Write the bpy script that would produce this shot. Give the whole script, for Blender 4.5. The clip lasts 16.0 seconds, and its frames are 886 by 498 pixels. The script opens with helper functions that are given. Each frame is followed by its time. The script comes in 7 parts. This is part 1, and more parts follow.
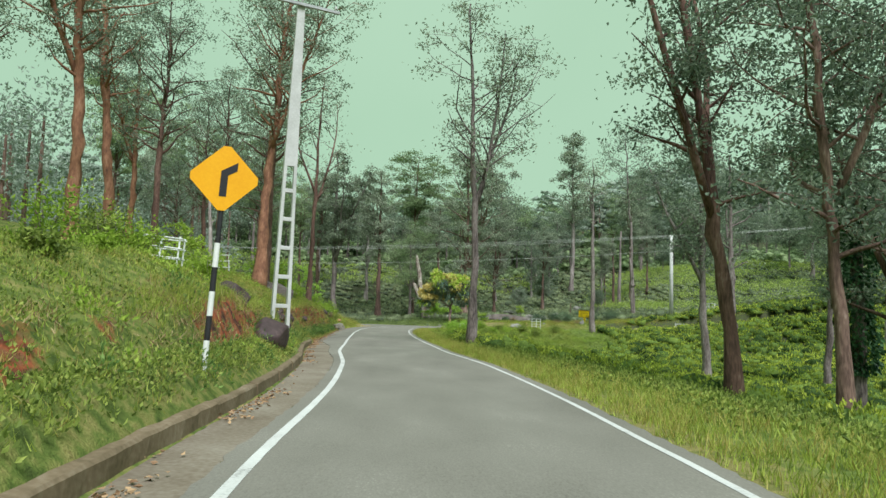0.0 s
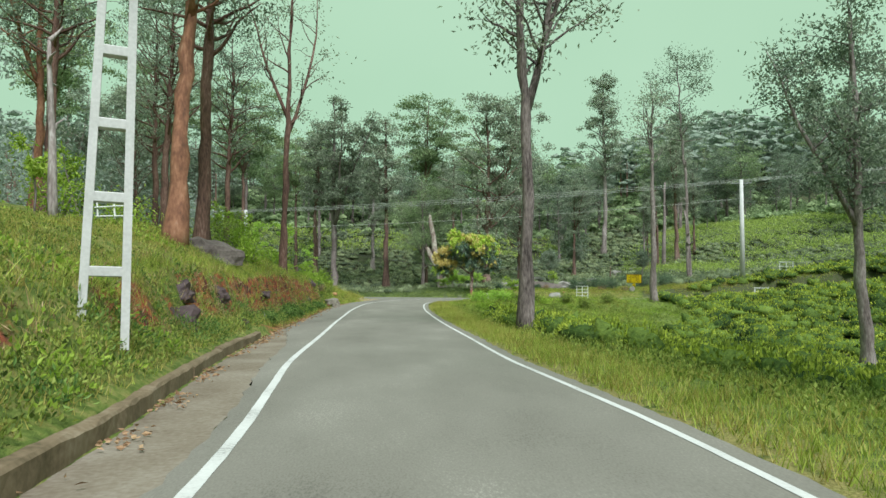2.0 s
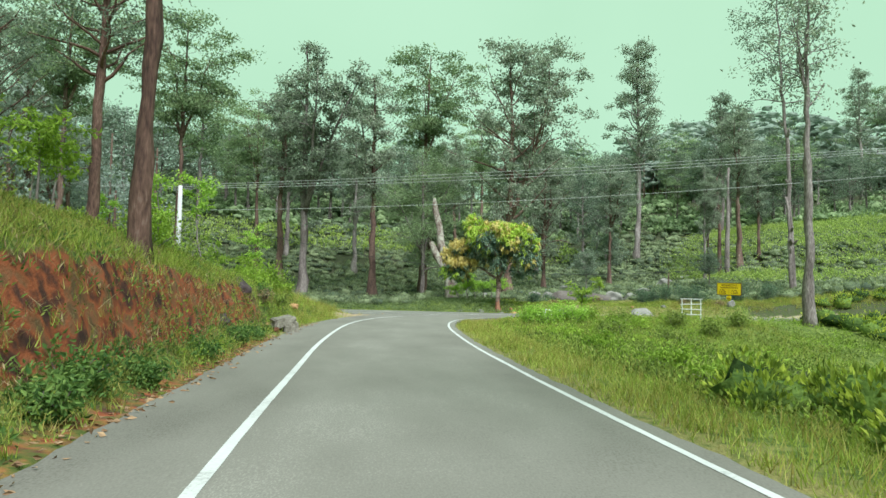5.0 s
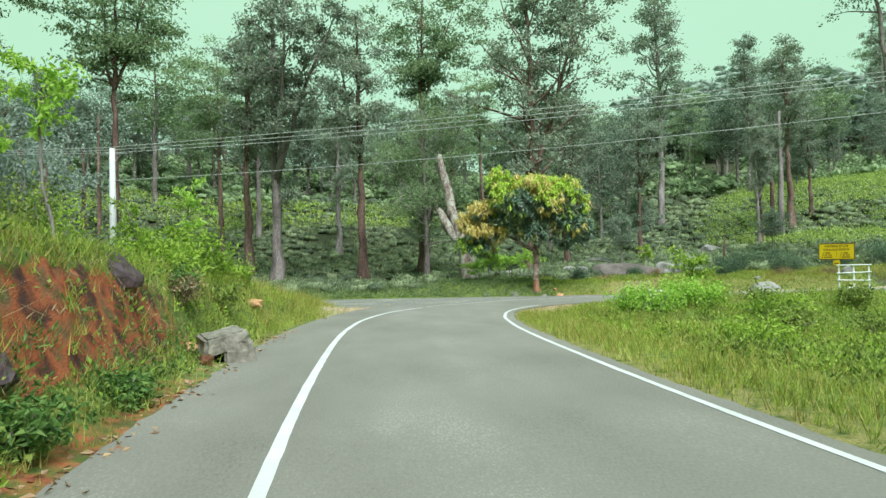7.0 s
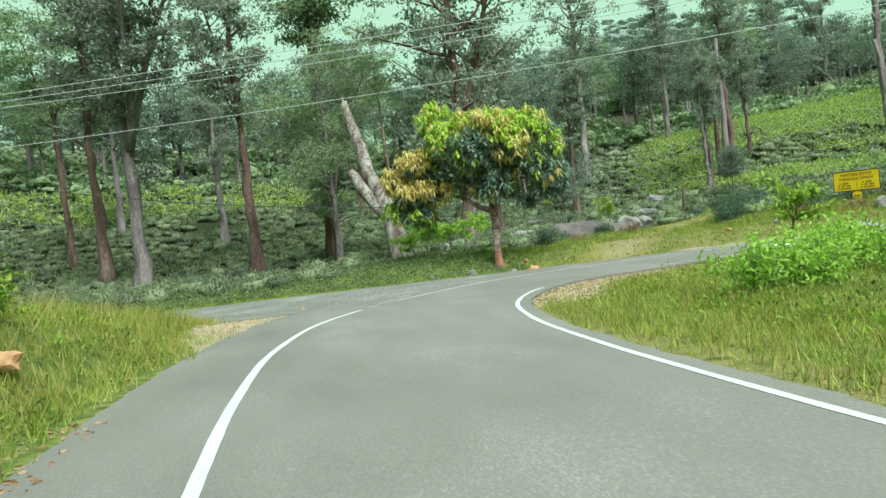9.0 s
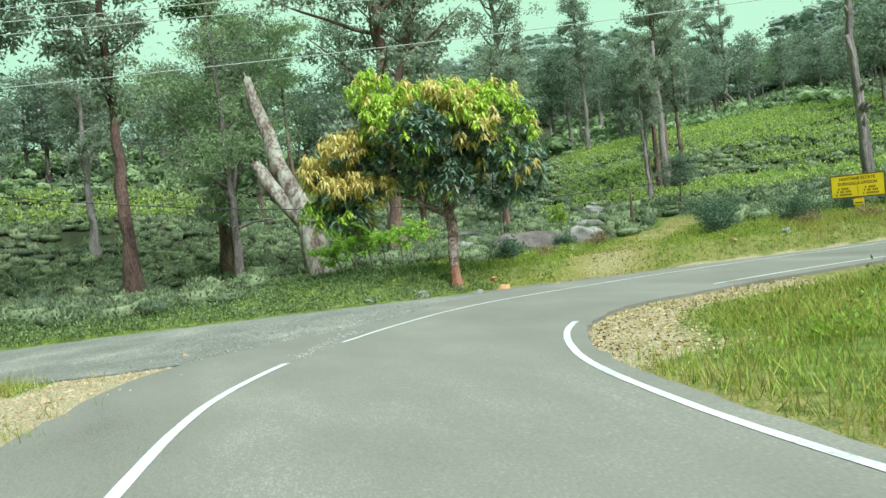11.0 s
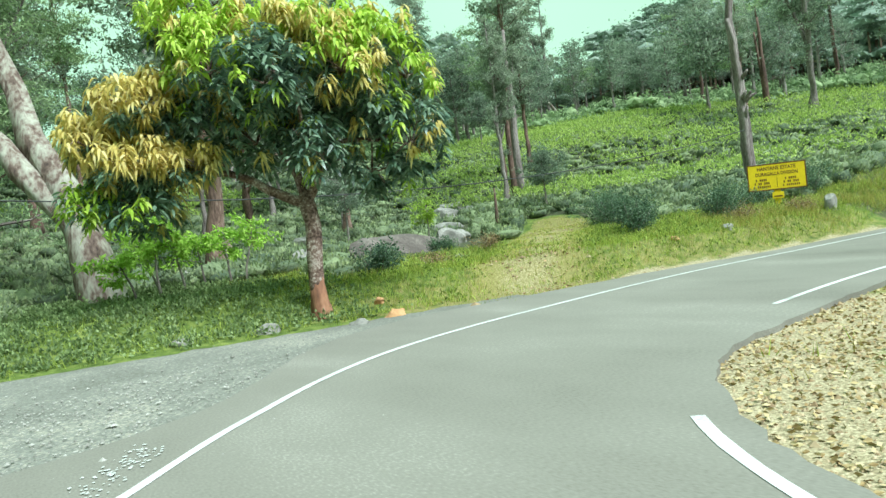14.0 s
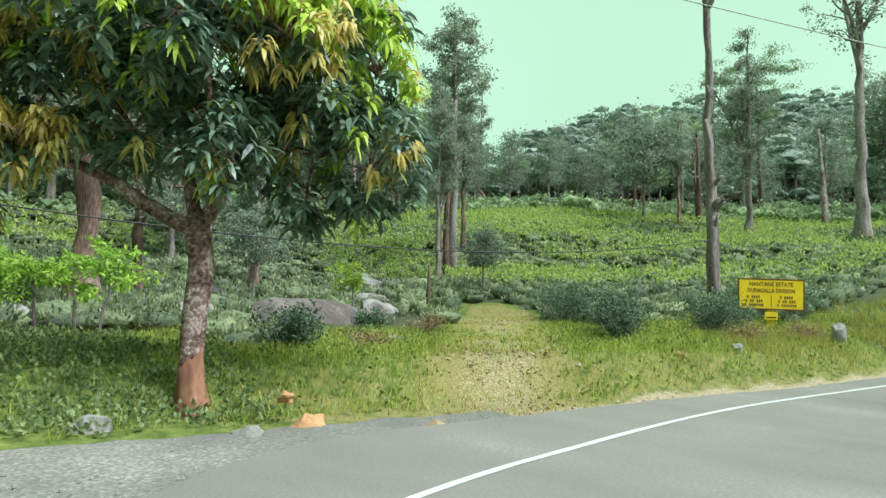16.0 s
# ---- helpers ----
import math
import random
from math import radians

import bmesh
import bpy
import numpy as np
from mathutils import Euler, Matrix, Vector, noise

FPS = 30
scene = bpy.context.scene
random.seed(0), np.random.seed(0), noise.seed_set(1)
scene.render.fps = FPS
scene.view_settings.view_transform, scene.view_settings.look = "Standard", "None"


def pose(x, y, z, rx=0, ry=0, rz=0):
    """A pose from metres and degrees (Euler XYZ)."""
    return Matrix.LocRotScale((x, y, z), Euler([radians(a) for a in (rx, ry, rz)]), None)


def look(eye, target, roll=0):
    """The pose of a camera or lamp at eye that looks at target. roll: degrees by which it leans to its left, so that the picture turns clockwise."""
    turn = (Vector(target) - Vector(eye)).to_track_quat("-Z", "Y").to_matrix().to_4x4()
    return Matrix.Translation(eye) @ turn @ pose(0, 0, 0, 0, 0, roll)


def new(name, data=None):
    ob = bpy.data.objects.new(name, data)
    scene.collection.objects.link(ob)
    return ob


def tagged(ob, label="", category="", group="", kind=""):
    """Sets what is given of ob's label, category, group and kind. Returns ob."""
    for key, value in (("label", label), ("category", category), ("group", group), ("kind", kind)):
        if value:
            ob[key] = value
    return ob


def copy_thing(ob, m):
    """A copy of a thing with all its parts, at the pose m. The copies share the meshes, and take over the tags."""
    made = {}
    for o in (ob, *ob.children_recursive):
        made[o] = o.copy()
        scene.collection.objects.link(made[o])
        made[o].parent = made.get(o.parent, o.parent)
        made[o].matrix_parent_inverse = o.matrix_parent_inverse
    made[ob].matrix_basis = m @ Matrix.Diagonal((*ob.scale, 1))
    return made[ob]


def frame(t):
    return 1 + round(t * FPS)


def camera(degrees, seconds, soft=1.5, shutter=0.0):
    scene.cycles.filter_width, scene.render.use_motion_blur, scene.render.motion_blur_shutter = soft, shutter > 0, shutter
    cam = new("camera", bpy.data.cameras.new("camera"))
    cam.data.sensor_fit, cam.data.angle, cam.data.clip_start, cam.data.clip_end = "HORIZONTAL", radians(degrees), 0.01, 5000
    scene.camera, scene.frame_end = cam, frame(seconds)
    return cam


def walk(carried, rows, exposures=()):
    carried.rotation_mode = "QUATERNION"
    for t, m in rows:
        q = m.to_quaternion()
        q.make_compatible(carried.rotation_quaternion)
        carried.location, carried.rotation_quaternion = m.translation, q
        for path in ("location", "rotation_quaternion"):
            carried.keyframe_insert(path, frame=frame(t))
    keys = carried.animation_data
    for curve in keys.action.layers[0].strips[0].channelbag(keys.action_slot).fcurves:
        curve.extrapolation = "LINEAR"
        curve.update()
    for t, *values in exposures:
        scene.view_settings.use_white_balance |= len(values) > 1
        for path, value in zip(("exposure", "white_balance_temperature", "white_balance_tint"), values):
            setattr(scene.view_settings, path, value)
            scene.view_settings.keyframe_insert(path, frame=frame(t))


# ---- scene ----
cam = camera(65.4, 16.0)
METRES, EYE, TILT, LEAN, TURN = 72.0, 1.39, 0.0, 0.0, -4.4
ROWS = [
    (0.0, 0.0, 0.0, 0.0, -0.13, 4.87, -1.58),
    (0.5, -0.0016, 0.0441, -0.0001, 0.19, 3.53, -0.4),
    (1.0, -0.004, 0.0917, -0.0004, -1.1, 3.92, -2.58),
    (1.5, -0.007, 0.1367, -0.0011, 0.97, 3.53, -1.96),
    (2.0, -0.0107, 0.186, -0.0019, 0.84, 2.31, -0.15),
    (2.5, -0.0156, 0.2353, -0.0023, 1.69, 1.84, -0.04),
    (3.0, -0.0212, 0.2856, -0.003, 0.65, 0.85, -0.26),
    (5.5, -0.0552, 0.5028, -0.0064, -1.23, 3.33, -0.81),
    (6.0, -0.0617, 0.5433, -0.0069, -0.9, 2.01, 1.54),
    (6.5, -0.0668, 0.5826, -0.0074, -3.02, 1.66, 1.1),
    (7.0, -0.0718, 0.6205, -0.0078, -2.49, 1.48, 1.39),
    (7.5, -0.0748, 0.658, -0.0075, -3.91, -0.15, 4.08),
    (8.0, -0.0782, 0.6922, -0.0082, -6.87, -1.13, 7.43),
    (10.5, -0.082, 0.8249, -0.0087, -17.39, 0.06, 4.01),
    (11.0, -0.0808, 0.842, -0.0089, -19.48, -0.58, 6.32),
    (11.5, -0.0781, 0.8605, -0.009, -22.58, -0.09, 6.5),
    (12.0, -0.0749, 0.8772, -0.0092, -26.62, -1.52, 8.13),
    (12.5, -0.0715, 0.8921, -0.0092, -28.7, -1.15, 7.19),
    (13.0, -0.0681, 0.9049, -0.0091, -30.57, 0.28, 5.3),
    (13.5, -0.0638, 0.9178, -0.0091, -32.3, -1.33, 7.53),
    (14.0, -0.0594, 0.9311, -0.0094, -34.36, -1.51, 7.01),
    (14.5, -0.0537, 0.9448, -0.0095, -37.64, -2.33, 7.48),
    (15.0, -0.0474, 0.9581, -0.0097, -39.52, -0.64, 5.86),
    (15.5, -0.0405, 0.9716, -0.0096, -41.05, 2.1, 2.34),
    (16.0, -0.0325, 0.9853, -0.0096, -41.96, 4.57, -1.11),
]
walk(cam, [(t, pose(0, 0, EYE, TILT, LEAN, TURN) @ pose(METRES * x, METRES * y, METRES * z, 90 + pitch, roll, yaw)) for t, x, y, z, yaw, pitch, roll in ROWS], [(0.0, -0.1, 6350, 9), (1.5, -0.06, 6350, 8), (3.0, 0.07, 6300, 6), (7.0, 0.26, 6120, 2), (10.5, 0.33, 6050, 0), (12.5, 0.5, 5980, -1), (13.5, 0.46, 5980, -2), (14.0, 0.6, 5950, -3), (14.5, 0.67, 5950, -4), (15.0, 0.78, 5950, -4), (15.5, 0.54, 6000, -1), (16.0, 0.4, 6050, 7)])


# ---- the lie of the land ----


def glide(points, step=0.5):
    """A smooth line through a few plan points, sampled at even steps."""
    p = np.array(points, float)
    p = np.vstack([2 * p[0] - p[1], p, 2 * p[-1] - p[-2]])
    out = []
    for a, b, c, d in zip(p[:-3], p[1:-2], p[2:-1], p[3:]):
        n = max(2, int(np.linalg.norm(c - b) / step))
        u = np.arange(n)[:, None] / n
        out.append(0.5 * (2 * b + (c - a) * u + (2 * a - 5 * b + 4 * c - d) * u**2 + (3 * b - a - 3 * c + d) * u**3))
    return np.vstack(out + [p[-2:-1]])


def ease(a, b, v):
    u = np.clip((v - a) / (b - a), 0, 1)
    return u * u * (3 - 2 * u)


def ramp(v, soft):
    return soft * np.logaddexp(0, v / soft)


MAIN = glide([(1.0, -40), (0.9, 0), (0.95, 8), (1.05, 13), (0.85, 20), (0.35, 26), (0.15, 32), (-0.12, 40), (-0.25, 46), (-0.33, 52), (-0.2, 58),
              (0.05, 62), (0.72, 66.2), (1.9, 69.2), (3.6, 71.3), (5.8, 72.6), (8.2, 72.9), (12.5, 72.95), (18, 72.1), (25, 70.2), (33, 67), (45, 61), (75, 44)])
SIDE = glide([(9.5, 73.4), (5, 74.5), (1, 75.7), (-3, 76.75), (-9, 77.6), (-18, 77.8), (-34, 75)])
SIDE_HALF = 3.6


def near(x, y, line):
    """For each place: the signed distance from the line (left of its way is positive) and the nearest point of it."""
    x, y = np.ravel(x).astype(float), np.ravel(y).astype(float)
    d, k = np.empty(len(x)), np.empty(len(x), int)
    way = np.gradient(line, axis=0)
    for i in range(0, len(x), 20000):
        q = slice(i, i + 20000)
        dx, dy = x[q, None] - line[:, 0], y[q, None] - line[:, 1]
        k[q] = (dx * dx + dy * dy).argmin(1)
        j = np.arange(len(k[q])), k[q]
        ex, ey, wx, wy = dx[j], dy[j], way[k[q], 0], way[k[q], 1]
        side = (wx * ey - wy * ex) / np.hypot(wx, wy)
        d[q] = np.sign(side) * np.hypot(ex, ey)
    return d, line[k]


def road_z(y):
    return np.interp(y, [0, 6.6, 13.4, 20.6, 36.4, 45, 50, 60, 66, 90], [0, -0.03, -0.14, -0.22, -0.46, -0.56, -0.59, -0.63, -0.66, -0.69])


def lumps(x, y, size, seed=0.0):
    """Smooth uneven ground, about -1 to 1."""
    a, b = x / size + seed, y / size - seed * 1.7
    return 0.45 * np.sin(a * 1.9 + 1.3 * np.sin(b * 1.1)) + 0.35 * np.sin(b * 2.3 + 1.7 * np.sin(a * 0.8 + 2)) + 0.2 * np.sin(a * 4.1 + b * 3.7 + seed)


def rubble(x, y, size, seed=0):
    """Uneven broken ground without a grain, about -1 to 1."""
    out = 0.0
    for k, w in ((1, 0.6), (2.3, 0.3), (5.1, 0.15)):
        a, b = x / size * k + 17.3 * seed + k, y / size * k - 9.1 * seed
        i, j = np.floor(a), np.floor(b)
        u, v = a - i, b - j
        u, v = u * u * (3 - 2 * u), v * v * (3 - 2 * v)
        h = lambda p, q: np.mod(np.sin(p * 127.1 + q * 311.7 + seed) * 43758.5453, 1.0) * 2 - 1
        out = out + w * ((h(i, j) * (1 - u) + h(i + 1, j) * u) * (1 - v) + (h(i, j + 1) * (1 - u) + h(i + 1, j + 1) * u) * v)
    return out


def far_edge(cx):
    """How far the asphalt reaches on the outside of the bend."""
    return np.interp(cx, [2, 6, 7, 8.5, 10, 12, 16], [4.7, 4.4, 4.1, 3.75, 3.4, 3.05, 2.6])


def kerb_off(y):
    return np.interp(y, [0, 10, 24, 36, 44], [3.08, 3.12, 3.36, 3.72, 3.62])


def bank_foot(y):
    return np.interp(y, [0, 8, 14, 22, 30, 36, 50, 56], [0.5, 0.7, 0.9, 0.8, 0.8, 0.72, 0.62, 0.6])


def bank_cut(y):
    """How high the raw earth face stands above the strip of grass."""
    return np.interp(y, [0, 10, 13, 16, 19, 22, 25, 30, 36, 42, 48, 52, 56, 62], [0.4, 0.45, 0.75, 0.9, 0.7, 0.35, 0.6, 0.9, 0.95, 1.25, 1.25, 1.0, 0.5, 0.1])


def bank_top(y):
    """The slope above the face."""
    return np.interp(y, [0, 6, 12, 18, 23, 28, 34, 40, 48, 54, 60, 68], [0.75, 0.75, 0.8, 0.85, 0.9, 1.1, 1.3, 1.25, 1.05, 0.8, 0.5, 0.2])


FACE = 0.6


def bank_end(y):
    """The grassy end of the bank, which runs on towards the side road."""
    return np.interp(y, [51, 54, 56, 58, 60, 62, 64, 66, 68, 70, 72.5], [0, 0.35, 0.75, 0.95, 1.0, 1.0, 0.9, 0.75, 0.55, 0.3, 0])


def out_from_bend(x, y):
    """Distance and bearing from the bend."""
    return np.hypot(x - 3, y - 71), np.degrees(np.arctan2(x - 3, y - 71))


def knoll(x, y):
    """The tea slope that rises beyond the track to a weedy crest."""
    r, way = out_from_bend(x, y)
    return np.interp(way, [15, 25, 35, 47, 52, 56, 61, 69, 78, 92], [0, 1.2, 2.8, 3.8, 3.9, 3.6, 2.8, 1.6, 0.9, 0]) * ease(38, 68, r)


def ground_z(x, y):
    x, y = np.asarray(x, float), np.asarray(y, float)
    shape = x.shape
    x, y = x.ravel(), y.ravel()
    d, c = near(x, y, MAIN)
    d2, _ = near(x, y, SIDE)
    zc = road_z(c[:, 1]) + np.where(c[:, 0] > 16, 0.012 * (c[:, 0] - 16), 0)
    # left bank along the first straight
    e = d - kerb_off(c[:, 1])
    worn = ease(0.2, 0.5, bank_cut(c[:, 1])) * ease(22, 25, c[:, 1])
    g = e + worn * (0.09 * rubble(x, y, 1.3, 7) + 0.05 * rubble(x, y, 0.4, 6))
    kerb = 0.2 * ease(0.0, 0.12, e) * ease(37, 34, c[:, 1]) + (0.45 + 0.3 * ease(25, 22, c[:, 1]) * ease(19, 22, c[:, 1])) * ease(0.05, np.interp(c[:, 1], [13, 17], [0.55, 1.0]), e) * ease(58, 52, c[:, 1])
    bank = zc + kerb + bank_cut(c[:, 1]) * ease(bank_foot(c[:, 1]), bank_foot(c[:, 1]) + FACE, g) + bank_top(c[:, 1]) * ease(bank_foot(c[:, 1]) - 0.2, bank_foot(c[:, 1]) + 2.9, e) + 0.16 * ramp(e - 4.5, 1.0) * ease(70, 55, y) + 0.06 * ramp(e - 3, 1)
    rugged = ease(bank_foot(c[:, 1]) - 0.1, bank_foot(c[:, 1]) + 0.3, e) * ease(bank_foot(c[:, 1]) + FACE + 0.6, bank_foot(c[:, 1]) + FACE, e) * ease(0.1, 0.6, bank_cut(c[:, 1]))
    bank += rugged * (0.07 * rubble(x, y, 0.6, 9) + 0.03 * rubble(x, y, 0.2, 8))
    bank += 0.10 * lumps(x, y, 0.9) * ease(0.6, 1.6, e) + 0.22 * lumps(x, y, 3.1, 2) * ease(1.5, 4, e)
    # beyond the bend: verge, low mound, then the tea hill
    ef = np.minimum(d - far_edge(c[:, 0]), np.abs(d2) - 4.2)
    far = -0.69 + (0.22 + 0.33 * ease(-1, 5, x)) * ease(0.05, 1.5, ef) - 0.75 * ease(85, 97, y) * ease(13, 5, x) + 0.22 * ease(0.3, 3.4, ef) * ease(13, 20, x) + 0.135 * ramp(x - 24, 2) + 0.03 * np.maximum(0, y - 82)
    far += 0.27 * ramp(y - 103 - 0.5 * np.maximum(0, x), 5) * ease(270, 155, y) + 0.36 * ramp(0.75 * x + 0.66 * (y - 70) - 130, 15)
    far += 0.12 * np.maximum(0, -x - 14) + 0.08 * lumps(x, y, 1.1, 1) * ease(0.5, 2, ef) + 0.35 * lumps(x, y, 6, 3) * ease(5, 16, ef)
    far += knoll(x, y)
    around = np.degrees(np.arctan2(x - 2, y - 71))
    crest = np.interp(around, [-40, 10, 30, 42, 51, 58, 72, 100], [34, 40, 44, 24, 19, 32, 50, 48])
    far = np.minimum(far, crest + 3 * lumps(x, y, 60, 5))
    outer = bank + (far - bank) * np.maximum(ease(60, 70, c[:, 1] + 0.4 * np.maximum(0, y - 66)), ease(6, 12, c[:, 0]))
    outer += (d > 0) * bank_end(y) * ease(0.35, 1.55, e) * ease(4.2, 7.0, np.abs(d2)) * (x < 2)
    # inside of the bend: verge, then the dipping tea field
    f = -d - 2.3
    dip = np.interp(y - 0.15 * np.maximum(0, x - 20), [-20, 0, 20, 40, 52, 60, 66, 72], [2.4, 2.4, 2.3, 2.1, 1.7, 0.9, 0.2, 0.0])
    inner = road_z(y) * ease(2, 6, f) + zc * ease(6, 2, f) - 0.04 - dip * ease(1.2, 14, f) + 0.15 * ramp(x - 27, 2) + 0.10 * lumps(x, y, 1.3, 4) * ease(1.0, 3, f) + 0.25 * lumps(x, y, 5, 5) * ease(4, 12, f)
    inner += 0.35 * ease(1.5, 5, f) * ease(60, 66, y) * ease(30, 20, f)
    z = np.where(d > 0, outer, inner)
    # the roads' own beds
    flat = np.where(d > 0, ease(kerb_off(c[:, 1]), kerb_off(c[:, 1]) - 0.3, d), ease(2.6, 2.2, -d))
    flat = np.where((d > 0) & (c[:, 1] > 68.5), ease(3.0, 2.2, d), flat)
    z = z + (zc - 0.07 - z) * flat
    flat2 = ease(SIDE_HALF + 0.7, SIDE_HALF + 0.1, np.abs(d2)) * ease(-40, -30, x)
    z = z + (-0.735 - z) * np.maximum(0, flat2 - flat)
    return z.reshape(shape)


def gz(x, y):
    return float(ground_z(np.array([x]), np.array([y]))[0])

# ---- sky, sun ----
world = bpy.data.worlds.new("overcast_sky")
scene.world = world
world.use_nodes = True
wn, wl = world.node_tree.nodes, world.node_tree.links
wn.clear()
SUN_UP, SUN_ROUND = 56, 165
sky = wn.new("ShaderNodeTexSky")
sky.sky_type, sky.sun_disc = "NISHITA", False
sky.sun_elevation, sky.sun_rotation = radians(SUN_UP), radians(SUN_ROUND)
clear = wn.new("ShaderNodeBackground")
clear.inputs["Strength"].default_value = 0.08
wl.new(sky.outputs[0], clear.inputs["Color"])
where = wn.new("ShaderNodeTexCoord")
puffs = wn.new("ShaderNodeTexNoise")
puffs.inputs["Scale"].default_value, puffs.inputs["Detail"].default_value = 1.6, 4
wl.new(where.outputs["Generated"], puffs.inputs["Vector"])
tone = wn.new("ShaderNodeValToRGB")
tone.color_ramp.elements[0].position, tone.color_ramp.elements[0].color = 0.25, (0.450, 0.705, 0.470, 1)
tone.color_ramp.elements[1].position, tone.color_ramp.elements[1].color = 0.75, (0.550, 0.80, 0.570, 1)
wl.new(puffs.outputs["Fac"], tone.inputs["Fac"])
cloud = wn.new("ShaderNodeBackground")
cloud.inputs["Strength"].default_value = 1.0
wl.new(tone.outputs["Color"], cloud.inputs["Color"])
cover = wn.new("ShaderNodeMixShader")
cover.inputs["Fac"].default_value = 0.93
wl.new(clear.outputs[0], cover.inputs[1])
wl.new(cloud.outputs[0], cover.inputs[2])
wout = wn.new("ShaderNodeOutputWorld")
wl.new(cover.outputs[0], wout.inputs["Surface"])

sun_data = bpy.data.lights.new("sun", "SUN")
sun_data.energy, sun_data.angle, sun_data.color = 5.2, radians(30), (0.95, 0.91, 1.0)
sun = new("sun", sun_data)
a, b = radians(SUN_UP), radians(SUN_ROUND)
sun.matrix_world = look((0, 0, 0), (-math.cos(a) * math.sin(b), -math.cos(a) * math.cos(b), -math.sin(a)))
sun.location = (40, 40, 80)


# ---- materials ----
def material(name, stops, scale=1.0, fine=12.0, rough=0.8, bump=0.3, island=0.0, thing=0.0, glow_through=0.0, metal=0.0, coords="Object", spec=0.3, fine_mix=0.4, reach=0.02, grain=(1, 1, 1)):
    """A surface with coarse and fine mottling: stops are (place, colour); island and thing vary it from leaf to leaf and from tree to tree."""
    m = bpy.data.materials.new(name)
    m.use_nodes = True
    n, l = m.node_tree.nodes, m.node_tree.links
    bsdf, out = n["Principled BSDF"], n["Material Output"]
    bsdf.inputs["Roughness"].default_value, bsdf.inputs["Metallic"].default_value = rough, metal
    bsdf.inputs["Specular IOR Level"].default_value = spec
    tc = n.new("ShaderNodeTexCoord")
    big, small = n.new("ShaderNodeTexNoise"), n.new("ShaderNodeTexNoise")
    big.inputs["Scale"].default_value, big.inputs["Detail"].default_value = scale, 5
    small.inputs["Scale"].default_value, small.inputs["Detail"].default_value = fine, 4
    run = n.new("ShaderNodeMapping")
    run.inputs["Scale"].default_value = grain
    l.new(tc.outputs[coords], run.inputs["Vector"])
    for q in (big, small):
        l.new(run.outputs["Vector"], q.inputs["Vector"])
    mix = n.new("ShaderNodeMix")
    mix.data_type, mix.inputs["Factor"].default_value = "FLOAT", fine_mix
    l.new(big.outputs["Fac"], mix.inputs["A"])
    l.new(small.outputs["Fac"], mix.inputs["B"])
    value = mix.outputs["Result"]
    for amount, node, socket in ((island, "ShaderNodeNewGeometry", "Random Per Island"), (thing, "ShaderNodeObjectInfo", "Random")):
        if amount:
            src = n.new(node)
            add = n.new("ShaderNodeMath")
            add.operation = "MULTIPLY_ADD"
            add.inputs[1].default_value = amount
            l.new(src.outputs[socket], add.inputs[0])
            off = n.new("ShaderNodeMath")
            off.operation, off.inputs[1].default_value = "SUBTRACT", amount / 2
            l.new(value, off.inputs[0])
            l.new(off.outputs[0], add.inputs[2])
            value = add.outputs[0]
    cr = n.new("ShaderNodeValToRGB")
    while len(cr.color_ramp.elements) < len(stops):
        cr.color_ramp.elements.new(0.5)
    for el, (place, colour) in zip(cr.color_ramp.elements, stops):
        el.position, el.color = place, (*colour, 1)
    l.new(value, cr.inputs["Fac"])
    l.new(cr.outputs["Color"], bsdf.inputs["Base Color"])
    if bump:
        bm = n.new("ShaderNodeBump")
        bm.inputs["Strength"].default_value, bm.inputs["Distance"].default_value = bump, reach
        l.new(mix.outputs["Result"], bm.inputs["Height"])
        l.new(bm.outputs["Normal"], bsdf.inputs["Normal"])
    if glow_through:
        tr, both = n.new("ShaderNodeBsdfTranslucent"), n.new("ShaderNodeMixShader")
        l.new(cr.outputs["Color"], tr.inputs["Color"])
        both.inputs["Fac"].default_value = glow_through
        l.new(bsdf.outputs[0], both.inputs[1])
        l.new(tr.outputs[0], both.inputs[2])
        l.new(both.outputs[0], out.inputs["Surface"])
    return m


def leaf_material(name, dark, mid, light, island=0.5, thing=0.2, rough=0.6, lit=0.35, gloss=0.12):
    return material(name, [(0.2, dark), (0.5, mid), (0.8, light)], 0.6, 6, rough, 0, island, thing, lit, coords="Object", spec=gloss)


ASPHALT = material("worn_asphalt", [(0.28, (0.108, 0.102, 0.084)), (0.42, (0.166, 0.158, 0.131)), (0.58, (0.202, 0.193, 0.162)), (0.74, (0.31, 0.297, 0.255))], 0.8, 60, 0.85, 0.25, fine_mix=0.5, reach=0.006, grain=(1, 0.4, 1))
OLD_ASPHALT = material("gritty_asphalt", [(0.30, (0.090, 0.086, 0.066)), (0.44, (0.150, 0.150, 0.124)), (0.54, (0.190, 0.192, 0.165)), (0.62, (0.30, 0.285, 0.225)), (0.72, (0.40, 0.385, 0.32))], 0.7, 26, 0.95, 0.7, fine_mix=0.6, reach=0.014)
PAINT = material("worn_white_paint", [(0.30, (0.26, 0.26, 0.24)), (0.43, (0.50, 0.51, 0.48)), (0.7, (0.62, 0.63, 0.60))], 1.2, 30, 0.7, 0.2)
CONCRETE = material("weathered_concrete", [(0.3, (0.115, 0.088, 0.058)), (0.5, (0.195, 0.165, 0.122)), (0.7, (0.275, 0.25, 0.20))], 0.8, 18, 0.9, 0.4)
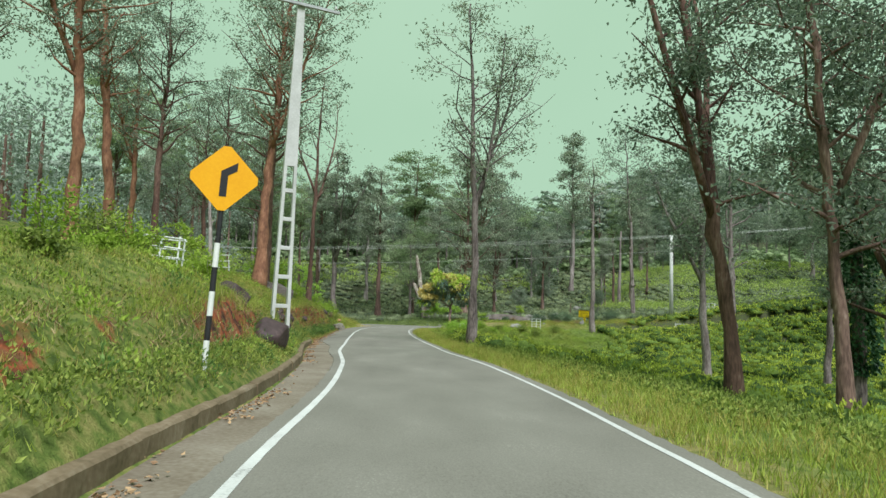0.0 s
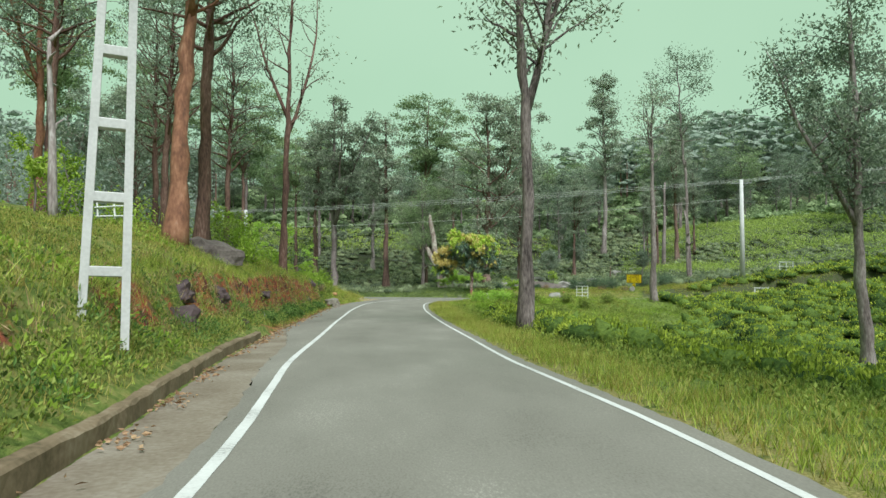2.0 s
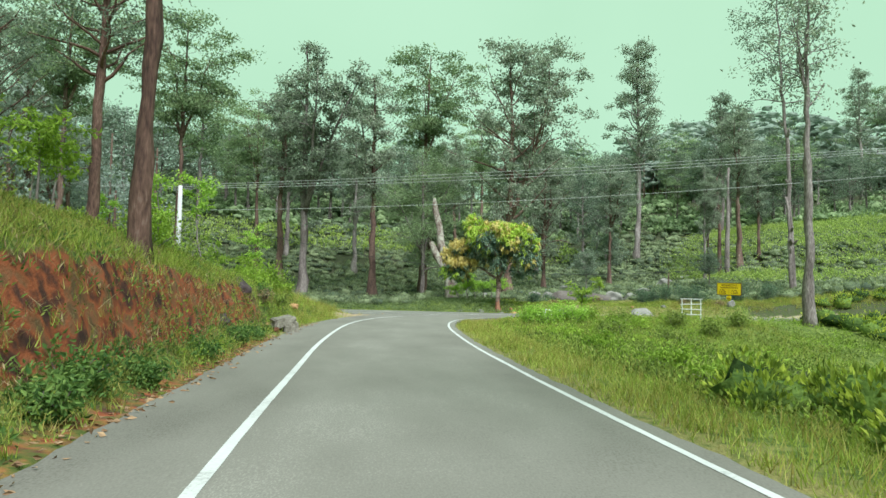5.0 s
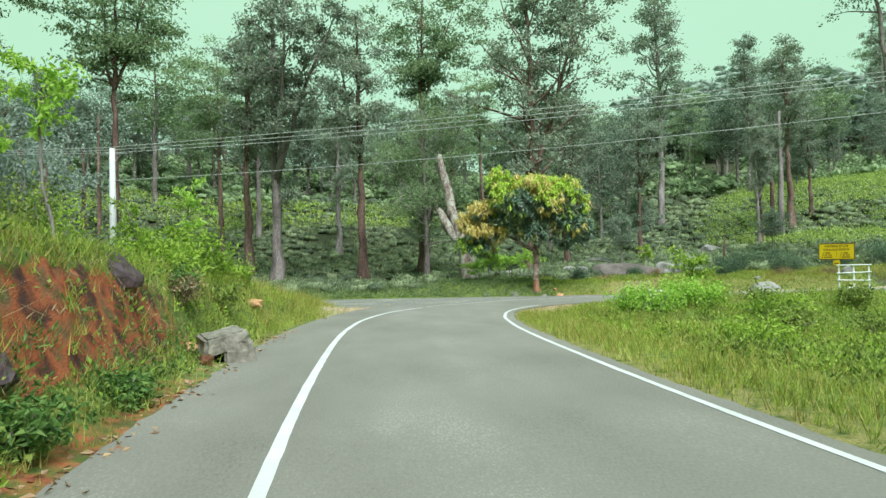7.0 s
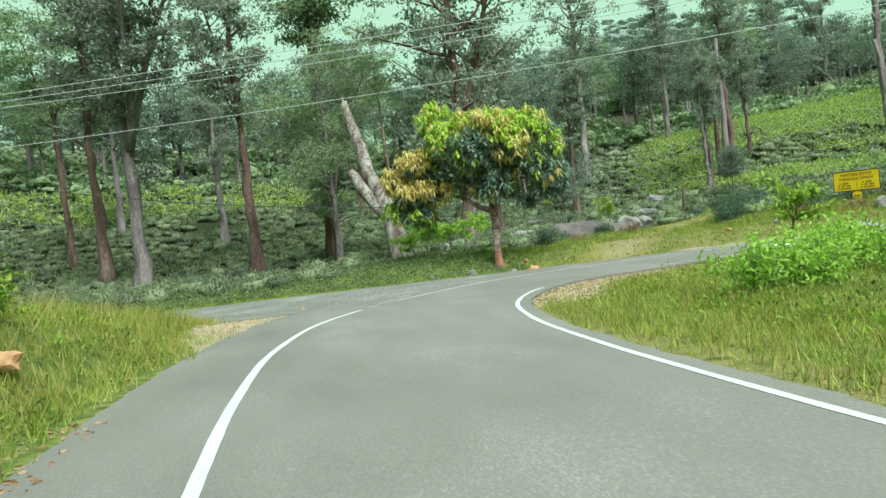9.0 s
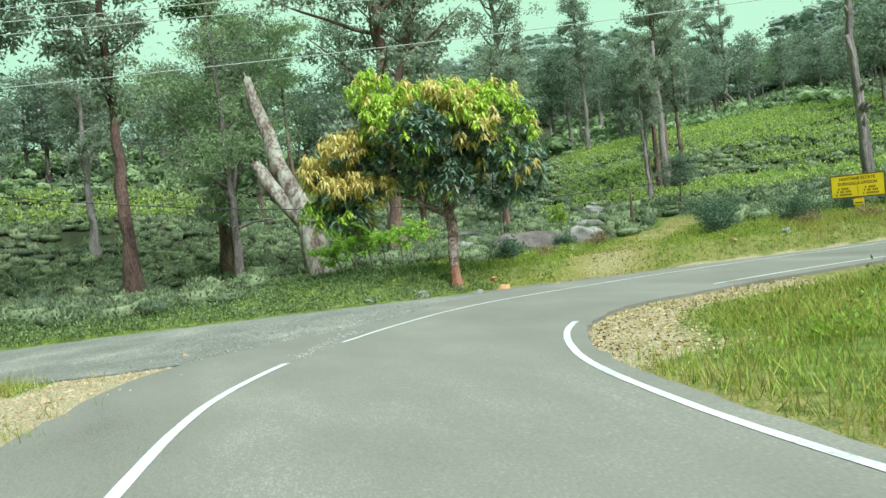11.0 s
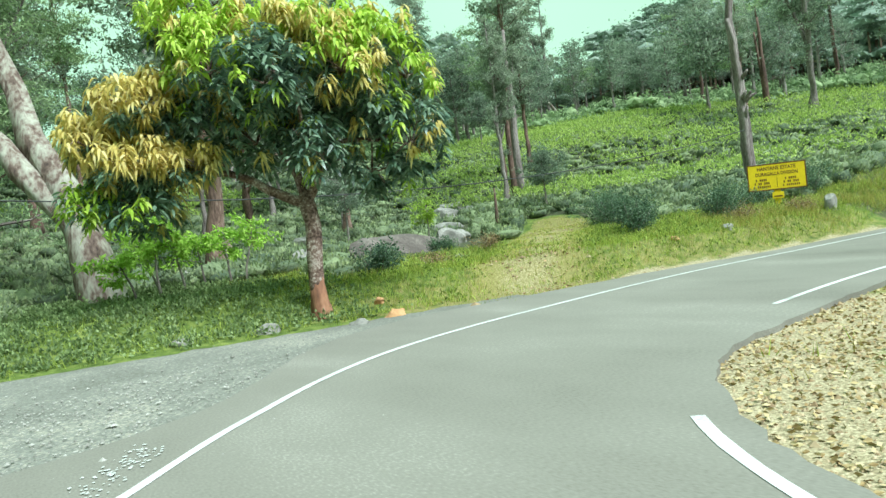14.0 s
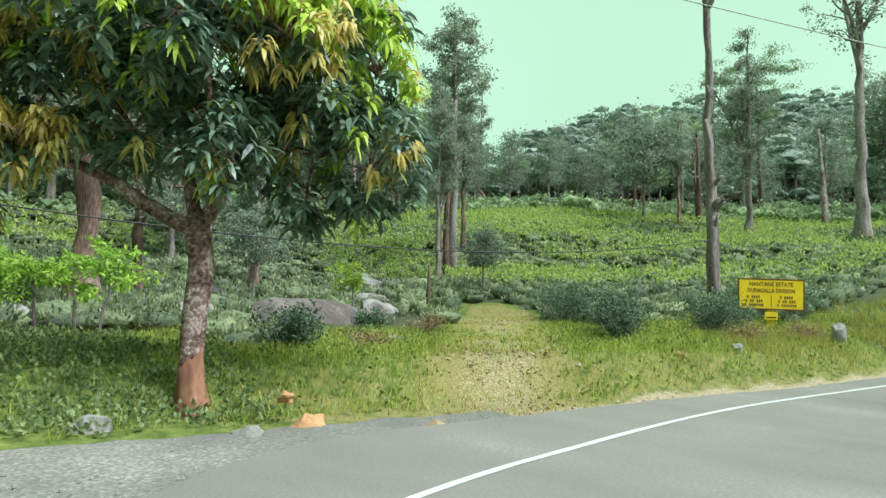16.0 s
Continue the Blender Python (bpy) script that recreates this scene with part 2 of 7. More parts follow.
KERB = material("mossy_kerb_concrete", [(0.3, (0.080, 0.062, 0.032)), (0.5, (0.175, 0.132, 0.080)), (0.7, (0.27, 0.225, 0.155))], 0.9, 14, 0.95, 0.6)
POLE = material("pale_pole_concrete", [(0.3, (0.42, 0.43, 0.40)), (0.6, (0.58, 0.59, 0.56)), (0.8, (0.68, 0.68, 0.65))], 1.5, 22, 0.85, 0.2)
WHITE = material("chalky_white_paint", [(0.3, (0.50, 0.52, 0.48)), (0.5, (0.74, 0.76, 0.72)), (0.8, (0.82, 0.83, 0.80))], 3, 30, 0.7, 0.1)
BLACK = material("black_paint", [(0.3, (0.015, 0.015, 0.016)), (0.8, (0.04, 0.04, 0.042))], 4, 30, 0.6, 0.1)
YELLOW = material("yellow_sign_paint", [(0.2, (0.62, 0.42, 0.006)), (0.6, (0.80, 0.58, 0.010)), (0.85, (0.86, 0.68, 0.03))], 1.4, 14, 0.55, 0.05)
AMBER = material("amber_reflective_sheet", [(0.3, (0.78, 0.34, 0.006)), (0.7, (0.88, 0.44, 0.012))], 2, 30, 0.45, 0.05)
STEEL = material("galvanised_steel", [(0.3, (0.28, 0.29, 0.28)), (0.7, (0.46, 0.47, 0.46))], 3, 40, 0.5, 0.1, metal=0.7)
LETTER = material("dark_brown_lettering", [(0.3, (0.10, 0.045, 0.010)), (0.7, (0.17, 0.075, 0.016))], 4, 30, 0.7, 0)
CABLE = material("dull_wire", [(0.3, (0.38, 0.40, 0.37)), (0.7, (0.52, 0.54, 0.50))], 4, 30, 0.5, 0)
DARK_CABLE = material("black_cable", [(0.3, (0.02, 0.02, 0.02)), (0.7, (0.04, 0.04, 0.04))], 4, 30, 0.6, 0)
ROCK = material("grey_rock", [(0.28, (0.10, 0.10, 0.09)), (0.5, (0.24, 0.23, 0.20)), (0.72, (0.42, 0.41, 0.37))], 1.6, 14, 0.9, 0.7)
SLAB_ROCK = material("weathered_slab_rock", [(0.3, (0.050, 0.040, 0.034)), (0.5, (0.105, 0.088, 0.076)), (0.7, (0.20, 0.175, 0.15))], 1.1, 10, 0.9, 0.9, reach=0.05)
TAN_SLAB = material("tan_grey_slab_rock", [(0.32, (0.085, 0.075, 0.055)), (0.48, (0.19, 0.175, 0.135)), (0.68, (0.33, 0.31, 0.25))], 2.4, 12, 0.9, 0.9, reach=0.05, fine_mix=0.5)
DARK_ROCK = material("dark_wet_rock", [(0.3, (0.030, 0.020, 0.020)), (0.55, (0.070, 0.047, 0.046)), (0.8, (0.16, 0.115, 0.105))], 1.6, 12, 0.6, 0.6)
TAN_ROCK = material("orange_stone", [(0.3, (0.28, 0.15, 0.07)), (0.55, (0.45, 0.26, 0.12)), (0.8, (0.58, 0.42, 0.26))], 3, 20, 0.9, 0.6)
RED_ROCK = material("red_clay_rock", [(0.3, (0.06, 0.028, 0.02)), (0.55, (0.17, 0.066, 0.035)), (0.8, (0.27, 0.12, 0.06))], 1.8, 14, 0.9, 0.7)
PEBBLE = material("pale_gravel", [(0.2, (0.21, 0.145, 0.078)), (0.5, (0.34, 0.255, 0.145)), (0.8, (0.45, 0.365, 0.235))], 2, 30, 0.9, 0.2, island=0.6)
TAN_LITTER = material("yellow_dry_leaves", [(0.2, (0.24, 0.165, 0.072)), (0.5, (0.38, 0.295, 0.14)), (0.8, (0.50, 0.42, 0.235))], 2, 30, 0.9, 0.1, island=0.6)
LITTER = material("dry_leaf_litter", [(0.2, (0.17, 0.095, 0.05)), (0.5, (0.32, 0.205, 0.115)), (0.8, (0.45, 0.31, 0.17))], 2, 30, 0.9, 0.1, island=0.6)
BARK_GREY = material("lichened_grey_bark", [(0.30, (0.055, 0.044, 0.040)), (0.46, (0.180, 0.150, 0.135)), (0.58, (0.30, 0.265, 0.24)), (0.72, (0.48, 0.45, 0.415))], 1.5, 13, 0.95, 1.0, thing=0.15, fine_mix=0.5, reach=0.05, grain=(1.4, 1.4, 0.35))
BARK_RED = material("reddish_brown_bark", [(0.32, (0.034, 0.022, 0.018)), (0.44, (0.108, 0.068, 0.052)), (0.56, (0.200, 0.130, 0.098)), (0.68, (0.36, 0.28, 0.23))], 1.3, 13, 0.95, 1.0, thing=0.1, fine_mix=0.5, reach=0.05, grain=(1.4, 1.4, 0.3))
RUST_BARK = material("dark_rust_brown_bark", [(0.32, (0.032, 0.020, 0.016)), (0.44, (0.090, 0.052, 0.040)), (0.56, (0.165, 0.097, 0.072)), (0.70, (0.29, 0.215, 0.175))], 1.3, 13, 0.95, 1.0, fine_mix=0.5, reach=0.05, grain=(1.4, 1.4, 0.3))
BARK_PALE = material("bleached_dead_wood", [(0.34, (0.050, 0.034, 0.028)), (0.44, (0.140, 0.100, 0.078)), (0.50, (0.235, 0.205, 0.165)), (0.58, (0.315, 0.310, 0.245)), (0.75, (0.42, 0.425, 0.345))], 1.9, 9, 0.9, 1.0, fine_mix=0.45, reach=0.06, grain=(1.2, 1.2, 0.5))
BARK_MANGO = material("rough_mango_bark", [(0.38, (0.045, 0.028, 0.023)), (0.46, (0.145, 0.092, 0.072)), (0.53, (0.24, 0.165, 0.132)), (0.58, (0.46, 0.39, 0.34)), (0.64, (0.25, 0.18, 0.145))], 5, 22, 0.95, 1.0, fine_mix=0.45, reach=0.04)
BARK_BARE = material("stripped_orange_bark", [(0.30, (0.085, 0.045, 0.030)), (0.46, (0.20, 0.095, 0.055)), (0.58, (0.30, 0.15, 0.085)), (0.75, (0.40, 0.27, 0.19))], 4, 14, 0.9, 0.8, grain=(1, 1, 0.4))
# This and deep_green_foliage are lifted and greyed, with haze mixed into the colour.
OAK_LEAF = leaf_material("grey_green_foliage", (0.150, 0.180, 0.128), (0.300, 0.355, 0.250), (0.48, 0.55, 0.40), lit=0.42)
DARK_LEAF = leaf_material("deep_green_foliage", (0.100, 0.140, 0.098), (0.210, 0.272, 0.190), (0.38, 0.45, 0.32), lit=0.42)
FEATHER_LEAF = leaf_material("feathery_green_foliage", (0.125, 0.182, 0.088), (0.245, 0.335, 0.165), (0.42, 0.53, 0.27), lit=0.42)
FRESH_LEAF = leaf_material("fresh_green_leaf", (0.14, 0.24, 0.032), (0.29, 0.42, 0.055), (0.47, 0.60, 0.11), 0.4, 0.2, 0.45, 0.4)
TEA_LEAF = material("tea_leaf", [(0.15, (0.085, 0.130, 0.028)), (0.42, (0.270, 0.340, 0.052)), (0.72, (0.57, 0.64, 0.095))], 0.10, 1.5, 0.6, 0, 0.55, 0, 0.32, fine_mix=0.35, spec=0.12)
# Much darker than the leaves: shade inside the bush is put into this colour.
TEA_BODY = material("inner_shade_tea_foliage", [(0.30, (0.020, 0.040, 0.012)), (0.5, (0.062, 0.105, 0.024)), (0.72, (0.15, 0.22, 0.045))], 0.5, 9, 0.7, 1.0, island=0.35, fine_mix=0.65, reach=0.08, spec=0.05)
WEED_LEAF = leaf_material("weed_leaf", (0.085, 0.125, 0.032), (0.205, 0.275, 0.056), (0.38, 0.45, 0.11), 0.6, 0, 0.55, 0.35)
GRASS_BLADE = leaf_material("verge_grass", (0.135, 0.190, 0.030), (0.310, 0.390, 0.058), (0.50, 0.57, 0.13), 0.6, 0, 0.6, 0.35)
DRY_BLADE = leaf_material("dry_grass", (0.195, 0.165, 0.042), (0.365, 0.320, 0.080), (0.53, 0.48, 0.155), 0.6, 0, 0.7, 0.3)
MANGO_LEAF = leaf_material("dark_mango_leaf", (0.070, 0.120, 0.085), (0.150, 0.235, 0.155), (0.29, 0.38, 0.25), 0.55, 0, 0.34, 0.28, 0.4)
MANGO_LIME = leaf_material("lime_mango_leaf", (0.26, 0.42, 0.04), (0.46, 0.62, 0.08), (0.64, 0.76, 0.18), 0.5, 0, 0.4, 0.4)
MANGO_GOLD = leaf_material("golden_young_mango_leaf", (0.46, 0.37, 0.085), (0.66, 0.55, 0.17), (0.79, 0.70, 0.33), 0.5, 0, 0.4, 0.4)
# Pale, low-contrast leaf tone: the haze over far slopes is painted into it.
HAZE_LEAF = leaf_material("haze_toned_distant_foliage", (0.235, 0.295, 0.240), (0.315, 0.385, 0.310), (0.40, 0.475, 0.385))
BRIGHT_LEAF = leaf_material("bright_lime_leaf", (0.22, 0.38, 0.05), (0.38, 0.58, 0.09), (0.55, 0.72, 0.18), 0.4, 0.1, 0.45, 0.45)
# Greyer copy of the field's tea leaf: haze over the hill in the colour.
HILL_TEA = material("hill_tea_leaf", [(0.15, (0.098, 0.128, 0.082)), (0.45, (0.205, 0.252, 0.134)), (0.75, (0.37, 0.425, 0.20))], 0.10, 1.5, 0.6, 0, 0.45, 0, 0.3, fine_mix=0.35, spec=0.12)
# Core colour holds the shaded gaps between hill bushes, greyed like their leaves.
HILL_BODY = material("inner_shade_hill_tea", [(0.30, (0.058, 0.080, 0.052)), (0.5, (0.125, 0.158, 0.085)), (0.72, (0.22, 0.265, 0.135))], 0.5, 9, 0.7, 1.0, island=0.3, fine_mix=0.65, reach=0.08, spec=0.05)
DARK_TEA = material("dark_tea_leaf", [(0.15, (0.036, 0.068, 0.042)), (0.45, (0.085, 0.145, 0.080)), (0.75, (0.18, 0.26, 0.14))], 0.4, 3, 0.5, 0, 0.5, 0.2, 0.25, fine_mix=0.35, spec=0.25)
HILL_WEED = leaf_material("lime_hill_weed", (0.22, 0.315, 0.070), (0.385, 0.50, 0.118), (0.565, 0.65, 0.205), 0.5, 0, 0.6, 0.45)
GRIT = material("grey_grit", [(0.2, (0.17, 0.165, 0.140)), (0.5, (0.26, 0.25, 0.22)), (0.8, (0.38, 0.37, 0.33))], 2, 30, 0.9, 0.2, island=0.6)
COVER_LEAF = leaf_material("broad_ground_cover", (0.085, 0.125, 0.048), (0.180, 0.245, 0.098), (0.31, 0.385, 0.17), 0.6, 0, 0.55, 0.3)
SCRUB = leaf_material("brown_dry_scrub", (0.15, 0.09, 0.045), (0.31, 0.215, 0.11), (0.48, 0.38, 0.21), 0.7, 0, 0.8, 0.2)
FERN = leaf_material("bank_fern", (0.055, 0.115, 0.030), (0.125, 0.225, 0.055), (0.25, 0.37, 0.10), 0.6, 0, 0.55, 0.35)
IVY_LEAF = leaf_material("ivy_leaf", (0.015, 0.045, 0.023), (0.042, 0.102, 0.041), (0.090, 0.195, 0.075), 0.6, 0, 0.4, 0.2)


def ground_material():
    """Grass and weeds, with bare red earth, gravel, dark tea soil and rutted track where the ground's own layers say so."""
    m = bpy.data.materials.new("mixed_ground")
    m.use_nodes = True
    n, l = m.node_tree.nodes, m.node_tree.links
    bsdf = n["Principled BSDF"]
    bsdf.inputs["Roughness"].default_value = 0.95
    bsdf.inputs["Specular IOR Level"].default_value = 0.15
    tc = n.new("ShaderNodeTexCoord")

    def noise_at(scale, detail=6):
        q = n.new("ShaderNodeTexNoise")
        q.inputs["Scale"].default_value, q.inputs["Detail"].default_value = scale, detail
        l.new(tc.outputs["Object"], q.inputs["Vector"])
        return q.outputs["Fac"]

    def colours(value, *stops):
        cr = n.new("ShaderNodeValToRGB")
        while len(cr.color_ramp.elements) < len(stops):
            cr.color_ramp.elements.new(0.5)
        for el, (place, colour) in zip(cr.color_ramp.elements, stops):
            el.position, el.color = place, (*colour, 1)
        l.new(value, cr.inputs["Fac"])
        return cr.outputs["Color"]

    blotch, middle, tiny = noise_at(2.6, 10), noise_at(5.0), noise_at(38.0)
    now = colours(middle, (0.3, (0.058, 0.085, 0.020)), (0.5, (0.115, 0.160, 0.034)), (0.7, (0.20, 0.235, 0.060)))
    layers = [("tea_soil", colours(middle, (0.3, (0.035, 0.045, 0.022)), (0.7, (0.090, 0.095, 0.050)))),
              ("dry", colours(tiny, (0.3, (0.13, 0.12, 0.035)), (0.7, (0.30, 0.27, 0.10)))),
              ("red", colours(blotch, (0.30, (0.050, 0.028, 0.024)), (0.40, (0.100, 0.045, 0.032)), (0.45, (0.19, 0.062, 0.033)), (0.51, (0.33, 0.098, 0.043)), (0.59, (0.235, 0.105, 0.052)), (0.66, (0.13, 0.085, 0.042)), (0.76, (0.20, 0.17, 0.07)))),
              ("gravel", colours(tiny, (0.3, (0.15, 0.125, 0.075)), (0.5, (0.32, 0.27, 0.16)), (0.7, (0.50, 0.44, 0.29))))]
    for name, colour in layers:
        at = n.new("ShaderNodeAttribute")
        at.attribute_name = name
        edge = n.new("ShaderNodeMath")
        edge.operation, edge.inputs[1].default_value = "MULTIPLY_ADD", 1.0
        l.new(at.outputs["Fac"], edge.inputs[0])
        shift = n.new("ShaderNodeMath")
        shift.operation, shift.inputs[1].default_value = "MULTIPLY_ADD", 0.9
        shift.inputs[2].default_value = -0.45
        l.new(middle if name != "gravel" else tiny, shift.inputs[0])
        l.new(shift.outputs[0], edge.inputs[2])
        sharp = n.new("ShaderNodeMapRange")
        sharp.inputs["From Min"].default_value, sharp.inputs["From Max"].default_value = 0.38, 0.62
        l.new(edge.outputs[0], sharp.inputs["Value"])
        mx = n.new("ShaderNodeMix")
        mx.data_type = "RGBA"
        l.new(sharp.outputs[0], mx.inputs["Factor"])
        l.new(now, mx.inputs["A"])
        l.new(colour, mx.inputs["B"])
        now = mx.outputs["Result"]
    l.new(now, bsdf.inputs["Base Color"])
    add = n.new("ShaderNodeMath")
    add.operation = "ADD"
    l.new(middle, add.inputs[0])
    l.new(tiny, add.inputs[1])
    bm = n.new("ShaderNodeBump")
    bm.inputs["Strength"].default_value, bm.inputs["Distance"].default_value = 0.7, 0.035
    l.new(add.outputs[0], bm.inputs["Height"])
    l.new(bm.outputs["Normal"], bsdf.inputs["Normal"])
    return m


GROUND = ground_material()


# ---- building tools ----
class Shape:
    """Gathers vertices and faces for one mesh."""

    def __init__(self):
        self.v, self.f, self.n = [], [], 0

    def add(self, verts, faces):
        verts, faces = np.asarray(verts, float).reshape(-1, 3), np.asarray(faces, int)
        self.v.append(verts)
        self.f.append(faces + self.n)
        self.n += len(verts)
        return self

    def mesh(self, name, mat, smooth=False):
        me = bpy.data.meshes.new(name)
        verts = np.vstack(self.v)
        loops = np.concatenate([q.ravel() for q in self.f])
        sizes = np.concatenate([np.full(len(q), q.shape[1]) for q in self.f])
        me.vertices.add(len(verts))
        me.vertices.foreach_set("co", verts.ravel())
        me.loops.add(len(loops))
        me.loops.foreach_set("vertex_index", loops)
        me.polygons.add(len(sizes))
        me.polygons.foreach_set("loop_start", np.concatenate([[0], np.cumsum(sizes)[:-1]]))
        me.polygons.foreach_set("use_smooth", np.full(len(sizes), smooth))
        me.update(calc_edges=True)
        me.validate()
        me.materials.append(mat)
        return me


def part(name, shape, mat, parent, label="", smooth=False):
    ob = new(name, shape.mesh(name, mat, smooth))
    ob.parent = parent
    return tagged(ob, label)


def thing(name, label, category, group="", at=None, kind=""):
    ob = tagged(new(name), label, category, group, kind)
    if at is not None:
        ob.matrix_basis = at
    return ob


def solid(name, shape, mat, label, category, group="", kind="", at=None, smooth=False):
    ob = tagged(new(name, shape.mesh(name, mat, smooth)), label, category, group, kind)
    if at is not None:
        ob.matrix_basis = at
    return ob


def tube(points, radii, sides=8, cap=True, shape=None):
    """A tapered round bar along points."""
    shape = shape or Shape()
    p, r = np.asarray(points, float), np.asarray(radii, float)
    way = np.gradient(p, axis=0)
    way /= np.linalg.norm(way, axis=1)[:, None] + 1e-9
    ref = np.array([1.0, 0, 0]) if abs(way[:, 0]).mean() < 0.8 else np.array([0, 0, 1.0])
    u = np.cross(way, ref)
    u /= np.linalg.norm(u, axis=1)[:, None] + 1e-9
    w = np.cross(way, u)
    ang = np.arange(sides) * 2 * np.pi / sides
    ring = p[:, None] + r[:, None, None] * (np.cos(ang)[None, :, None] * u[:, None] + np.sin(ang)[None, :, None] * w[:, None])
    i, j = np.meshgrid(np.arange(len(p) - 1), np.arange(sides), indexing="ij")
    k = (j + 1) % sides
    quads = np.stack([i * sides + j, (i + 1) * sides + j, (i + 1) * sides + k, i * sides + k], -1).reshape(-1, 4)
    shape.add(ring.reshape(-1, 3), quads)
    if cap:
        first = shape.n - len(p) * sides
        shape.f.append(np.array([[first + q for q in range(sides)]]))
        shape.f.append(np.array([[shape.n - 1 - q for q in range(sides)]]))
    return shape


def box(x0, x1, y0, y1, z0, z1, bevel=0.01, shape=None):
    """A block with chamfered edges."""
    shape = shape or Shape()
    bm = bmesh.new()
    bmesh.ops.create_cube(bm, size=1)
    for v in bm.verts:
        v.co = Vector(((x0 + x1) / 2 + v.co.x * (x1 - x0), (y0 + y1) / 2 + v.co.y * (y1 - y0), (z0 + z1) / 2 + v.co.z * (z1 - z0)))
    if bevel:
        bmesh.ops.bevel(bm, geom=list(bm.edges), offset=bevel, segments=1, affect="EDGES")
    bmesh.ops.triangulate(bm, faces=list(bm.faces))
    bm.verts.index_update()
    shape.add([v.co[:] for v in bm.verts], [[v.index for v in q.verts] for q in bm.faces])
    bm.free()
    return shape


def leaves(places, length, width, rng, droop=0.0, ways=None, fold=0.15, shape=None):
    """Pointed leaf blades at places, each with its own turn; droop bends their way down."""
    shape = shape or Shape()
    p = np.asarray(places, float)
    n = len(p)
    way = rng.normal(size=(n, 3)) if ways is None else np.asarray(ways, float) + rng.normal(scale=0.25, size=(n, 3))
    way /= np.linalg.norm(way, axis=1)[:, None]
    way[:, 2] -= droop
    way /= np.linalg.norm(way, axis=1)[:, None]
    side = np.cross(way, rng.normal(size=(n, 3)))
    side /= np.linalg.norm(side, axis=1)[:, None] + 1e-9
    up = np.cross(side, way)
    ln = length * rng.uniform(0.65, 1.3, (n, 1))
    wd = width * rng.uniform(0.7, 1.25, (n, 1))
    mid = p + way * ln * 0.45 + up * ln * fold
    verts = np.stack([p, mid + side * wd / 2, p + way * ln, mid - side * wd / 2], 1)
    shape.add(verts.reshape(-1, 3), np.arange(4 * n).reshape(-1, 4))
    return shape


def blades(places, height, width, rng, lean=0.35, shape=None):
    """Grass: narrow upright triangles."""
    shape = shape or Shape()
    p = np.asarray(places, float)
    n = len(p)
    a = rng.uniform(0, 2 * np.pi, n)
    side = np.stack([np.cos(a), np.sin(a), 0 * a], 1)
    h = height * rng.uniform(0.5, 1.4, (n, 1))
    w = width * rng.uniform(0.6, 1.4, (n, 1))
    tip = p + np.hstack([rng.normal(scale=lean, size=(n, 2)) * h, h])
    verts = np.stack([p - side * w / 2, p + side * w / 2, tip], 1)
    shape.add(verts.reshape(-1, 3), np.arange(3 * n).reshape(-1, 3))
    return shape


def boulder(rng, size, rough=0.22, flat=0.75, cuts=3):
    """A broken stone: a ball with chopped sides and lumps, sitting on z = 0."""
    bm = bmesh.new()
    bmesh.ops.create_icosphere(bm, subdivisions=cuts, radius=1)
    planes = [(Vector(rng.normal(size=3)).normalized(), rng.uniform(0.5, 0.8)) for _ in range(11)]
    off = Vector(rng.uniform(0, 50, 3))
    for v in bm.verts:
        c = v.co.copy()
        for nrm, dist in planes:
            over = c.dot(nrm) - dist
            if over > 0:
                c -= nrm * over * 0.97
        c *= 1 + rough * (noise.noise(c * 1.6 + off) + 0.4 * noise.noise(c * 5 + off))
        v.co = Vector((c.x * size[0], c.y * size[1], max(c.z, -0.35 / flat) * size[2] * flat + 0.2 * size[2]))
    bm.verts.index_update()
    s = Shape().add([v.co[:] for v in bm.verts], [[v.index for v in q.verts] for q in bm.faces])
    bm.free()
    return s


def stone(name, x, y, size, mat, label, seed, turn=0, sink=0.0, category="rock", group="", rough=0.22, z=None):
    at = pose(x, y, (gz(x, y) if z is None else z) - sink, 0, 0, turn)
    return solid(name, boulder(np.random.default_rng(seed), size, rough + (0.12 if mat == TAN_ROCK else 0)), mat, label, category, group, at=at)


def slab(name, x, y, size, mat, label, seed, turn, tilt=0.0, category="rock", lift=0.0, side=0.0):
    """A squared broken block with a flat top and chipped edges."""
    rng = np.random.default_rng(seed)
    bm = bmesh.new()
    bmesh.ops.create_cube(bm, size=2)
    bmesh.ops.bevel(bm, geom=list(bm.edges), offset=0.16, segments=2, affect="EDGES")
    bmesh.ops.subdivide_edges(bm, edges=list(bm.edges), cuts=2, use_grid_fill=True)
    bmesh.ops.triangulate(bm, faces=list(bm.faces))
    off = Vector(rng.uniform(0, 50, 3))
    for v in bm.verts:
        c = v.co * (1 + 0.16 * noise.noise(v.co * 0.9 + off) + 0.06 * noise.noise(v.co * 3.5 + off))
        v.co = Vector((c.x * size[0] * (1 - 0.12 * c.z), c.y * size[1] * (1 - 0.1 * c.z), (c.z + 0.85) * size[2]))
    bm.verts.index_update()
    s = Shape().add([v.co[:] for v in bm.verts], [[v.index for v in q.verts] for q in bm.faces])
    bm.free()
    return solid(name, s, mat, label, category, at=pose(x, y, gz(x, y) - 0.05 + lift, tilt, side, turn))


# ---- trees ----
def bend(start, way, length, rng, steps=5, lift=0.2, wander=0.12):
    p, w = [np.array(start, float)], np.array(way, float) / np.linalg.norm(way)
    for _ in range(steps):
        w = w + np.array([0, 0, lift / steps]) + rng.normal(scale=wander, size=3)
        w /= np.linalg.norm(w)
        p.append(p[-1] + w * length / steps)
    return np.array(p)


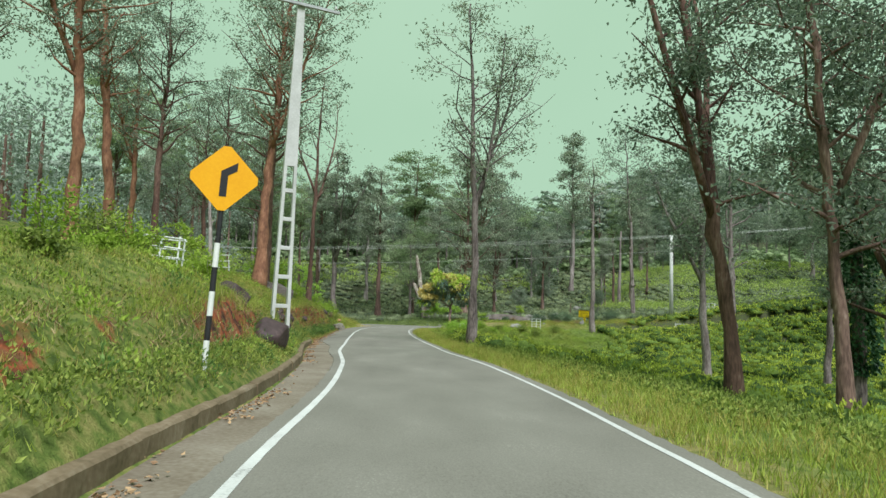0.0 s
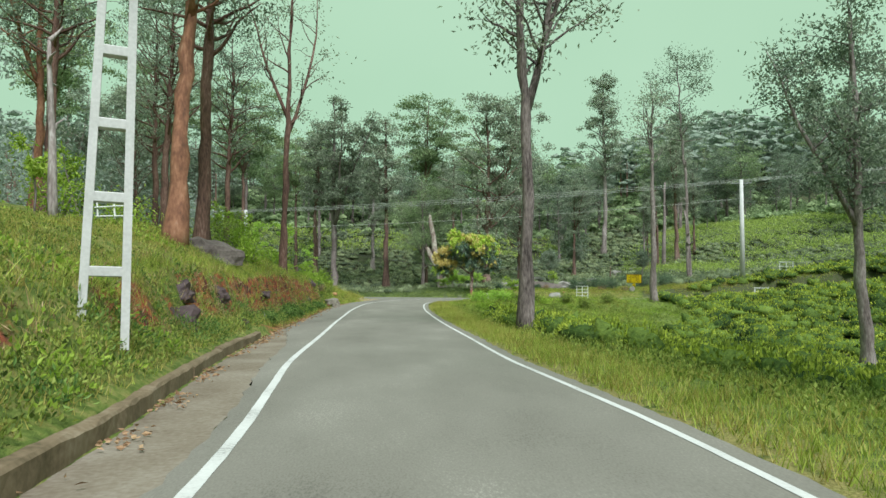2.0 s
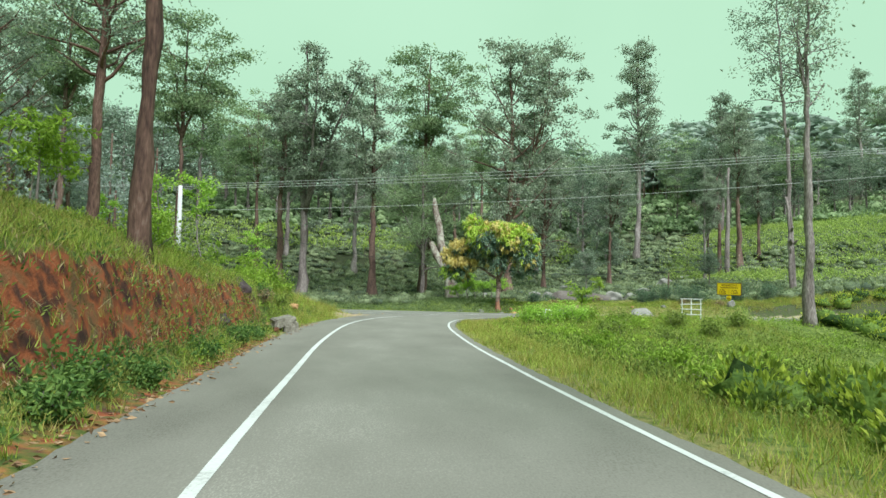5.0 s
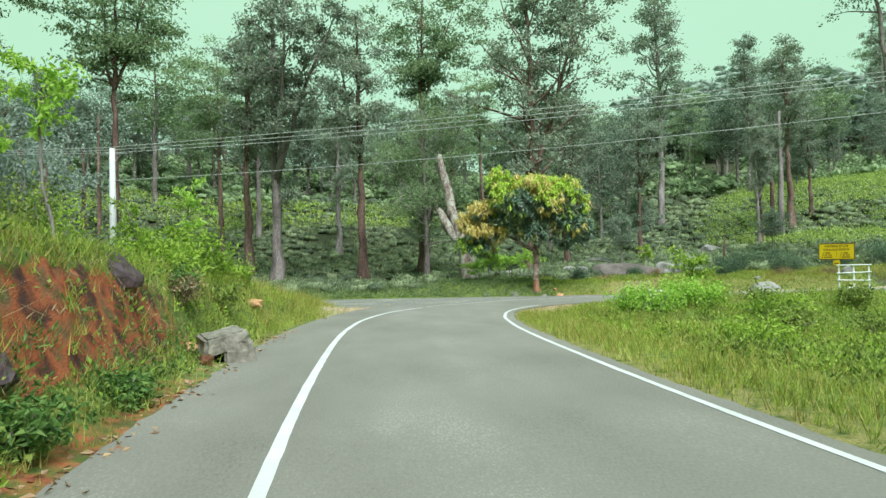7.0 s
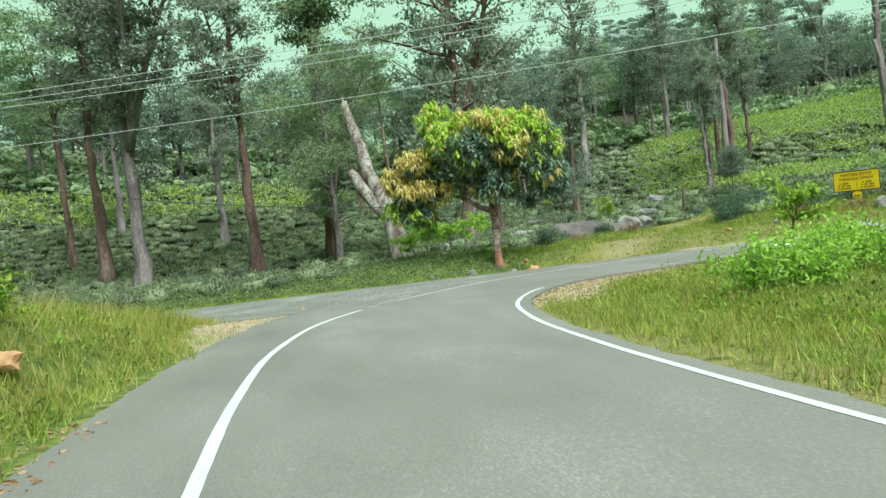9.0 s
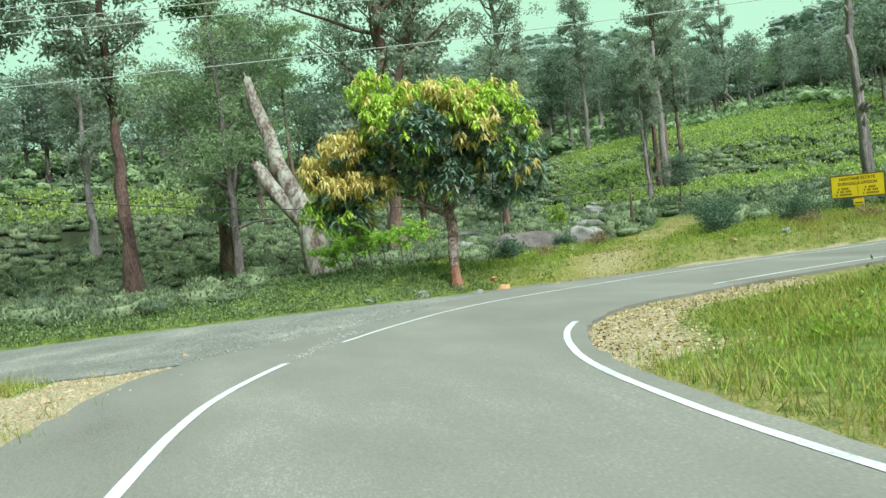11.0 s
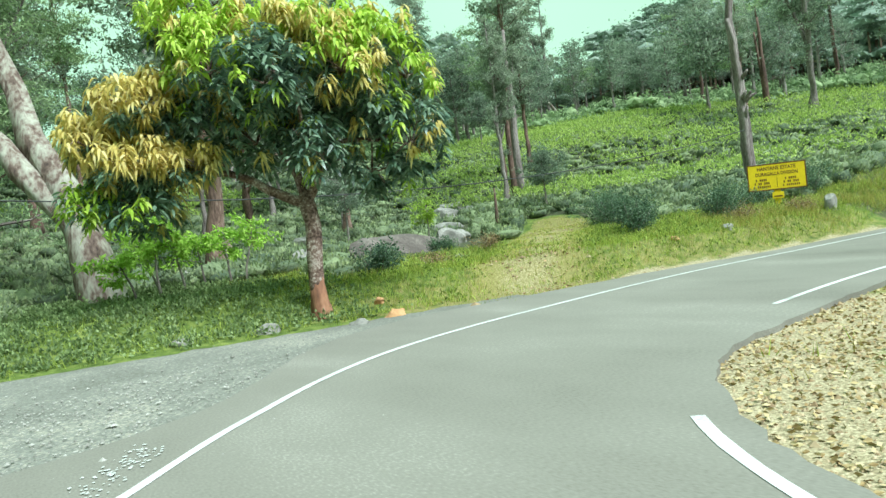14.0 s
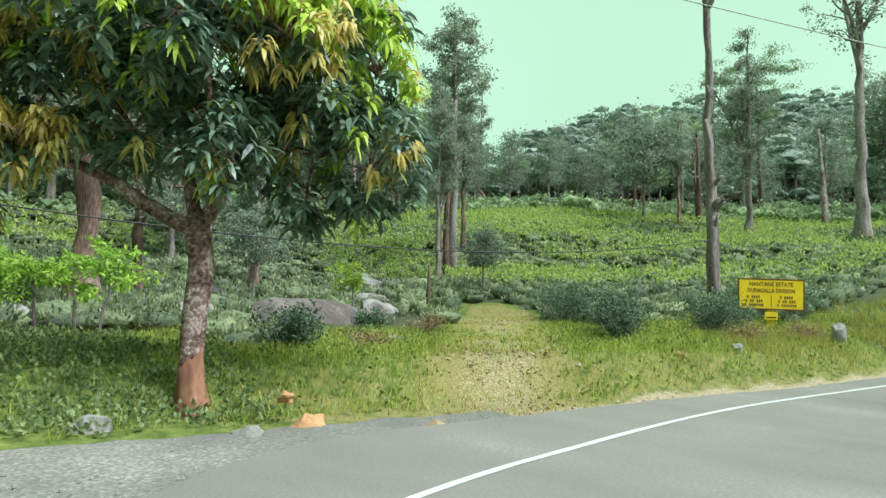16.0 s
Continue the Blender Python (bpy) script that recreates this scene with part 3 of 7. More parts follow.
def tree_parts(seed, height, radius, first=0.45, spread=0.16, limbs=26, rise=0.6, shape="oak", clumps=3, per=40, clump=0.55, leaf=0.24, leaf_w=0.11, lean=(0, 0), fork=0, thin=1.0, gnarl=0):
    """The wood and the leaves of a tall tree with its foot at the origin. shape: how far the limbs reach at each height."""
    rng = np.random.default_rng(seed)
    wood = Shape()
    steps = 10
    u = np.linspace(0, 1, steps + 1)
    sway = np.cumsum(rng.normal(scale=0.011 * height / 4, size=(steps + 1, 2)), axis=0)
    sway -= sway[0]
    axis = np.column_stack([sway[:, 0] + lean[0] * u**1.3, sway[:, 1] + lean[1] * u**1.3, height * 0.94 * u])
    flare = 1 + 0.55 * np.exp(-u * height / 0.35)
    rad = radius * ((1 - u) ** 0.8 * 0.88 + 0.06) * flare
    axis[0, 2] = -0.3
    trunks = [(axis, rad, first)]
    fine = np.linspace(0, 1, 27)
    way = np.column_stack([np.interp(fine, u, axis[:, q]) for q in range(3)])
    way[1:, :2] += rng.normal(scale=(0.25 if gnarl else 0.12) * radius, size=(26, 2))
    tube(way, np.interp(fine, u, rad) * rng.uniform(0.86, 1.16, 27), 12, True, wood)
    for q in wood.v:
        q += rng.normal(scale=0.085 * radius, size=q.shape) * (1, 1, 0)
    if gnarl:
        # a second stem grown against the first, burrs and broken stubs
        low = way[: 9] + (-0.9 * radius, -0.5 * radius, 0)
        tube(low + rng.normal(scale=0.15 * radius, size=low.shape) * (1, 1, 0), 0.55 * radius * rng.uniform(0.8, 1.2, 9) * np.linspace(1.1, 0.7, 9), 9, True, wood)
    for q in range(gnarl):
        at = way[rng.integers(3, 15)]
        a = rng.uniform(0, 6.28)
        tube(bend(at, (math.cos(a), math.sin(a), 0.8), rng.uniform(1.2, 3.2) * radius + radius, rng, 3, 0.2, 0.2), radius * np.array([0.55, 0.5, 0.36, 0.2]), 7, True, wood)
    for k in range(fork):
        at = rng.uniform(max(0.25, first - 0.1), first + 0.12)
        start = [np.interp(at, u, axis[:, q]) for q in range(3)]
        a = rng.uniform(0, 2 * np.pi)
        limb = bend(start, (0.42 * math.cos(a), 0.42 * math.sin(a), 1), height * (0.95 - at) * rng.uniform(0.75, 1.0), rng, 7, 0.5, 0.07)
        r = np.interp(at, u, rad) * 0.72 * (1 - np.linspace(0, 1, 8)) ** 0.8 + 0.015
        tube(limb, r, 7, True, wood)
        trunks.append((limb, r, 0.15))
    spots = []
    for k in range(limbs):
        path, pr, low = trunks[k % len(trunks)]
        pu = np.linspace(0, 1, len(path))
        h = low + (0.98 - low) * ((k + rng.uniform(0, 1)) / limbs)
        v = (h - low) / (1 - low)
        reach = {"oak": 0.35 + 0.95 * math.sin(math.pi * min(1, 0.18 + 0.8 * v)), "cone": 1.25 * (1 - v) ** 0.7 + 0.18, "umbrella": 0.35 + 1.0 * v, "column": 0.75}[shape]
        reach *= spread * height * rng.uniform(0.55, 1.25) * (0.7 if len(trunks) > 1 else 1)
        a = k * 2.4 + rng.uniform(-0.6, 0.6)
        start = np.array([np.interp(h, pu, path[:, q]) for q in range(3)])
        limb = bend(start, (math.cos(a), math.sin(a), rise * rng.uniform(0.4, 1.4)), reach, rng, 5, 0.0 if shape == "umbrella" else 0.35, 0.16)
        r0 = min(np.interp(h, pu, pr) * 0.55, 0.02 + 0.028 * reach)
        tube(limb, r0 * np.linspace(1, 0.2, 6), 4, False, wood)
        for c in range(clumps):
            w = rng.uniform(0.4, 1.0)
            at = np.array([np.interp(w * 5, range(6), limb[:, q]) for q in range(3)])
            tip = at + rng.normal(scale=0.16 * reach + 0.15, size=3) * (1, 1, 0.5)
            tube(np.array([at, (at + tip) / 2 + (0, 0, 0.05), tip]), [0.016, 0.012, 0.006], 3, False, wood)
            if rng.uniform() < thin:
                spots.append(tip)
    spots = np.array(spots)
    flat = 0.3 if shape == "umbrella" else 0.5
    n = rng.poisson(per, len(spots))
    base = np.repeat(spots, n, 0)
    size = np.repeat(clump * rng.uniform(0.5, 1.25, len(spots)), n)[:, None]
    scatter = base + rng.normal(size=(len(base), 3)) * size * (1, 1, flat)
    return wood, leaves(scatter, leaf, leaf_w, rng, 0.25)


def tree(x, y, seed, height, radius, bark, foliage, label, turn=0, group="", sink=0.0, category="tree", **how):
    wood, crown = tree_parts(seed, height, radius, **how)
    t = thing("tree", label, category, group, pose(x, y, gz(x, y) - sink, 0, 0, turn))
    part("trunk", wood, bark, t, smooth=True)
    part("crown", crown, foliage, t)
    return t


def another(t, x, y, size=1.0, turn=0.0, wide=1.0, sink=0.0):
    """The same kind of tree on another spot, taller or shorter and turned."""
    return copy_thing(t, pose(x, y, gz(x, y) - sink, 0, 0, turn) @ Matrix.Diagonal((size * wide, size * wide, size, 1)))


def bush(x, y, seed, size, mat, label, count=900, leaf=0.10, width=0.05, category="bush", group="", stems=7, droop=0.1):
    """A shrub: stems from one foot, leaves in clumps round their ends."""
    rng = np.random.default_rng(seed)
    t = thing("bush", label, category, group, pose(x, y, gz(x, y) - 0.05))
    wood, spots = Shape(), []
    for k in range(stems):
        a = k * 2.4 + rng.uniform(-0.5, 0.5)
        out = rng.uniform(0.2, 1.0)
        limb = bend((0, 0, 0), (out * math.cos(a) * size[0], out * math.sin(a) * size[0], size[1]), math.hypot(out * size[0], size[1]) * rng.uniform(0.7, 1.0), rng, 4, 0.1, 0.15)
        tube(limb, np.linspace(0.02, 0.006, 5), 4, False, wood)
        for w in (1.5, 2.2, 2.9, 3.6, 4.0):
            spots.append([np.interp(w, range(5), limb[:, q]) for q in range(3)])
    spots = np.array(spots)
    pick = spots[rng.integers(0, len(spots), count)]
    crown = leaves(pick + rng.normal(size=(count, 3)) * 0.17 * max(size), leaf, width, rng, droop)
    for q in crown.v:
        q[:, 2] = np.maximum(q[:, 2], 0.02)
    part("stem", wood, BARK_GREY, t)
    part("leaves", crown, mat, t)
    return t


# ---- ground ----
def spread_axis(pieces, end0, end1):
    """Grid lines: even steps in each piece (from, to, step), growing wider outside."""
    mid = np.concatenate([np.arange(a, b - 1e-6, st) for a, b, st in pieces])
    up = pieces[-1][2] * 1.13 ** np.arange(1, 90)
    down = pieces[0][2] * 1.13 ** np.arange(1, 90)
    right, left = mid[-1] + np.cumsum(up), mid[0] - np.cumsum(down)
    return np.concatenate([left[left > end0][::-1], mid, right[right < end1]])


TRACK = glide([(10.0, 75.4), (10.9, 77.1), (15.4, 80.8), (20.5, 85.0), (26.1, 89.5), (30, 92.6), (37, 97), (46, 101)])


def shingle(x, y):
    """Where loose stones lie on the inside of the side road's mouth."""
    across = x + 1.9 - 0.17 * (y - 71)
    return ease(1.15, 0.7, np.abs(across) + 0.12 * rubble(x, y, 0.6, 21)) * ease(66.0, 67.5, y) * ease(75.5, 74.2, y)


def track_gap(x, y):
    d, _ = near(x, y, TRACK)
    return np.abs(d) + 4.0 * ease(25.5, 28.0, np.ravel(x))


def make_ground():
    xs = spread_axis([(-18, -8, 0.5), (-8, -6.4, 0.2), (-6.4, -1.9, 0.08), (-1.9, 12, 0.36), (12, 36, 0.6)], -1400, 1600)
    ys = spread_axis([(-8, 3, 0.5), (3, 10, 0.22), (10, 58, 0.15), (58, 62, 0.22), (62, 92, 0.34), (92, 110, 0.7)], -700, 2200)
    X, Y = np.meshgrid(xs, ys)
    Z = ground_z(X, Y)
    i, j = np.meshgrid(np.arange(len(ys) - 1), np.arange(len(xs) - 1), indexing="ij")
    w = len(xs)
    s = Shape().add(np.column_stack([X.ravel(), Y.ravel(), Z.ravel()]), np.stack([i * w + j, i * w + j + 1, (i + 1) * w + j + 1, (i + 1) * w + j], -1).reshape(-1, 4))
    ob = solid("ground", s, GROUND, "grassy ground with tea soil, red earth banks and gravel", "ground", kind="structure", smooth=True)
    x, y = X.ravel(), Y.ravel()
    d, c = near(x, y, MAIN)
    d2, _ = near(x, y, SIDE)
    e, f, cy = d - kerb_off(c[:, 1]), -d - 2.3, c[:, 1]
    ef = np.minimum(d - 3.5, np.abs(d2) - 4.2)
    tg = track_gap(x, y)
    left = (d > 0) & (cy < 66) & (c[:, 0] < 5)
    past = (cy > 66) | (c[:, 0] > 5)
    foot = bank_foot(cy)
    cut = ease(foot - 0.15, foot + 0.15, e) * ease(foot + FACE + 0.08, foot + FACE - 0.18, e)
    red = np.where(left, cut * ease(0.25, 0.7, bank_cut(cy)) * (0.86 + 0.35 * rubble(x, y, 1.1, 12)) * (1 - 0.85 * ease(40, 37, cy) * ease(0.0, -0.35, rubble(x, y, 2.4, 33))), 0)
    red = np.maximum(red, np.where(left & (cy < 21), 0.9 * ease(foot - 0.1, foot + 0.1, e) * ease(foot + 1.0, foot + 0.6, e) * ease(13.2, 14.4, cy) * ease(20.8, 19.6, cy), 0))
    red = np.maximum(red, np.where(left & (cy < 15), 0.60 * ease(foot - 0.2, foot + 0.1, e) * ease(foot + 0.9, foot + 0.4, e) * ease(-0.1, 0.2, lumps(x, y, 1.3, 31)), 0))
    red = np.maximum(red, np.where(left & (cy > 34), 0.52 * ease(-0.5, -0.15, e) * ease(0.6, 0.2, e) * ease(60, 52, cy), 0))
    tea = np.where(d < 0, ease(3.0, 5.0, f) * ease(70, 64, y), ease(5.5, 9, ef) * np.maximum(ease(68, 72, cy), ease(8, 12, c[:, 0])) * ease(78, 82, y + 0.2 * np.maximum(0, x - 20)))
    tea = np.where((d < 0) & (y > 55) & (x < 24), tea * ease(58, 52, y - 0.2 * np.maximum(0, x - 12)), tea)
    tea *= ease(1.6, 2.6, tg)
    tea = np.maximum(tea * ease(185, 165, y) * ease(150, 125, x), np.where((x > 22) & (y < 82), 0.6, 0.0))
    dry = np.where(d < 0, 0.58 * ease(1.8, 0.4, f), np.where(past, 0.55 * ease(2.5, 0.3, ef) * (0.25 + 0.75 * ease(5, 9, x)), 0.42)) * ease(26, 20, x)
    dry = np.maximum(dry, 0.72 * ease(1.9, 1.0, tg) * ease(38, 32, x))
    gravel = 0.45 * ease(1.3, 0.4, tg) * ease(34, 18, x)
    gravel = np.maximum(gravel, np.where(left & (cy > 36), 0.40 * ease(-0.5, -0.2, e) * ease(0.6, 0.2, e) * ease(64, 58, cy) * ease(44, 58, cy), 0))
    gravel = np.maximum(gravel, np.where((d < 0) & (cy > 66), 1.0 * ease(1.7, 0.6, f) * ease(66.5, 68.5, cy) * ease(11.5, 9, c[:, 0]), 0))
    gravel = np.maximum(gravel, 0.95 * shingle(x, y))
    gravel = np.maximum(gravel, np.where((d > 0) & (cy > 70) & (x > 8), 0.95 * ease(0.45, 0.2, d - far_edge(c[:, 0]) + 0.1), 0))
    for name, data in (("tea_soil", tea), ("dry", dry), ("red", red), ("gravel", gravel)):
        ob.data.attributes.new(name, "FLOAT", "POINT").data.foreach_set("value", data.astype(np.float32))
    return ob


make_ground()


# ---- roads, painted lines, shoulder and kerb ----
def ribbon(line, left, right, lift, across=8, shape=None, zs=None, thick=0.0, ragged=0.0, seed=0):
    """A strip along a line from its left offset to its right one (metres, left positive)."""
    shape = shape or Shape()
    way = np.gradient(line, axis=0)
    way /= np.linalg.norm(way, axis=1)[:, None]
    nrm = np.column_stack([-way[:, 1], way[:, 0]])
    left, right = np.broadcast_to(left, len(line)).astype(float), np.broadcast_to(right, len(line)).astype(float)
    rng = np.random.default_rng(seed)
    if ragged:
        left = left + rng.normal(scale=ragged, size=len(line))
        right = right + rng.normal(scale=ragged, size=len(line))
    u = np.linspace(0, 1, across + 1)
    off = left[:, None] * (1 - u) + right[:, None] * u
    p = line[:, None] + nrm[:, None] * off[..., None]
    z = (road_z(line[:, 1]) + np.where(line[:, 0] > 16, 0.012 * (line[:, 0] - 16), 0) if zs is None else zs)
    z = np.broadcast_to(np.asarray(z)[..., None] if np.ndim(z) else z, off.shape) + lift
    verts = np.concatenate([p, z[..., None]], -1).reshape(-1, 3)
    i, j = np.meshgrid(np.arange(len(line) - 1), np.arange(across), indexing="ij")
    w = across + 1
    quads = np.stack([i * w + j, i * w + j + 1, (i + 1) * w + j + 1, (i + 1) * w + j], -1).reshape(-1, 4)
    shape.add(verts, quads[:, ::-1])
    if thick:
        for col in (0, across):
            edge = verts.reshape(len(line), w, 3)[:, col]
            low = edge - (0, 0, thick)
            k = np.arange(len(line) - 1)
            n = len(line)
            shape.add(np.vstack([edge, low]), np.stack([k, k + 1, n + k + 1, n + k], -1))
    return shape


FINE = glide(MAIN[::6], 0.25)
left_edge = np.interp(FINE[:, 1], [-40, 22, 30, 37, 66, 68, 70], [2.35, 2.35, 2.6, 3.5, 3.55, 3.7, 4.2])
left_edge = np.where(FINE[:, 0] > 3, far_edge(FINE[:, 0]) - 0.12, left_edge)
outer = np.where((FINE[:, 1] > 60), np.interp(FINE[:, 0], [0.3, 1.2, 2.0, 3.1, 4.2, 5.6, 8, 12], [2.08, 2.0, 1.82, 1.55, 1.52, 1.62, 1.74, 1.76]), 2.08)
heading = np.gradient(FINE, axis=0)
heading /= np.linalg.norm(heading, axis=1)[:, None]
brink = FINE + np.column_stack([-heading[:, 1], heading[:, 0]]) * (outer + 0.3)[:, None]
joined = (np.abs(near(brink[:, 0], brink[:, 1], SIDE)[0]) < 3.2) & (FINE[:, 0] < 6.0) & (FINE[:, 1] > 66)
joined = np.convolve(np.pad(joined.astype(float), 12, "edge"), np.hanning(27)[1:-1] / np.hanning(27).sum(), "valid")
left_edge = left_edge + (outer + 0.24 - left_edge) * joined
solid("road", ribbon(FINE, left_edge, -2.27, 0.0, 14, thick=0.1, ragged=0.02, seed=3), ASPHALT, "narrow grey asphalt road bending to the right", "road", kind="structure")
BRANCH = glide(SIDE[::4], 0.25)
solid("side_road", ribbon(BRANCH, np.interp(BRANCH[:, 0], [3, 7], [SIDE_HALF, 1.3]), -SIDE_HALF, 0.0, 12, zs=-0.705, thick=0.08, ragged=0.05, seed=4), OLD_ASPHALT, "gritty worn side road joining at the bend", "road", kind="structure")


def line_on_road(name, where, offset, width, label, seed):
    way = FINE[where]
    offset = np.broadcast_to(offset, len(FINE))[where]
    solid(name, ribbon(way, offset + width / 2, offset - width / 2, 0.005, 2, ragged=0.002, seed=seed), PAINT, label, "road marking", kind="structure")


k = np.arange(len(FINE))
bend_in = k[(FINE[:, 0] > 3.55) & (FINE[:, 1] > 60)][0]
bend_out = k[(FINE[:, 0] > 8.8) & (FINE[:, 1] > 60)][0]
worn0 = k[(FINE[:, 0] > 2.2) & (FINE[:, 1] > 60)][0]
worn1 = k[(FINE[:, 0] > 2.6) & (FINE[:, 1] > 60)][0]
line_on_road("edge_line_left", (k > 40) & (k < worn0), outer, 0.115, "worn white edge line along the asphalt", 1)
line_on_road("edge_line_left_far", (k > worn1) & (FINE[:, 0] < 60), outer, 0.085, "worn white edge line round the bend", 2)
line_on_road("edge_line_right", (k > 40) & (k < bend_in), -2.0, 0.09, "worn white edge line beside the grass", 5)
line_on_road("edge_line_right_far", (k > bend_out) & (FINE[:, 0] < 60), -1.68, 0.08, "worn white edge line after the bend", 6)

first = (FINE[:, 1] > -15) & (FINE[:, 1] < 37)
solid("shoulder", ribbon(FINE[first], kerb_off(FINE[first][:, 1]) - 0.03, np.interp(FINE[first][:, 1], [-15, 22, 30, 37], [2.33, 2.33, 2.58, 3.40]), -0.012, 4, ragged=0.025, seed=8), CONCRETE, "stained concrete drain strip with fallen leaves", "shoulder", kind="structure")


def kerb_run():
    rng = np.random.default_rng(11)
    holder = thing("kerb", "low weathered concrete kerb, mossy and chipped", "kerb", kind="structure")
    line = FINE[(FINE[:, 1] > -12) & (FINE[:, 1] < 33.5)]
    step = 10
    for a in range(0, len(line) - step, step):
        p = line[a:a + step + 1]
        way = np.gradient(p, axis=0)
        way /= np.linalg.norm(way, axis=1)[:, None]
        nrm = np.column_stack([-way[:, 1], way[:, 0]])
        z = road_z(p[:, 1])
        drop, slip = rng.uniform(-0.02, 0.015), rng.uniform(-0.02, 0.02)
        k0 = kerb_off(p[:, 1]) - 3.62
        prof = [(3.56, -0.08), (3.57, 0.17 + drop), (3.60, 0.20 + drop), (3.70, 0.21 + drop), (3.74, 0.18 + drop), (3.75, -0.08)]
        q = len(prof)
        verts = []
        for m in range(len(p)):
            for off, up in prof:
                o = off + k0[m] + slip + rng.normal(scale=0.006)
                verts.append((p[m, 0] + nrm[m, 0] * o, p[m, 1] + nrm[m, 1] * o, z[m] + up + rng.normal(scale=0.006)))
        faces = [(m * q + r, m * q + r + 1, (m + 1) * q + r + 1, (m + 1) * q + r) for m in range(len(p) - 1) for r in range(q - 1)]
        s = Shape().add(verts, faces)
        s.f.append(np.array([list(range(q))]))
        s.f.append(np.array([list(range(s.n - 1, s.n - 1 - q, -1))]))
        part("kerb_stone", s, KERB, holder)


kerb_run()


def worn_paint():
    """Crumbs of the old line where it has worn away."""
    rng = np.random.default_rng(13)
    way = FINE[(k >= worn0 - 3) & (k <= worn1 + 3)]
    way = way[rng.integers(0, len(way), 300)] + rng.normal(scale=0.06, size=(300, 2))
    way[:, 1] += 2.0 * np.abs(rng.normal(1.0, 0.07, 300)) * 0.87
    way[:, 0] -= 2.0 * 0.5
    r = rng.uniform(0.006, 0.020, (300, 1))
    a = np.arange(5) * 2 * np.pi / 5
    ring = np.stack([np.cos(a), np.sin(a)], -1)[None] * r[:, None] * rng.uniform(0.5, 1.3, (300, 5, 1)) + way[:, None]
    z = np.repeat(float(road_z(np.array([70.0]))[0]) + 0.006 + 0.00002 * np.arange(300)[:, None, None], 5, 1)
    s = Shape().add(np.concatenate([ring, z], -1).reshape(-1, 3), np.arange(1500).reshape(-1, 5))
    solid("worn_line_crumbs", s, PAINT, "crumbled remains of the worn white line", "road marking", kind="structure")


worn_paint()


# ---- roadside furniture ----
def warning_sign(x, y):
    z = gz(x, y)
    t = thing("warning_sign", "amber diamond warning sign on a black and white banded post", "road sign", at=pose(x, y, z + 0.05, 0, 3, 8))
    for q in range(5):
        part("post_band", tube([(0, 0, 0.34 * q - (0.3 if q == 0 else 0)), (0, 0, 0.34 * (q + 1))], [0.04, 0.04], 12), BLACK if q % 2 else WHITE, t, "black band" if q % 2 else "white band")
    part("post_top", tube([(0, 0, 1.70), (0, 0, 3.05)], [0.036, 0.036], 12), BLACK, t)
    half = 0.51
    plate = Shape()
    c = 0.05
    ring = [(-half + c, -c), (-c, -half + c), (c, -half + c), (half - c, -c), (half - c, c), (c, half - c), (-c, half - c), (-half + c, c)]
    ring = [(a * 1.0, b) for a, b in ring]
    front, back = [(a, -0.045, 2.62 + b) for a, b in ring], [(a, -0.038, 2.62 + b) for a, b in ring]
    plate.add(front + back, [(q, (q + 1) % 8, 8 + (q + 1) % 8, 8 + q) for q in range(8)])
    plate.f.append(np.array([list(range(8))[::-1]]))
    plate.f.append(np.array([list(range(8, 16))]))
    p = part("sign_plate", plate, AMBER, t)
    mark = Shape()
    mark.add([(-0.05, -0.049, 2.36), (0.05, -0.049, 2.36), (0.05, -0.049, 2.66), (-0.05, -0.049, 2.66)], [(0, 1, 2, 3)])
    mark.add([(-0.05, -0.0492, 2.60), (0.17, -0.0492, 2.74), (0.17, -0.0492, 2.86), (-0.05, -0.0492, 2.72)], [(0, 1, 2, 3)])
    part("symbol", mark, BLACK, p)
    part("bracket", box(-0.12, 0.12, -0.038, 0.0, 2.50, 2.54, 0.004), STEEL, t)
    part("bracket", box(-0.12, 0.12, -0.038, 0.0, 2.72, 2.76, 0.004), STEEL, t)


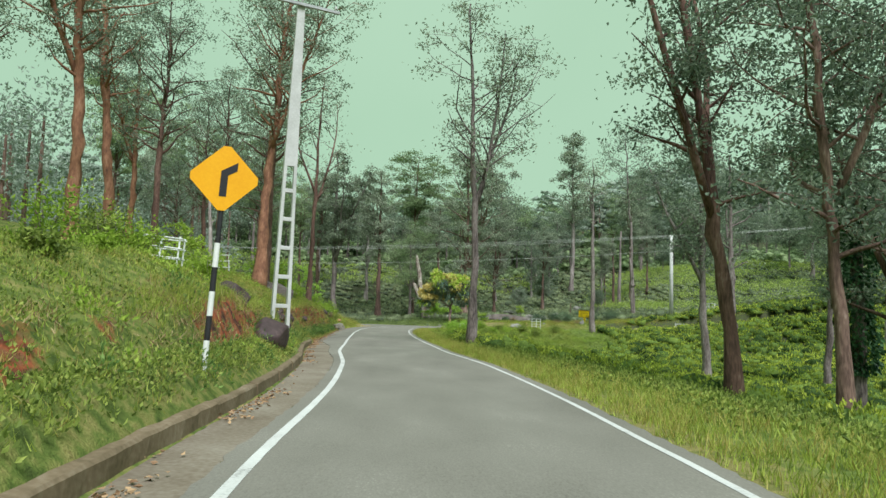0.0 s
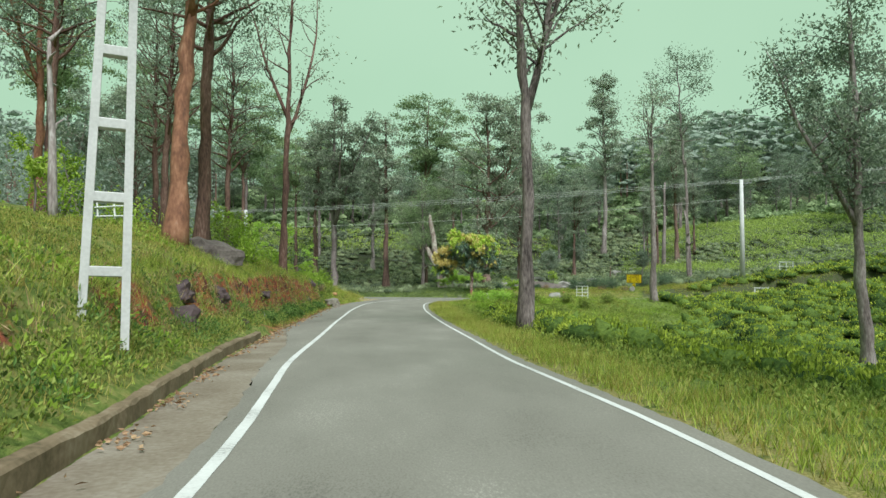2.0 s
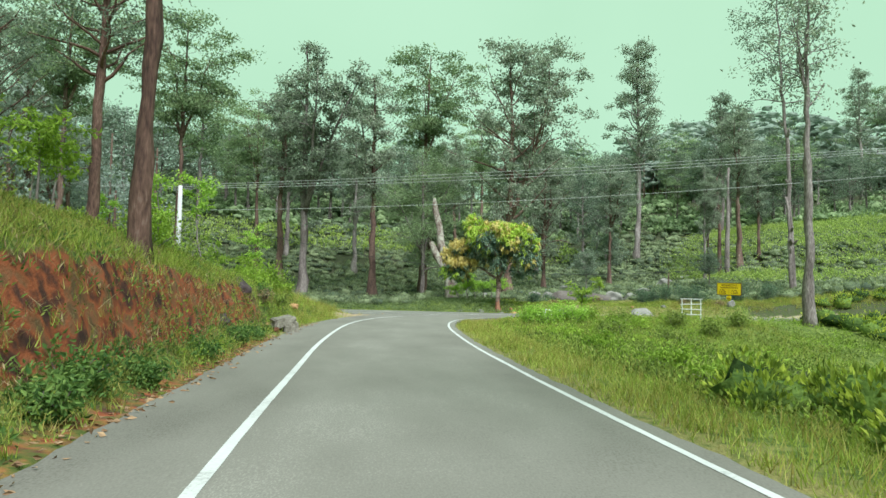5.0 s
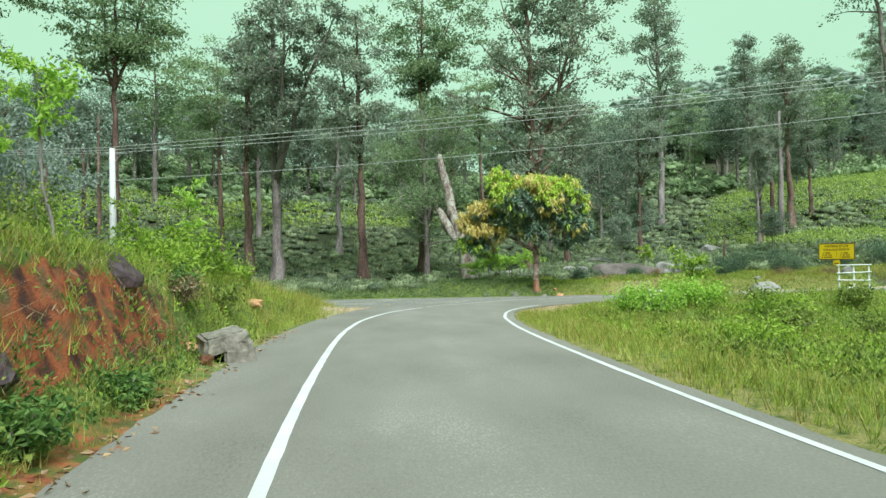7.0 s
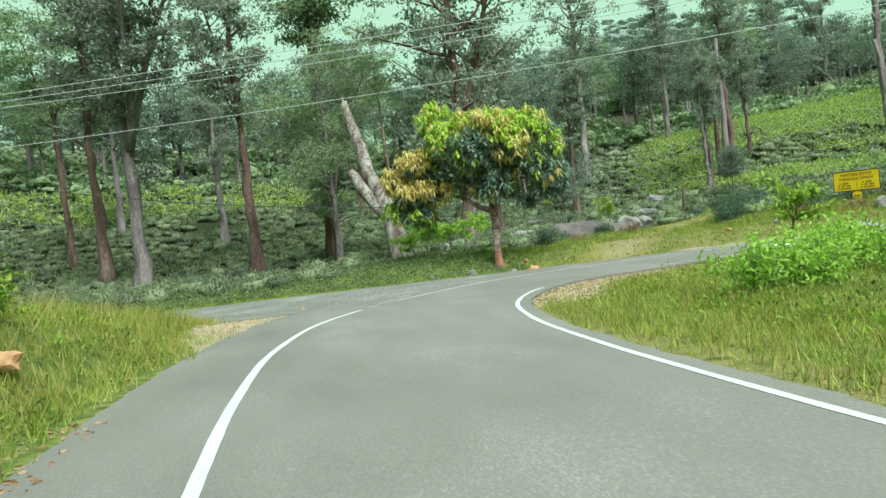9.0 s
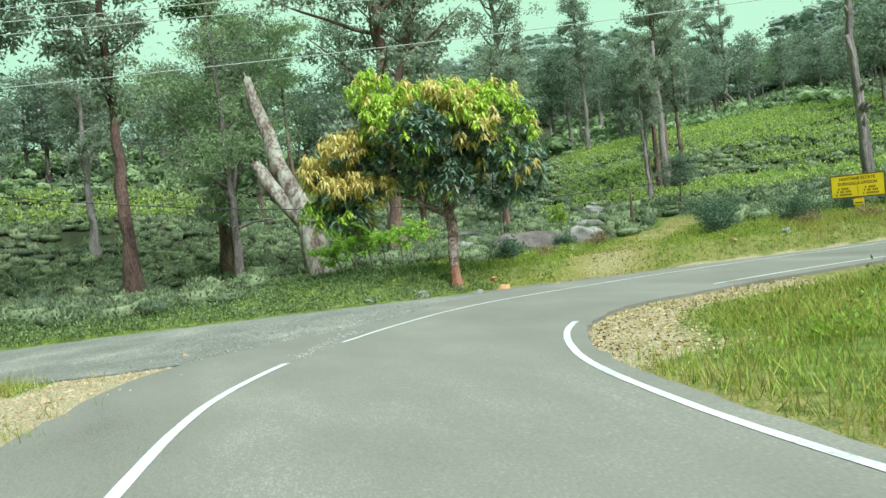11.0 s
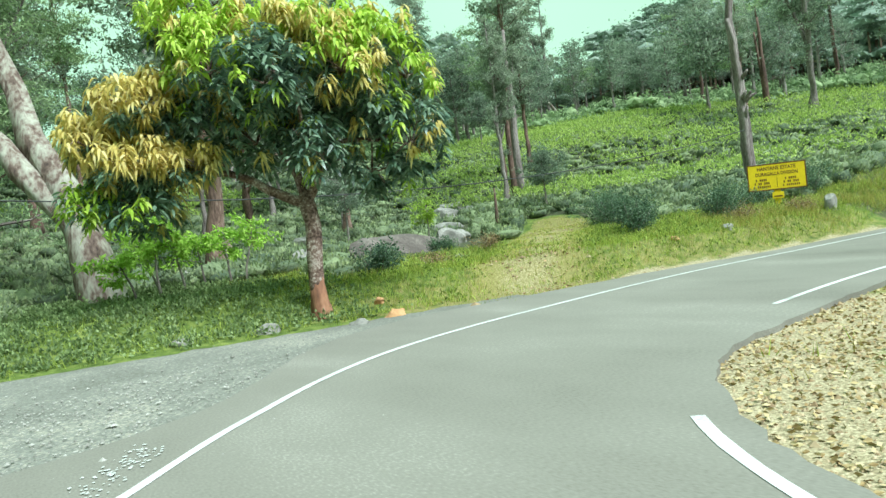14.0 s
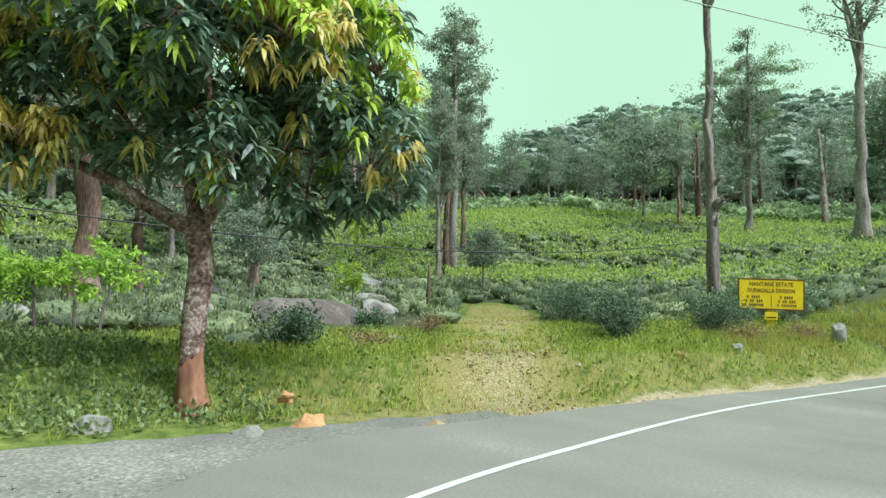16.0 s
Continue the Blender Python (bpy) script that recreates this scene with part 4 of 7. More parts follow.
def lattice_pole(x, y, tall):
    """A concrete ladder pole: two legs that draw together, joined by rungs, solid above, with a crossarm."""
    t = thing("lattice_pole", "tall pale concrete ladder-type power pole on the bank", "power pole", at=pose(x, y, gz(x, y) - 0.2, 0, 1.2, 22))
    w0, w1, d0, d1, open_to = 0.30, 0.12, 0.20, 0.12, 0.50
    wide = lambda h: w0 + (w1 - w0) * h / tall
    deep = lambda h: (d0 + (d1 - d0) * h / tall) / 2
    for s in (-1, 1):
        leg = Shape()
        hs = [0, tall * open_to]
        verts = []
        for h in hs:
            a, b, q = s * wide(h), s * (wide(h) - 0.10), deep(h)
            verts += [(a, -q, h), (a, q, h), (b, q, h), (b, -q, h)]
        leg.add(verts, [(0, 1, 5, 4), (1, 2, 6, 5), (2, 3, 7, 6), (3, 0, 4, 7), (3, 2, 1, 0), (4, 5, 6, 7)])
        part("leg", leg, POLE, t)
    for h in np.arange(0.9, tall * open_to - 0.3, 0.92):
        q = deep(h) * 0.92
        part("rung", box(-wide(h) + 0.08, wide(h) - 0.08, -q, q, h, h + 0.13, 0.012), POLE, t)
    upper = Shape()
    verts = []
    for h in (tall * open_to, tall):
        a, q = wide(h), deep(h)
        verts += [(-a, -q, h), (a, -q, h), (a, q, h), (-a, q, h)]
    upper.add(verts, [(0, 1, 5, 4), (1, 2, 6, 5), (2, 3, 7, 6), (3, 0, 4, 7), (3, 2, 1, 0), (4, 5, 6, 7)])
    part("shaft", upper, POLE, t)
    part("crossarm", box(-1.28, 1.28, -0.16, -0.06, tall - 0.12, tall - 0.02, 0.008), STEEL, t)
    for q in (-1.15, 0.0, 1.15):
        part("insulator", tube([(q, -0.11, tall - 0.03), (q, -0.11, tall + 0.04), (q, -0.11, tall + 0.05), (q, -0.11, tall + 0.14)], [0.02, 0.02, 0.05, 0.03], 8), POLE, t, "grey insulator")


def power_pole(x, y, tall, turn, label):
    t = thing("power_pole", label, "power pole", "power poles", pose(x, y, gz(x, y) - 0.2, 0, 0, turn))
    part("shaft", tube([(0, 0, 0), (0, 0, tall)], [0.23, 0.15], 12), POLE, t, smooth=True)
    part("crossarm", box(-0.9, 0.9, 0.10, 0.18, tall - 0.35, tall - 0.27, 0.006), STEEL, t)
    for s in (-1, 1):
        part("brace", tube([(0, 0.11, tall - 0.85), (s * 0.55, 0.12, tall - 0.33)], [0.016, 0.016], 5), STEEL, t)
    for q in (-0.8, 0.0, 0.8):
        part("insulator", tube([(q, 0.14, tall - 0.27), (q, 0.14, tall - 0.20), (q, 0.14, tall - 0.19), (q, 0.14, tall - 0.08)], [0.015, 0.015, 0.045, 0.025], 8), DARK_ROCK, t, "brown insulator")
    return t


def power_line(a, b, sag, mat=None, radius=0.014, label="thin overhead power wire"):
    a, b = np.array(a, float), np.array(b, float)
    u = np.linspace(0, 1, 25)[:, None]
    p = a + (b - a) * u - np.array([0, 0, 1.0]) * sag * 4 * u * (1 - u)
    solid("power_line", tube(p, np.full(25, radius), 5), mat or CABLE, label, "wire", "overhead wires")


warning_sign(-2.51, 9.87)
lattice_pole(-3.4, 22.2, 10.9)
LP, RP = (-16.1, 87.6), (30.6, 72.9)
LP_TOP, RP_TOP = 8.3, 10.0
power_pole(*LP, LP_TOP - gz(*LP) + 0.2, -18, "pale concrete power pole among trees above the bank")
power_pole(*RP, RP_TOP - gz(*RP) + 0.2, -18, "slim white concrete power pole standing in tea")
for q in (-0.8, 0.0, 0.8):
    ox, oy = q * math.cos(radians(-18)), q * math.sin(radians(-18))
    zl, zr = LP_TOP - 0.1, RP_TOP - 0.1
    # wires sit side by side and swing a little apart
    power_line((LP[0] - oy * 0.6, LP[1] + q, zl), (RP[0] - oy * 0.6, RP[1] + q, zr), 0.35 + 0.12 * q)
    power_line((LP[0] - oy * 0.6, LP[1] + q, zl), (-62, 100 + q, 11.5), 0.6)
    power_line((RP[0] - oy * 0.6, RP[1] + q, zr), (78, 60 + q, 15), 0.6)
power_line((LP[0], LP[1], 6.4), (28.6, 81.3, 3.3), 2.6, DARK_CABLE, 0.016, "black cable slung low across the junction")
power_line((LP[0], LP[1], LP_TOP - 1.9), (RP[0], RP[1], RP_TOP - 1.7), 0.5)


def writing(parent, text, x, z, size, y, mat, wide=1.0, name="lettering"):
    cu = bpy.data.curves.new(name, "FONT")
    cu.body, cu.size, cu.align_x, cu.align_y = text, size, "CENTER", "CENTER"
    cu.resolution_u, cu.extrude, cu.offset = 2, 0.001, 0.0035
    tmp = bpy.data.objects.new(name, cu)
    me = bpy.data.meshes.new_from_object(tmp)
    bpy.data.objects.remove(tmp)
    me.materials.clear()
    me.materials.append(mat)
    ob = new(name, me)
    ob.parent = parent
    ob.matrix_basis = Matrix.Translation((x, y, z)) @ Matrix.Rotation(radians(90), 4, "X") @ Matrix.Diagonal((wide, 1, 1, 1))
    return ob


def estate_board(x, y, turn):
    t = thing("estate_board", "yellow painted estate board with brown lettering on a short post", "sign board", at=pose(x, y, gz(x, y), 0, 1.0, turn))
    w, z0, z1 = 0.80, 0.52, 1.27
    b = part("board", box(-w, w, -0.015, 0.015, z0, z1, 0.004), YELLOW, t)
    part("frame_rail", box(-w - 0.03, w + 0.03, -0.02, 0.03, z1, z1 + 0.035, 0.004), LETTER, t)
    part("frame_rail", box(-w - 0.03, w + 0.03, -0.02, 0.03, z0 - 0.035, z0, 0.004), LETTER, t)
    for s in (-1, 1):
        part("frame_stile", box(s * (w + 0.015) - 0.015, s * (w + 0.015) + 0.015, -0.02, 0.03, z0, z1, 0.004), LETTER, t)
    part("post", box(-0.09, 0.09, 0.018, 0.09, -0.3, z1, 0.008), YELLOW, t)
    part("foot_plate", box(-0.16, 0.16, -0.02, 0.018, 0.22, 0.42, 0.006), YELLOW, t)
    part("foot_stripe", box(-0.12, 0.12, -0.024, -0.021, 0.27, 0.31, 0), LETTER, t)
    f = -0.017
    writing(b, "HANTANE ESTATE", 0.0, 1.155, 0.155, f, LETTER, 0.85)
    writing(b, "DURAGALLA DIVISION", 0.0, 0.985, 0.15, f, LETTER, 0.78)
    part("divider", box(-0.006, 0.006, f - 0.003, f, 0.56, 0.87, 0), LETTER, b)
    for side in (-0.42, 0.40):
        for r, (ln, hh) in enumerate(((0.36, 0.07), (0.44, 0.07), (0.50, 0.06))):
            zc = 0.82 - 0.105 * r
            n = int(ln / 0.055)
            for q in range(n):
                if q == 1 or (r == 1 and q == 4):
                    continue
                xa = side - ln / 2 + q * 0.055
                part("lettering", box(xa, xa + 0.036, f - 0.003, f, zc - hh / 2, zc + hh / 2, 0), LETTER, b)


estate_board(22.25, 77.25, -54)


def rail_frame(x, y, turn, wide, tall, bars, label, lean=0, deep=0.0, lift=0.0):
    """A small white guard of posts and rails round a young tree; deep gives it side panels."""
    t = thing("tree_guard", label, "fence", "white rail guards", pose(x, y, gz(x, y) - 0.1 + lift, 0, lean, turn))
    rng = np.random.default_rng(int(abs(x * 13 + y * 7)))
    corners = [(-wide / 2, 0), (wide / 2, 0)] + ([(-wide / 2, deep), (wide / 2, deep)] if deep else [])
    for a, b in corners:
        part("post", box(a - 0.022, a + 0.022, b - 0.022, b + 0.022, 0, tall * rng.uniform(0.97, 1.05), 0.006), WHITE, t)
    for q in range(bars):
        z = tall * (0.2 + 0.74 * q / max(1, bars - 1)) + 0.05
        tilt = rng.uniform(-0.02, 0.02)
        part("rail", tube([(-wide / 2 - 0.07, -0.045, z + tilt), (wide / 2 + 0.07, -0.045, z - tilt)], [0.02, 0.02], 6), WHITE, t)
        if deep:
            for s in (-1, 1):
                part("rail", tube([(s * wide / 2, -0.06, z - tilt), (s * wide / 2, deep + 0.06, z + tilt)], [0.018, 0.018], 6), WHITE, t)
            part("rail", tube([(-wide / 2 - 0.05, deep + 0.045, z - tilt), (wide / 2 + 0.05, deep + 0.045, z + tilt)], [0.018, 0.018], 6), WHITE, t)
    part("mid_post", box(-0.025, 0.025, -0.02, 0.02, 0, tall * 0.98, 0.005), WHITE, t)


rail_frame(14.2, 65.6, -28, 0.85, 1.0, 4, "white painted rail panel in the green verge")
rail_frame(28.8, 66.4, -30, 1.0, 1.1, 4, "white rail guard half hidden in tea", 0, 0.8)
rail_frame(36.0, 75.3, -30, 1.1, 1.1, 3, "small white rail guard on the tea slope", 0, 0.8)
rail_frame(5.5, 35.0, 10, 0.62, 0.5, 2, "low white rail guard beside the road verge", 0, 0.5)
rail_frame(7.1, 64.2, -8, 0.9, 0.6, 3, "white rail guard overgrown by bright weeds", 4, 0.6)
rail_frame(-8.4, 35.0, 8, 0.95, 1.2, 4, "white rail panel beside a sapling on the bank", -4)
rail_frame(-6.3, 19.3, 8, 0.95, 1.1, 4, "white rail guard in bushes on the bank", 4, 0.9)

# ---- rocks ----
solid("boulder", boulder(np.random.default_rng(6), (0.66, 0.58, 0.86), 0.05, 0.8), DARK_ROCK, "dark wet rounded block of rock below the bank", "rock", at=pose(-3.02, 17.95, gz(-3.02, 17.95) - 0.02, 0, 0, 18), smooth=True)
stone("boulder", -4.05, 18.6, (0.62, 0.6, 0.8), DARK_ROCK, "dark boulder stuck in the red bank", 2, 80, 0.15)
stone("boulder", -6.0, 37.3, (1.15, 0.8, 0.95), SLAB_ROCK, "grey boulder on top of the bank", 3, 15, 0.15)
stone("stone", -4.25, 56.6, (0.26, 0.24, 0.26), DARK_ROCK, "dark stone propping the grey slab", 5, 60, 0.04)
slab("rock", -3.70, 56.55, (0.23, 0.27, 0.23), TAN_SLAB, "squared brown-grey block standing at the asphalt edge", 15, 12)
slab("rock", -3.94, 56.6, (0.38, 0.34, 0.14), TAN_SLAB, "flat tan-grey slab lying across smaller stones", 4, 24, 6.0, lift=0.27, side=-12)
stone("stone", -4.1, 56.05, (0.17, 0.16, 0.2), RED_ROCK, "small reddish broken stone before the slab", 17, 60, 0.03)
stone("stone", -4.5, 56.7, (0.26, 0.22, 0.22), TAN_ROCK, "tan stone in grass behind the slab", 6, 0, 0.05)
stone("boulder", -5.15, 55.0, (0.5, 0.42, 0.5), DARK_ROCK, "dark purple rock in the weedy bank end", 162, 110, 0.15)
stone("stone", -4.5, 62.9, (0.3, 0.2, 0.22), TAN_ROCK, "tan stone in the weedy bank", 7, 0, 0.05)
stone("stone", -5.0, 58.4, (0.25, 0.3, 0.34), DARK_ROCK, "dark stone in the weedy bank", 8, 0, 0.1)
for q, (x, y, s) in enumerate(((-4.15, 27.6, 0.5), (-4.45, 28.5, 0.42), (-4.6, 32.2, 0.34), (-4.75, 39.0, 0.26), (-4.0, 32.5, 0.26), (-5.3, 29.7, 0.34), (-4.75, 51.0, 0.24))):
    stone("boulder", x, y, (s * 1.1, s, s * 1.2), DARK_ROCK, "dark broken boulder half buried in the bank", 130 + q, 37 * q, 0.6 * s, group="bank boulders", rough=0.5)
stone("rock", 12.75, 68.0, (0.8, 0.65, 0.75), ROCK, "pale lichened rock in the green verge", 9, 10, 0.05)
stone("rock", 21.45, 75.45, (0.32, 0.22, 0.55), ROCK, "pointed grey rock near the yellow board", 10, 30, 0.05, rough=0.12)
stone("stone", 7.85, 77.55, (0.27, 0.24, 0.24), TAN_ROCK, "orange broken stone on the road verge", 11, 10, 0.02)
stone("stone", 7.75, 77.85, (0.16, 0.13, 0.13), TAN_ROCK, "small orange stone on the verge", 12, 50, 0.0, z=gz(7.85, 77.55) + 0.28)
stone("stone", 7.1, 77.5, (0.26, 0.22, 0.2), ROCK, "grey stone on the road verge", 13, 70, 0.03)
stone("stone", 4.6, 79.2, (0.22, 0.2, 0.16), ROCK, "small grey stone at the verge", 14, 0, 0.02)
stone("stone", 5.9, 78.6, (0.3, 0.2, 0.3), ROCK, "mossy stone in ground cover", 15, 0, 0.1)
stone("stone", 15.4, 76.6, (0.16, 0.13, 0.12), TAN_ROCK, "small orange stone in the grass", 16, 0, 0.02)
stone("stone", 17.4, 76.3, (0.26, 0.2, 0.18), ROCK, "small stone in dry weeds", 17, 0, 0.03)
ROCK_SPOTS = [(15.2, 87.8, 2.3), (18.3, 88.7, 1.0), (13.0, 82.9, 0.5), (13.9, 82.6, 0.4), (17.5, 98.5, 1.2), (23.5, 95.0, 0.9), (28.0, 100.5, 1.2), (30.2, 100.4, 1.0), (31.8, 104.5, 1.2), (9.5, 93.5, 0.8), (1.0, 96.5, 0.9), (-3.6, 97.0, 0.8), (0.5, 91.0, 0.8), (-0.6, 88.6, 0.7), (7.8, 89.6, 0.7), (2.2, 93.5, 1.0), (11.6, 88.0, 0.7), (20.5, 90.5, 0.8), (13.5, 91.5, 0.8)]
for q, (x, y, s) in enumerate(ROCK_SPOTS):
    if q == 0:
        stone("rock", x + 0.7, y + 0.2, (3.3, 1.9, 1.2), SLAB_ROCK, "broad dark sloping rock slab among tea bushes", 18, 22, 0.12, rough=0.16)
    else:
        stone("rock", x, y, (s, s * 0.75, s * (0.8 if q not in (2, 3) else 0.6)), ROCK, "weathered pale rock among tea bushes", 50 + q, 30 * q, 0.1, group="rocks in the tea")

# ---- trees along the road ----
OAK = "tall silver oak with bare trunk and ragged grey-green crown"
oak_a = tree(-1.45, 98.5, 101, 22.5, 0.36, BARK_RED, OAK_LEAF, OAK, 40, first=0.40, spread=0.15, limbs=34, clumps=3, per=74, fork=1, clump=0.44, leaf=0.30, leaf_w=0.15)
oak_b = tree(-7.6, 95.4, 102, 24.5, 0.42, BARK_GREY, OAK_LEAF, OAK, 0, first=0.28, spread=0.15, limbs=46, clumps=3, per=78, fork=2, clump=0.46, leaf=0.30, leaf_w=0.15)
oak_c = tree(31.6, 118.0, 103, 29.5, 0.40, BARK_GREY, OAK_LEAF, "slender tall silver oak with one-sided ragged crown", 60, first=0.40, spread=0.10, limbs=42, clumps=3, per=74, clump=0.46, leaf=0.31, leaf_w=0.15, shape="oak")
umbrella = tree(3.3, 100.0, 104, 25.0, 0.30, BARK_RED, FEATHER_LEAF, "spreading albizia tree with flat feathery layers", 0, first=0.52, spread=0.30, limbs=38, clumps=4, per=76, rise=0.55, shape="umbrella", clump=0.58, leaf=0.30, leaf_w=0.13, fork=2)
dense = tree(10.0, 91.5, 105, 23.0, 0.38, BARK_RED, OAK_LEAF, "tall dense dark-crowned tree behind the mango", 0, first=0.18, spread=0.24, limbs=58, clumps=3, per=80, rise=0.7, shape="oak", clump=0.48, leaf=0.30, leaf_w=0.15, fork=1)
ctree = tree(4.4, 35.9, 106, 19.5, 0.235, BARK_GREY, OAK_LEAF, "slim tall tree with pinkish-grey trunk at the verge", 20, first=0.46, spread=0.22, limbs=46, clumps=4, per=24, fork=2, clump=0.40, leaf=0.19, leaf_w=0.09, rise=0.7, lean=(-0.6, 0.3))
ltree = tree(-6.2, 33.6, 107, 17.5, 0.27, BARK_BARE, DARK_LEAF, "tall tree with tan leaning trunk on the bank", 0, first=0.42, spread=0.16, limbs=44, clumps=4, per=34, fork=1, clump=0.34, leaf=0.17, leaf_w=0.08, lean=(0.9, 1.0))
ltree2 = tree(-6.9, 38.5, 108, 18.5, 0.26, RUST_BARK, DARK_LEAF, "tall dark straight tree on the bank", 0, first=0.40, spread=0.15, limbs=44, clumps=4, per=36, clump=0.34, leaf=0.17, leaf_w=0.08, lean=(0.4, 0.0))
ftree = tree(-5.3, 46.6, 109, 16.5, 0.185, RUST_BARK, OAK_LEAF, "bare-trunked tree forking high above the cut bank", 0, first=0.45, spread=0.12, limbs=30, clumps=3, per=16, fork=2, clump=0.45, leaf=0.17, leaf_w=0.08, rise=1.2, thin=0.6, lean=(0.35, 0.2))
rtree_a = tree(9.66, 18.72, 110, 19.0, 0.235, RUST_BARK, DARK_LEAF, "stout reddish tree leaning over the verge", 0, first=0.30, spread=0.17, limbs=44, clumps=5, per=52, fork=2, clump=0.36, leaf=0.17, leaf_w=0.08, lean=(-2.4, 1.0), thin=0.8)
rtree_c = tree(9.9, 14.3, 111, 17.0, 0.16, BARK_RED, DARK_LEAF, "dark leafy tree at the edge of the verge", 0, first=0.22, spread=0.20, limbs=50, clumps=5, per=56, fork=1, clump=0.38, leaf=0.17, leaf_w=0.08, lean=(-0.9, 0.6), rise=0.35, thin=0.8)
rtree_b = tree(19.0, 40.2, 112, 17.0, 0.26, BARK_GREY, DARK_LEAF, "tall dark tree standing in the tea field", 0, first=0.40, spread=0.15, limbs=40, clumps=4, per=60, fork=2, clump=0.5, leaf=0.2, leaf_w=0.09)
rtree_d = tree(18.2, 35.6, 113, 13.5, 0.25, BARK_GREY, DARK_LEAF, "half-dead tree with broken top in the tea field", 0, first=0.5, spread=0.14, limbs=22, clumps=3, per=22, fork=1, clump=0.5, leaf=0.18, leaf_w=0.08, thin=0.6)
r2 = tree(19.2, 64.0, 114, 17.5, 0.24, BARK_GREY, OAK_LEAF, "slim grey tree with crooked fork in the tea", 0, first=0.62, spread=0.14, limbs=26, clumps=3, per=22, fork=2, clump=0.6, leaf=0.22, leaf_w=0.1, thin=0.7)
another(rtree_c, 14.5, 19.0, 1.0, 120)
another(rtree_b, 24.5, 37.0, 0.8, 200)
r6 = tree(29.6, 81.7, 115, 24.5, 0.22, BARK_GREY, DARK_LEAF, "very tall gnarled bare-trunked tree with sparse layered crown", 0, gnarl=9, first=0.60, spread=0.13, limbs=26, clumps=3, per=40, clump=0.5, leaf=0.24, leaf_w=0.12, rise=0.35, lean=(-0.8, 0.4))
another(oak_a, 36.8, 102.5, 0.82, 140)
another(dense, 3.4, 97.5, 0.6, 320)
weeping = tree(2.9, 92.0, 117, 13.5, 0.20, BARK_GREY, FEATHER_LEAF, "weeping fine-leaved tree behind the dead trunk", 0, first=0.20, spread=0.20, limbs=46, clumps=5, per=70, fork=2, clump=0.5, leaf=0.26, leaf_w=0.05, rise=0.3)


# ---- trees across the hill and behind ----
another(oak_a, -10.3, 100.5, 0.95, 200)
another(oak_b, -3.6, 112.0, 0.7, 130)
another(dense, 15.5, 101.0, 0.66, 60)
another(umbrella, -17.5, 92.0, 0.98, 70)
another(dense, -31.0, 101.0, 0.8, 190)
another(umbrella, -24.5, 86.5, 0.95, 20)
another(dense, -30.0, 93.0, 0.95, 300)
another(umbrella, -14.0, 109.0, 0.8, 250)
another(oak_b, -31.0, 80.0, 0.85, 33)
another(ltree2, -22.0, 73.5, 0.95, 130)
another(umbrella, -26.0, 66.0, 0.85, 10)
another(ltree2, -16.0, 60.0, 0.95, 80)
another(ltree, -18.5, 50.0, 0.95, 240)
another(ltree2, -13.0, 53.0, 0.9, 300)
another(ltree2, -14.5, 43.0, 0.95, 15)
another(ltree, -12.0, 30.5, 0.9, 145)
another(ltree2, -16.0, 26.5, 0.9, 75)
another(ltree, -10.5, 23.5, 0.85, 215)
another(ltree2, -14.5, 17.5, 0.8, 185)
another(ltree2, -11.0, 58.5, 0.85, 10)
another(oak_c, 47.0, 126.0, 0.72, 30)
another(oak_b, 30.6, 97.6, 0.50, 45, 0.7)
another(oak_a, 31.3, 98.2, 0.52, 145, 0.7)
another(oak_a, 23.6, 105.0, 0.62, 220)
another(oak_b, 17.5, 113.0, 0.5, 10)
another(oak_a, 8.5, 118.0, 0.75, 100)
another(umbrella, 13.0, 126.0, 0.75, 160)
another(oak_a, 39.8, 104.0, 0.52, 20)
another(oak_b, 99.0, 153.5, 0.95, 200)
another(oak_c, 86.0, 150.0, 0.85, 310)
another(oak_a, 63.0, 98.5, 0.5, 15)
another(oak_a, 76.0, 110.0, 0.62, 155)
another(umbrella, 120.0, 190.0, 1.1, 15)
another(dense, 80.0, 84.0, 0.72, 85)
another(umbrella, 88.0, 100.0, 0.85, 145)
another(oak_a, 47.0, 68.0, 0.75, 190)
another(dense, 60.0, 66.0, 0.78, 0)
another(rtree_b, 52.0, 56.0, 0.9, 50)
another(rtree_b, 46.0, 44.0, 0.95, 100)
another(rtree_b, 38.0, 50.0, 0.85, 160)
another(rtree_b, 36.0, 30.0, 0.95, 220)
another(oak_b, 58.0, 90.5, 0.72, 99)
light_a = tree(-12.0, 118.0, 131, 19.0, 0.3, BARK_GREY, DARK_LEAF, "slender tree on the tea hill", 0, first=0.35, spread=0.15, limbs=30, clumps=3, per=26, clump=0.8, leaf=0.46, leaf_w=0.22)
light_b = tree(22.0, 135.0, 132, 20.0, 0.32, BARK_GREY, DARK_LEAF, "full dark tree on the tea hill", 0, first=0.25, spread=0.2, limbs=34, clumps=3, per=28, clump=0.9, leaf=0.48, leaf_w=0.22)
light_c = tree(-25.0, 128.0, 133, 19.0, 0.3, BARK_GREY, FEATHER_LEAF, "flat-topped albizia tree on the hill", 0, first=0.5, spread=0.28, limbs=26, clumps=4, per=26, clump=1.0, leaf=0.46, leaf_w=0.22, shape="umbrella")
rng = np.random.default_rng(77)
kinds = [light_a, light_b, light_c]
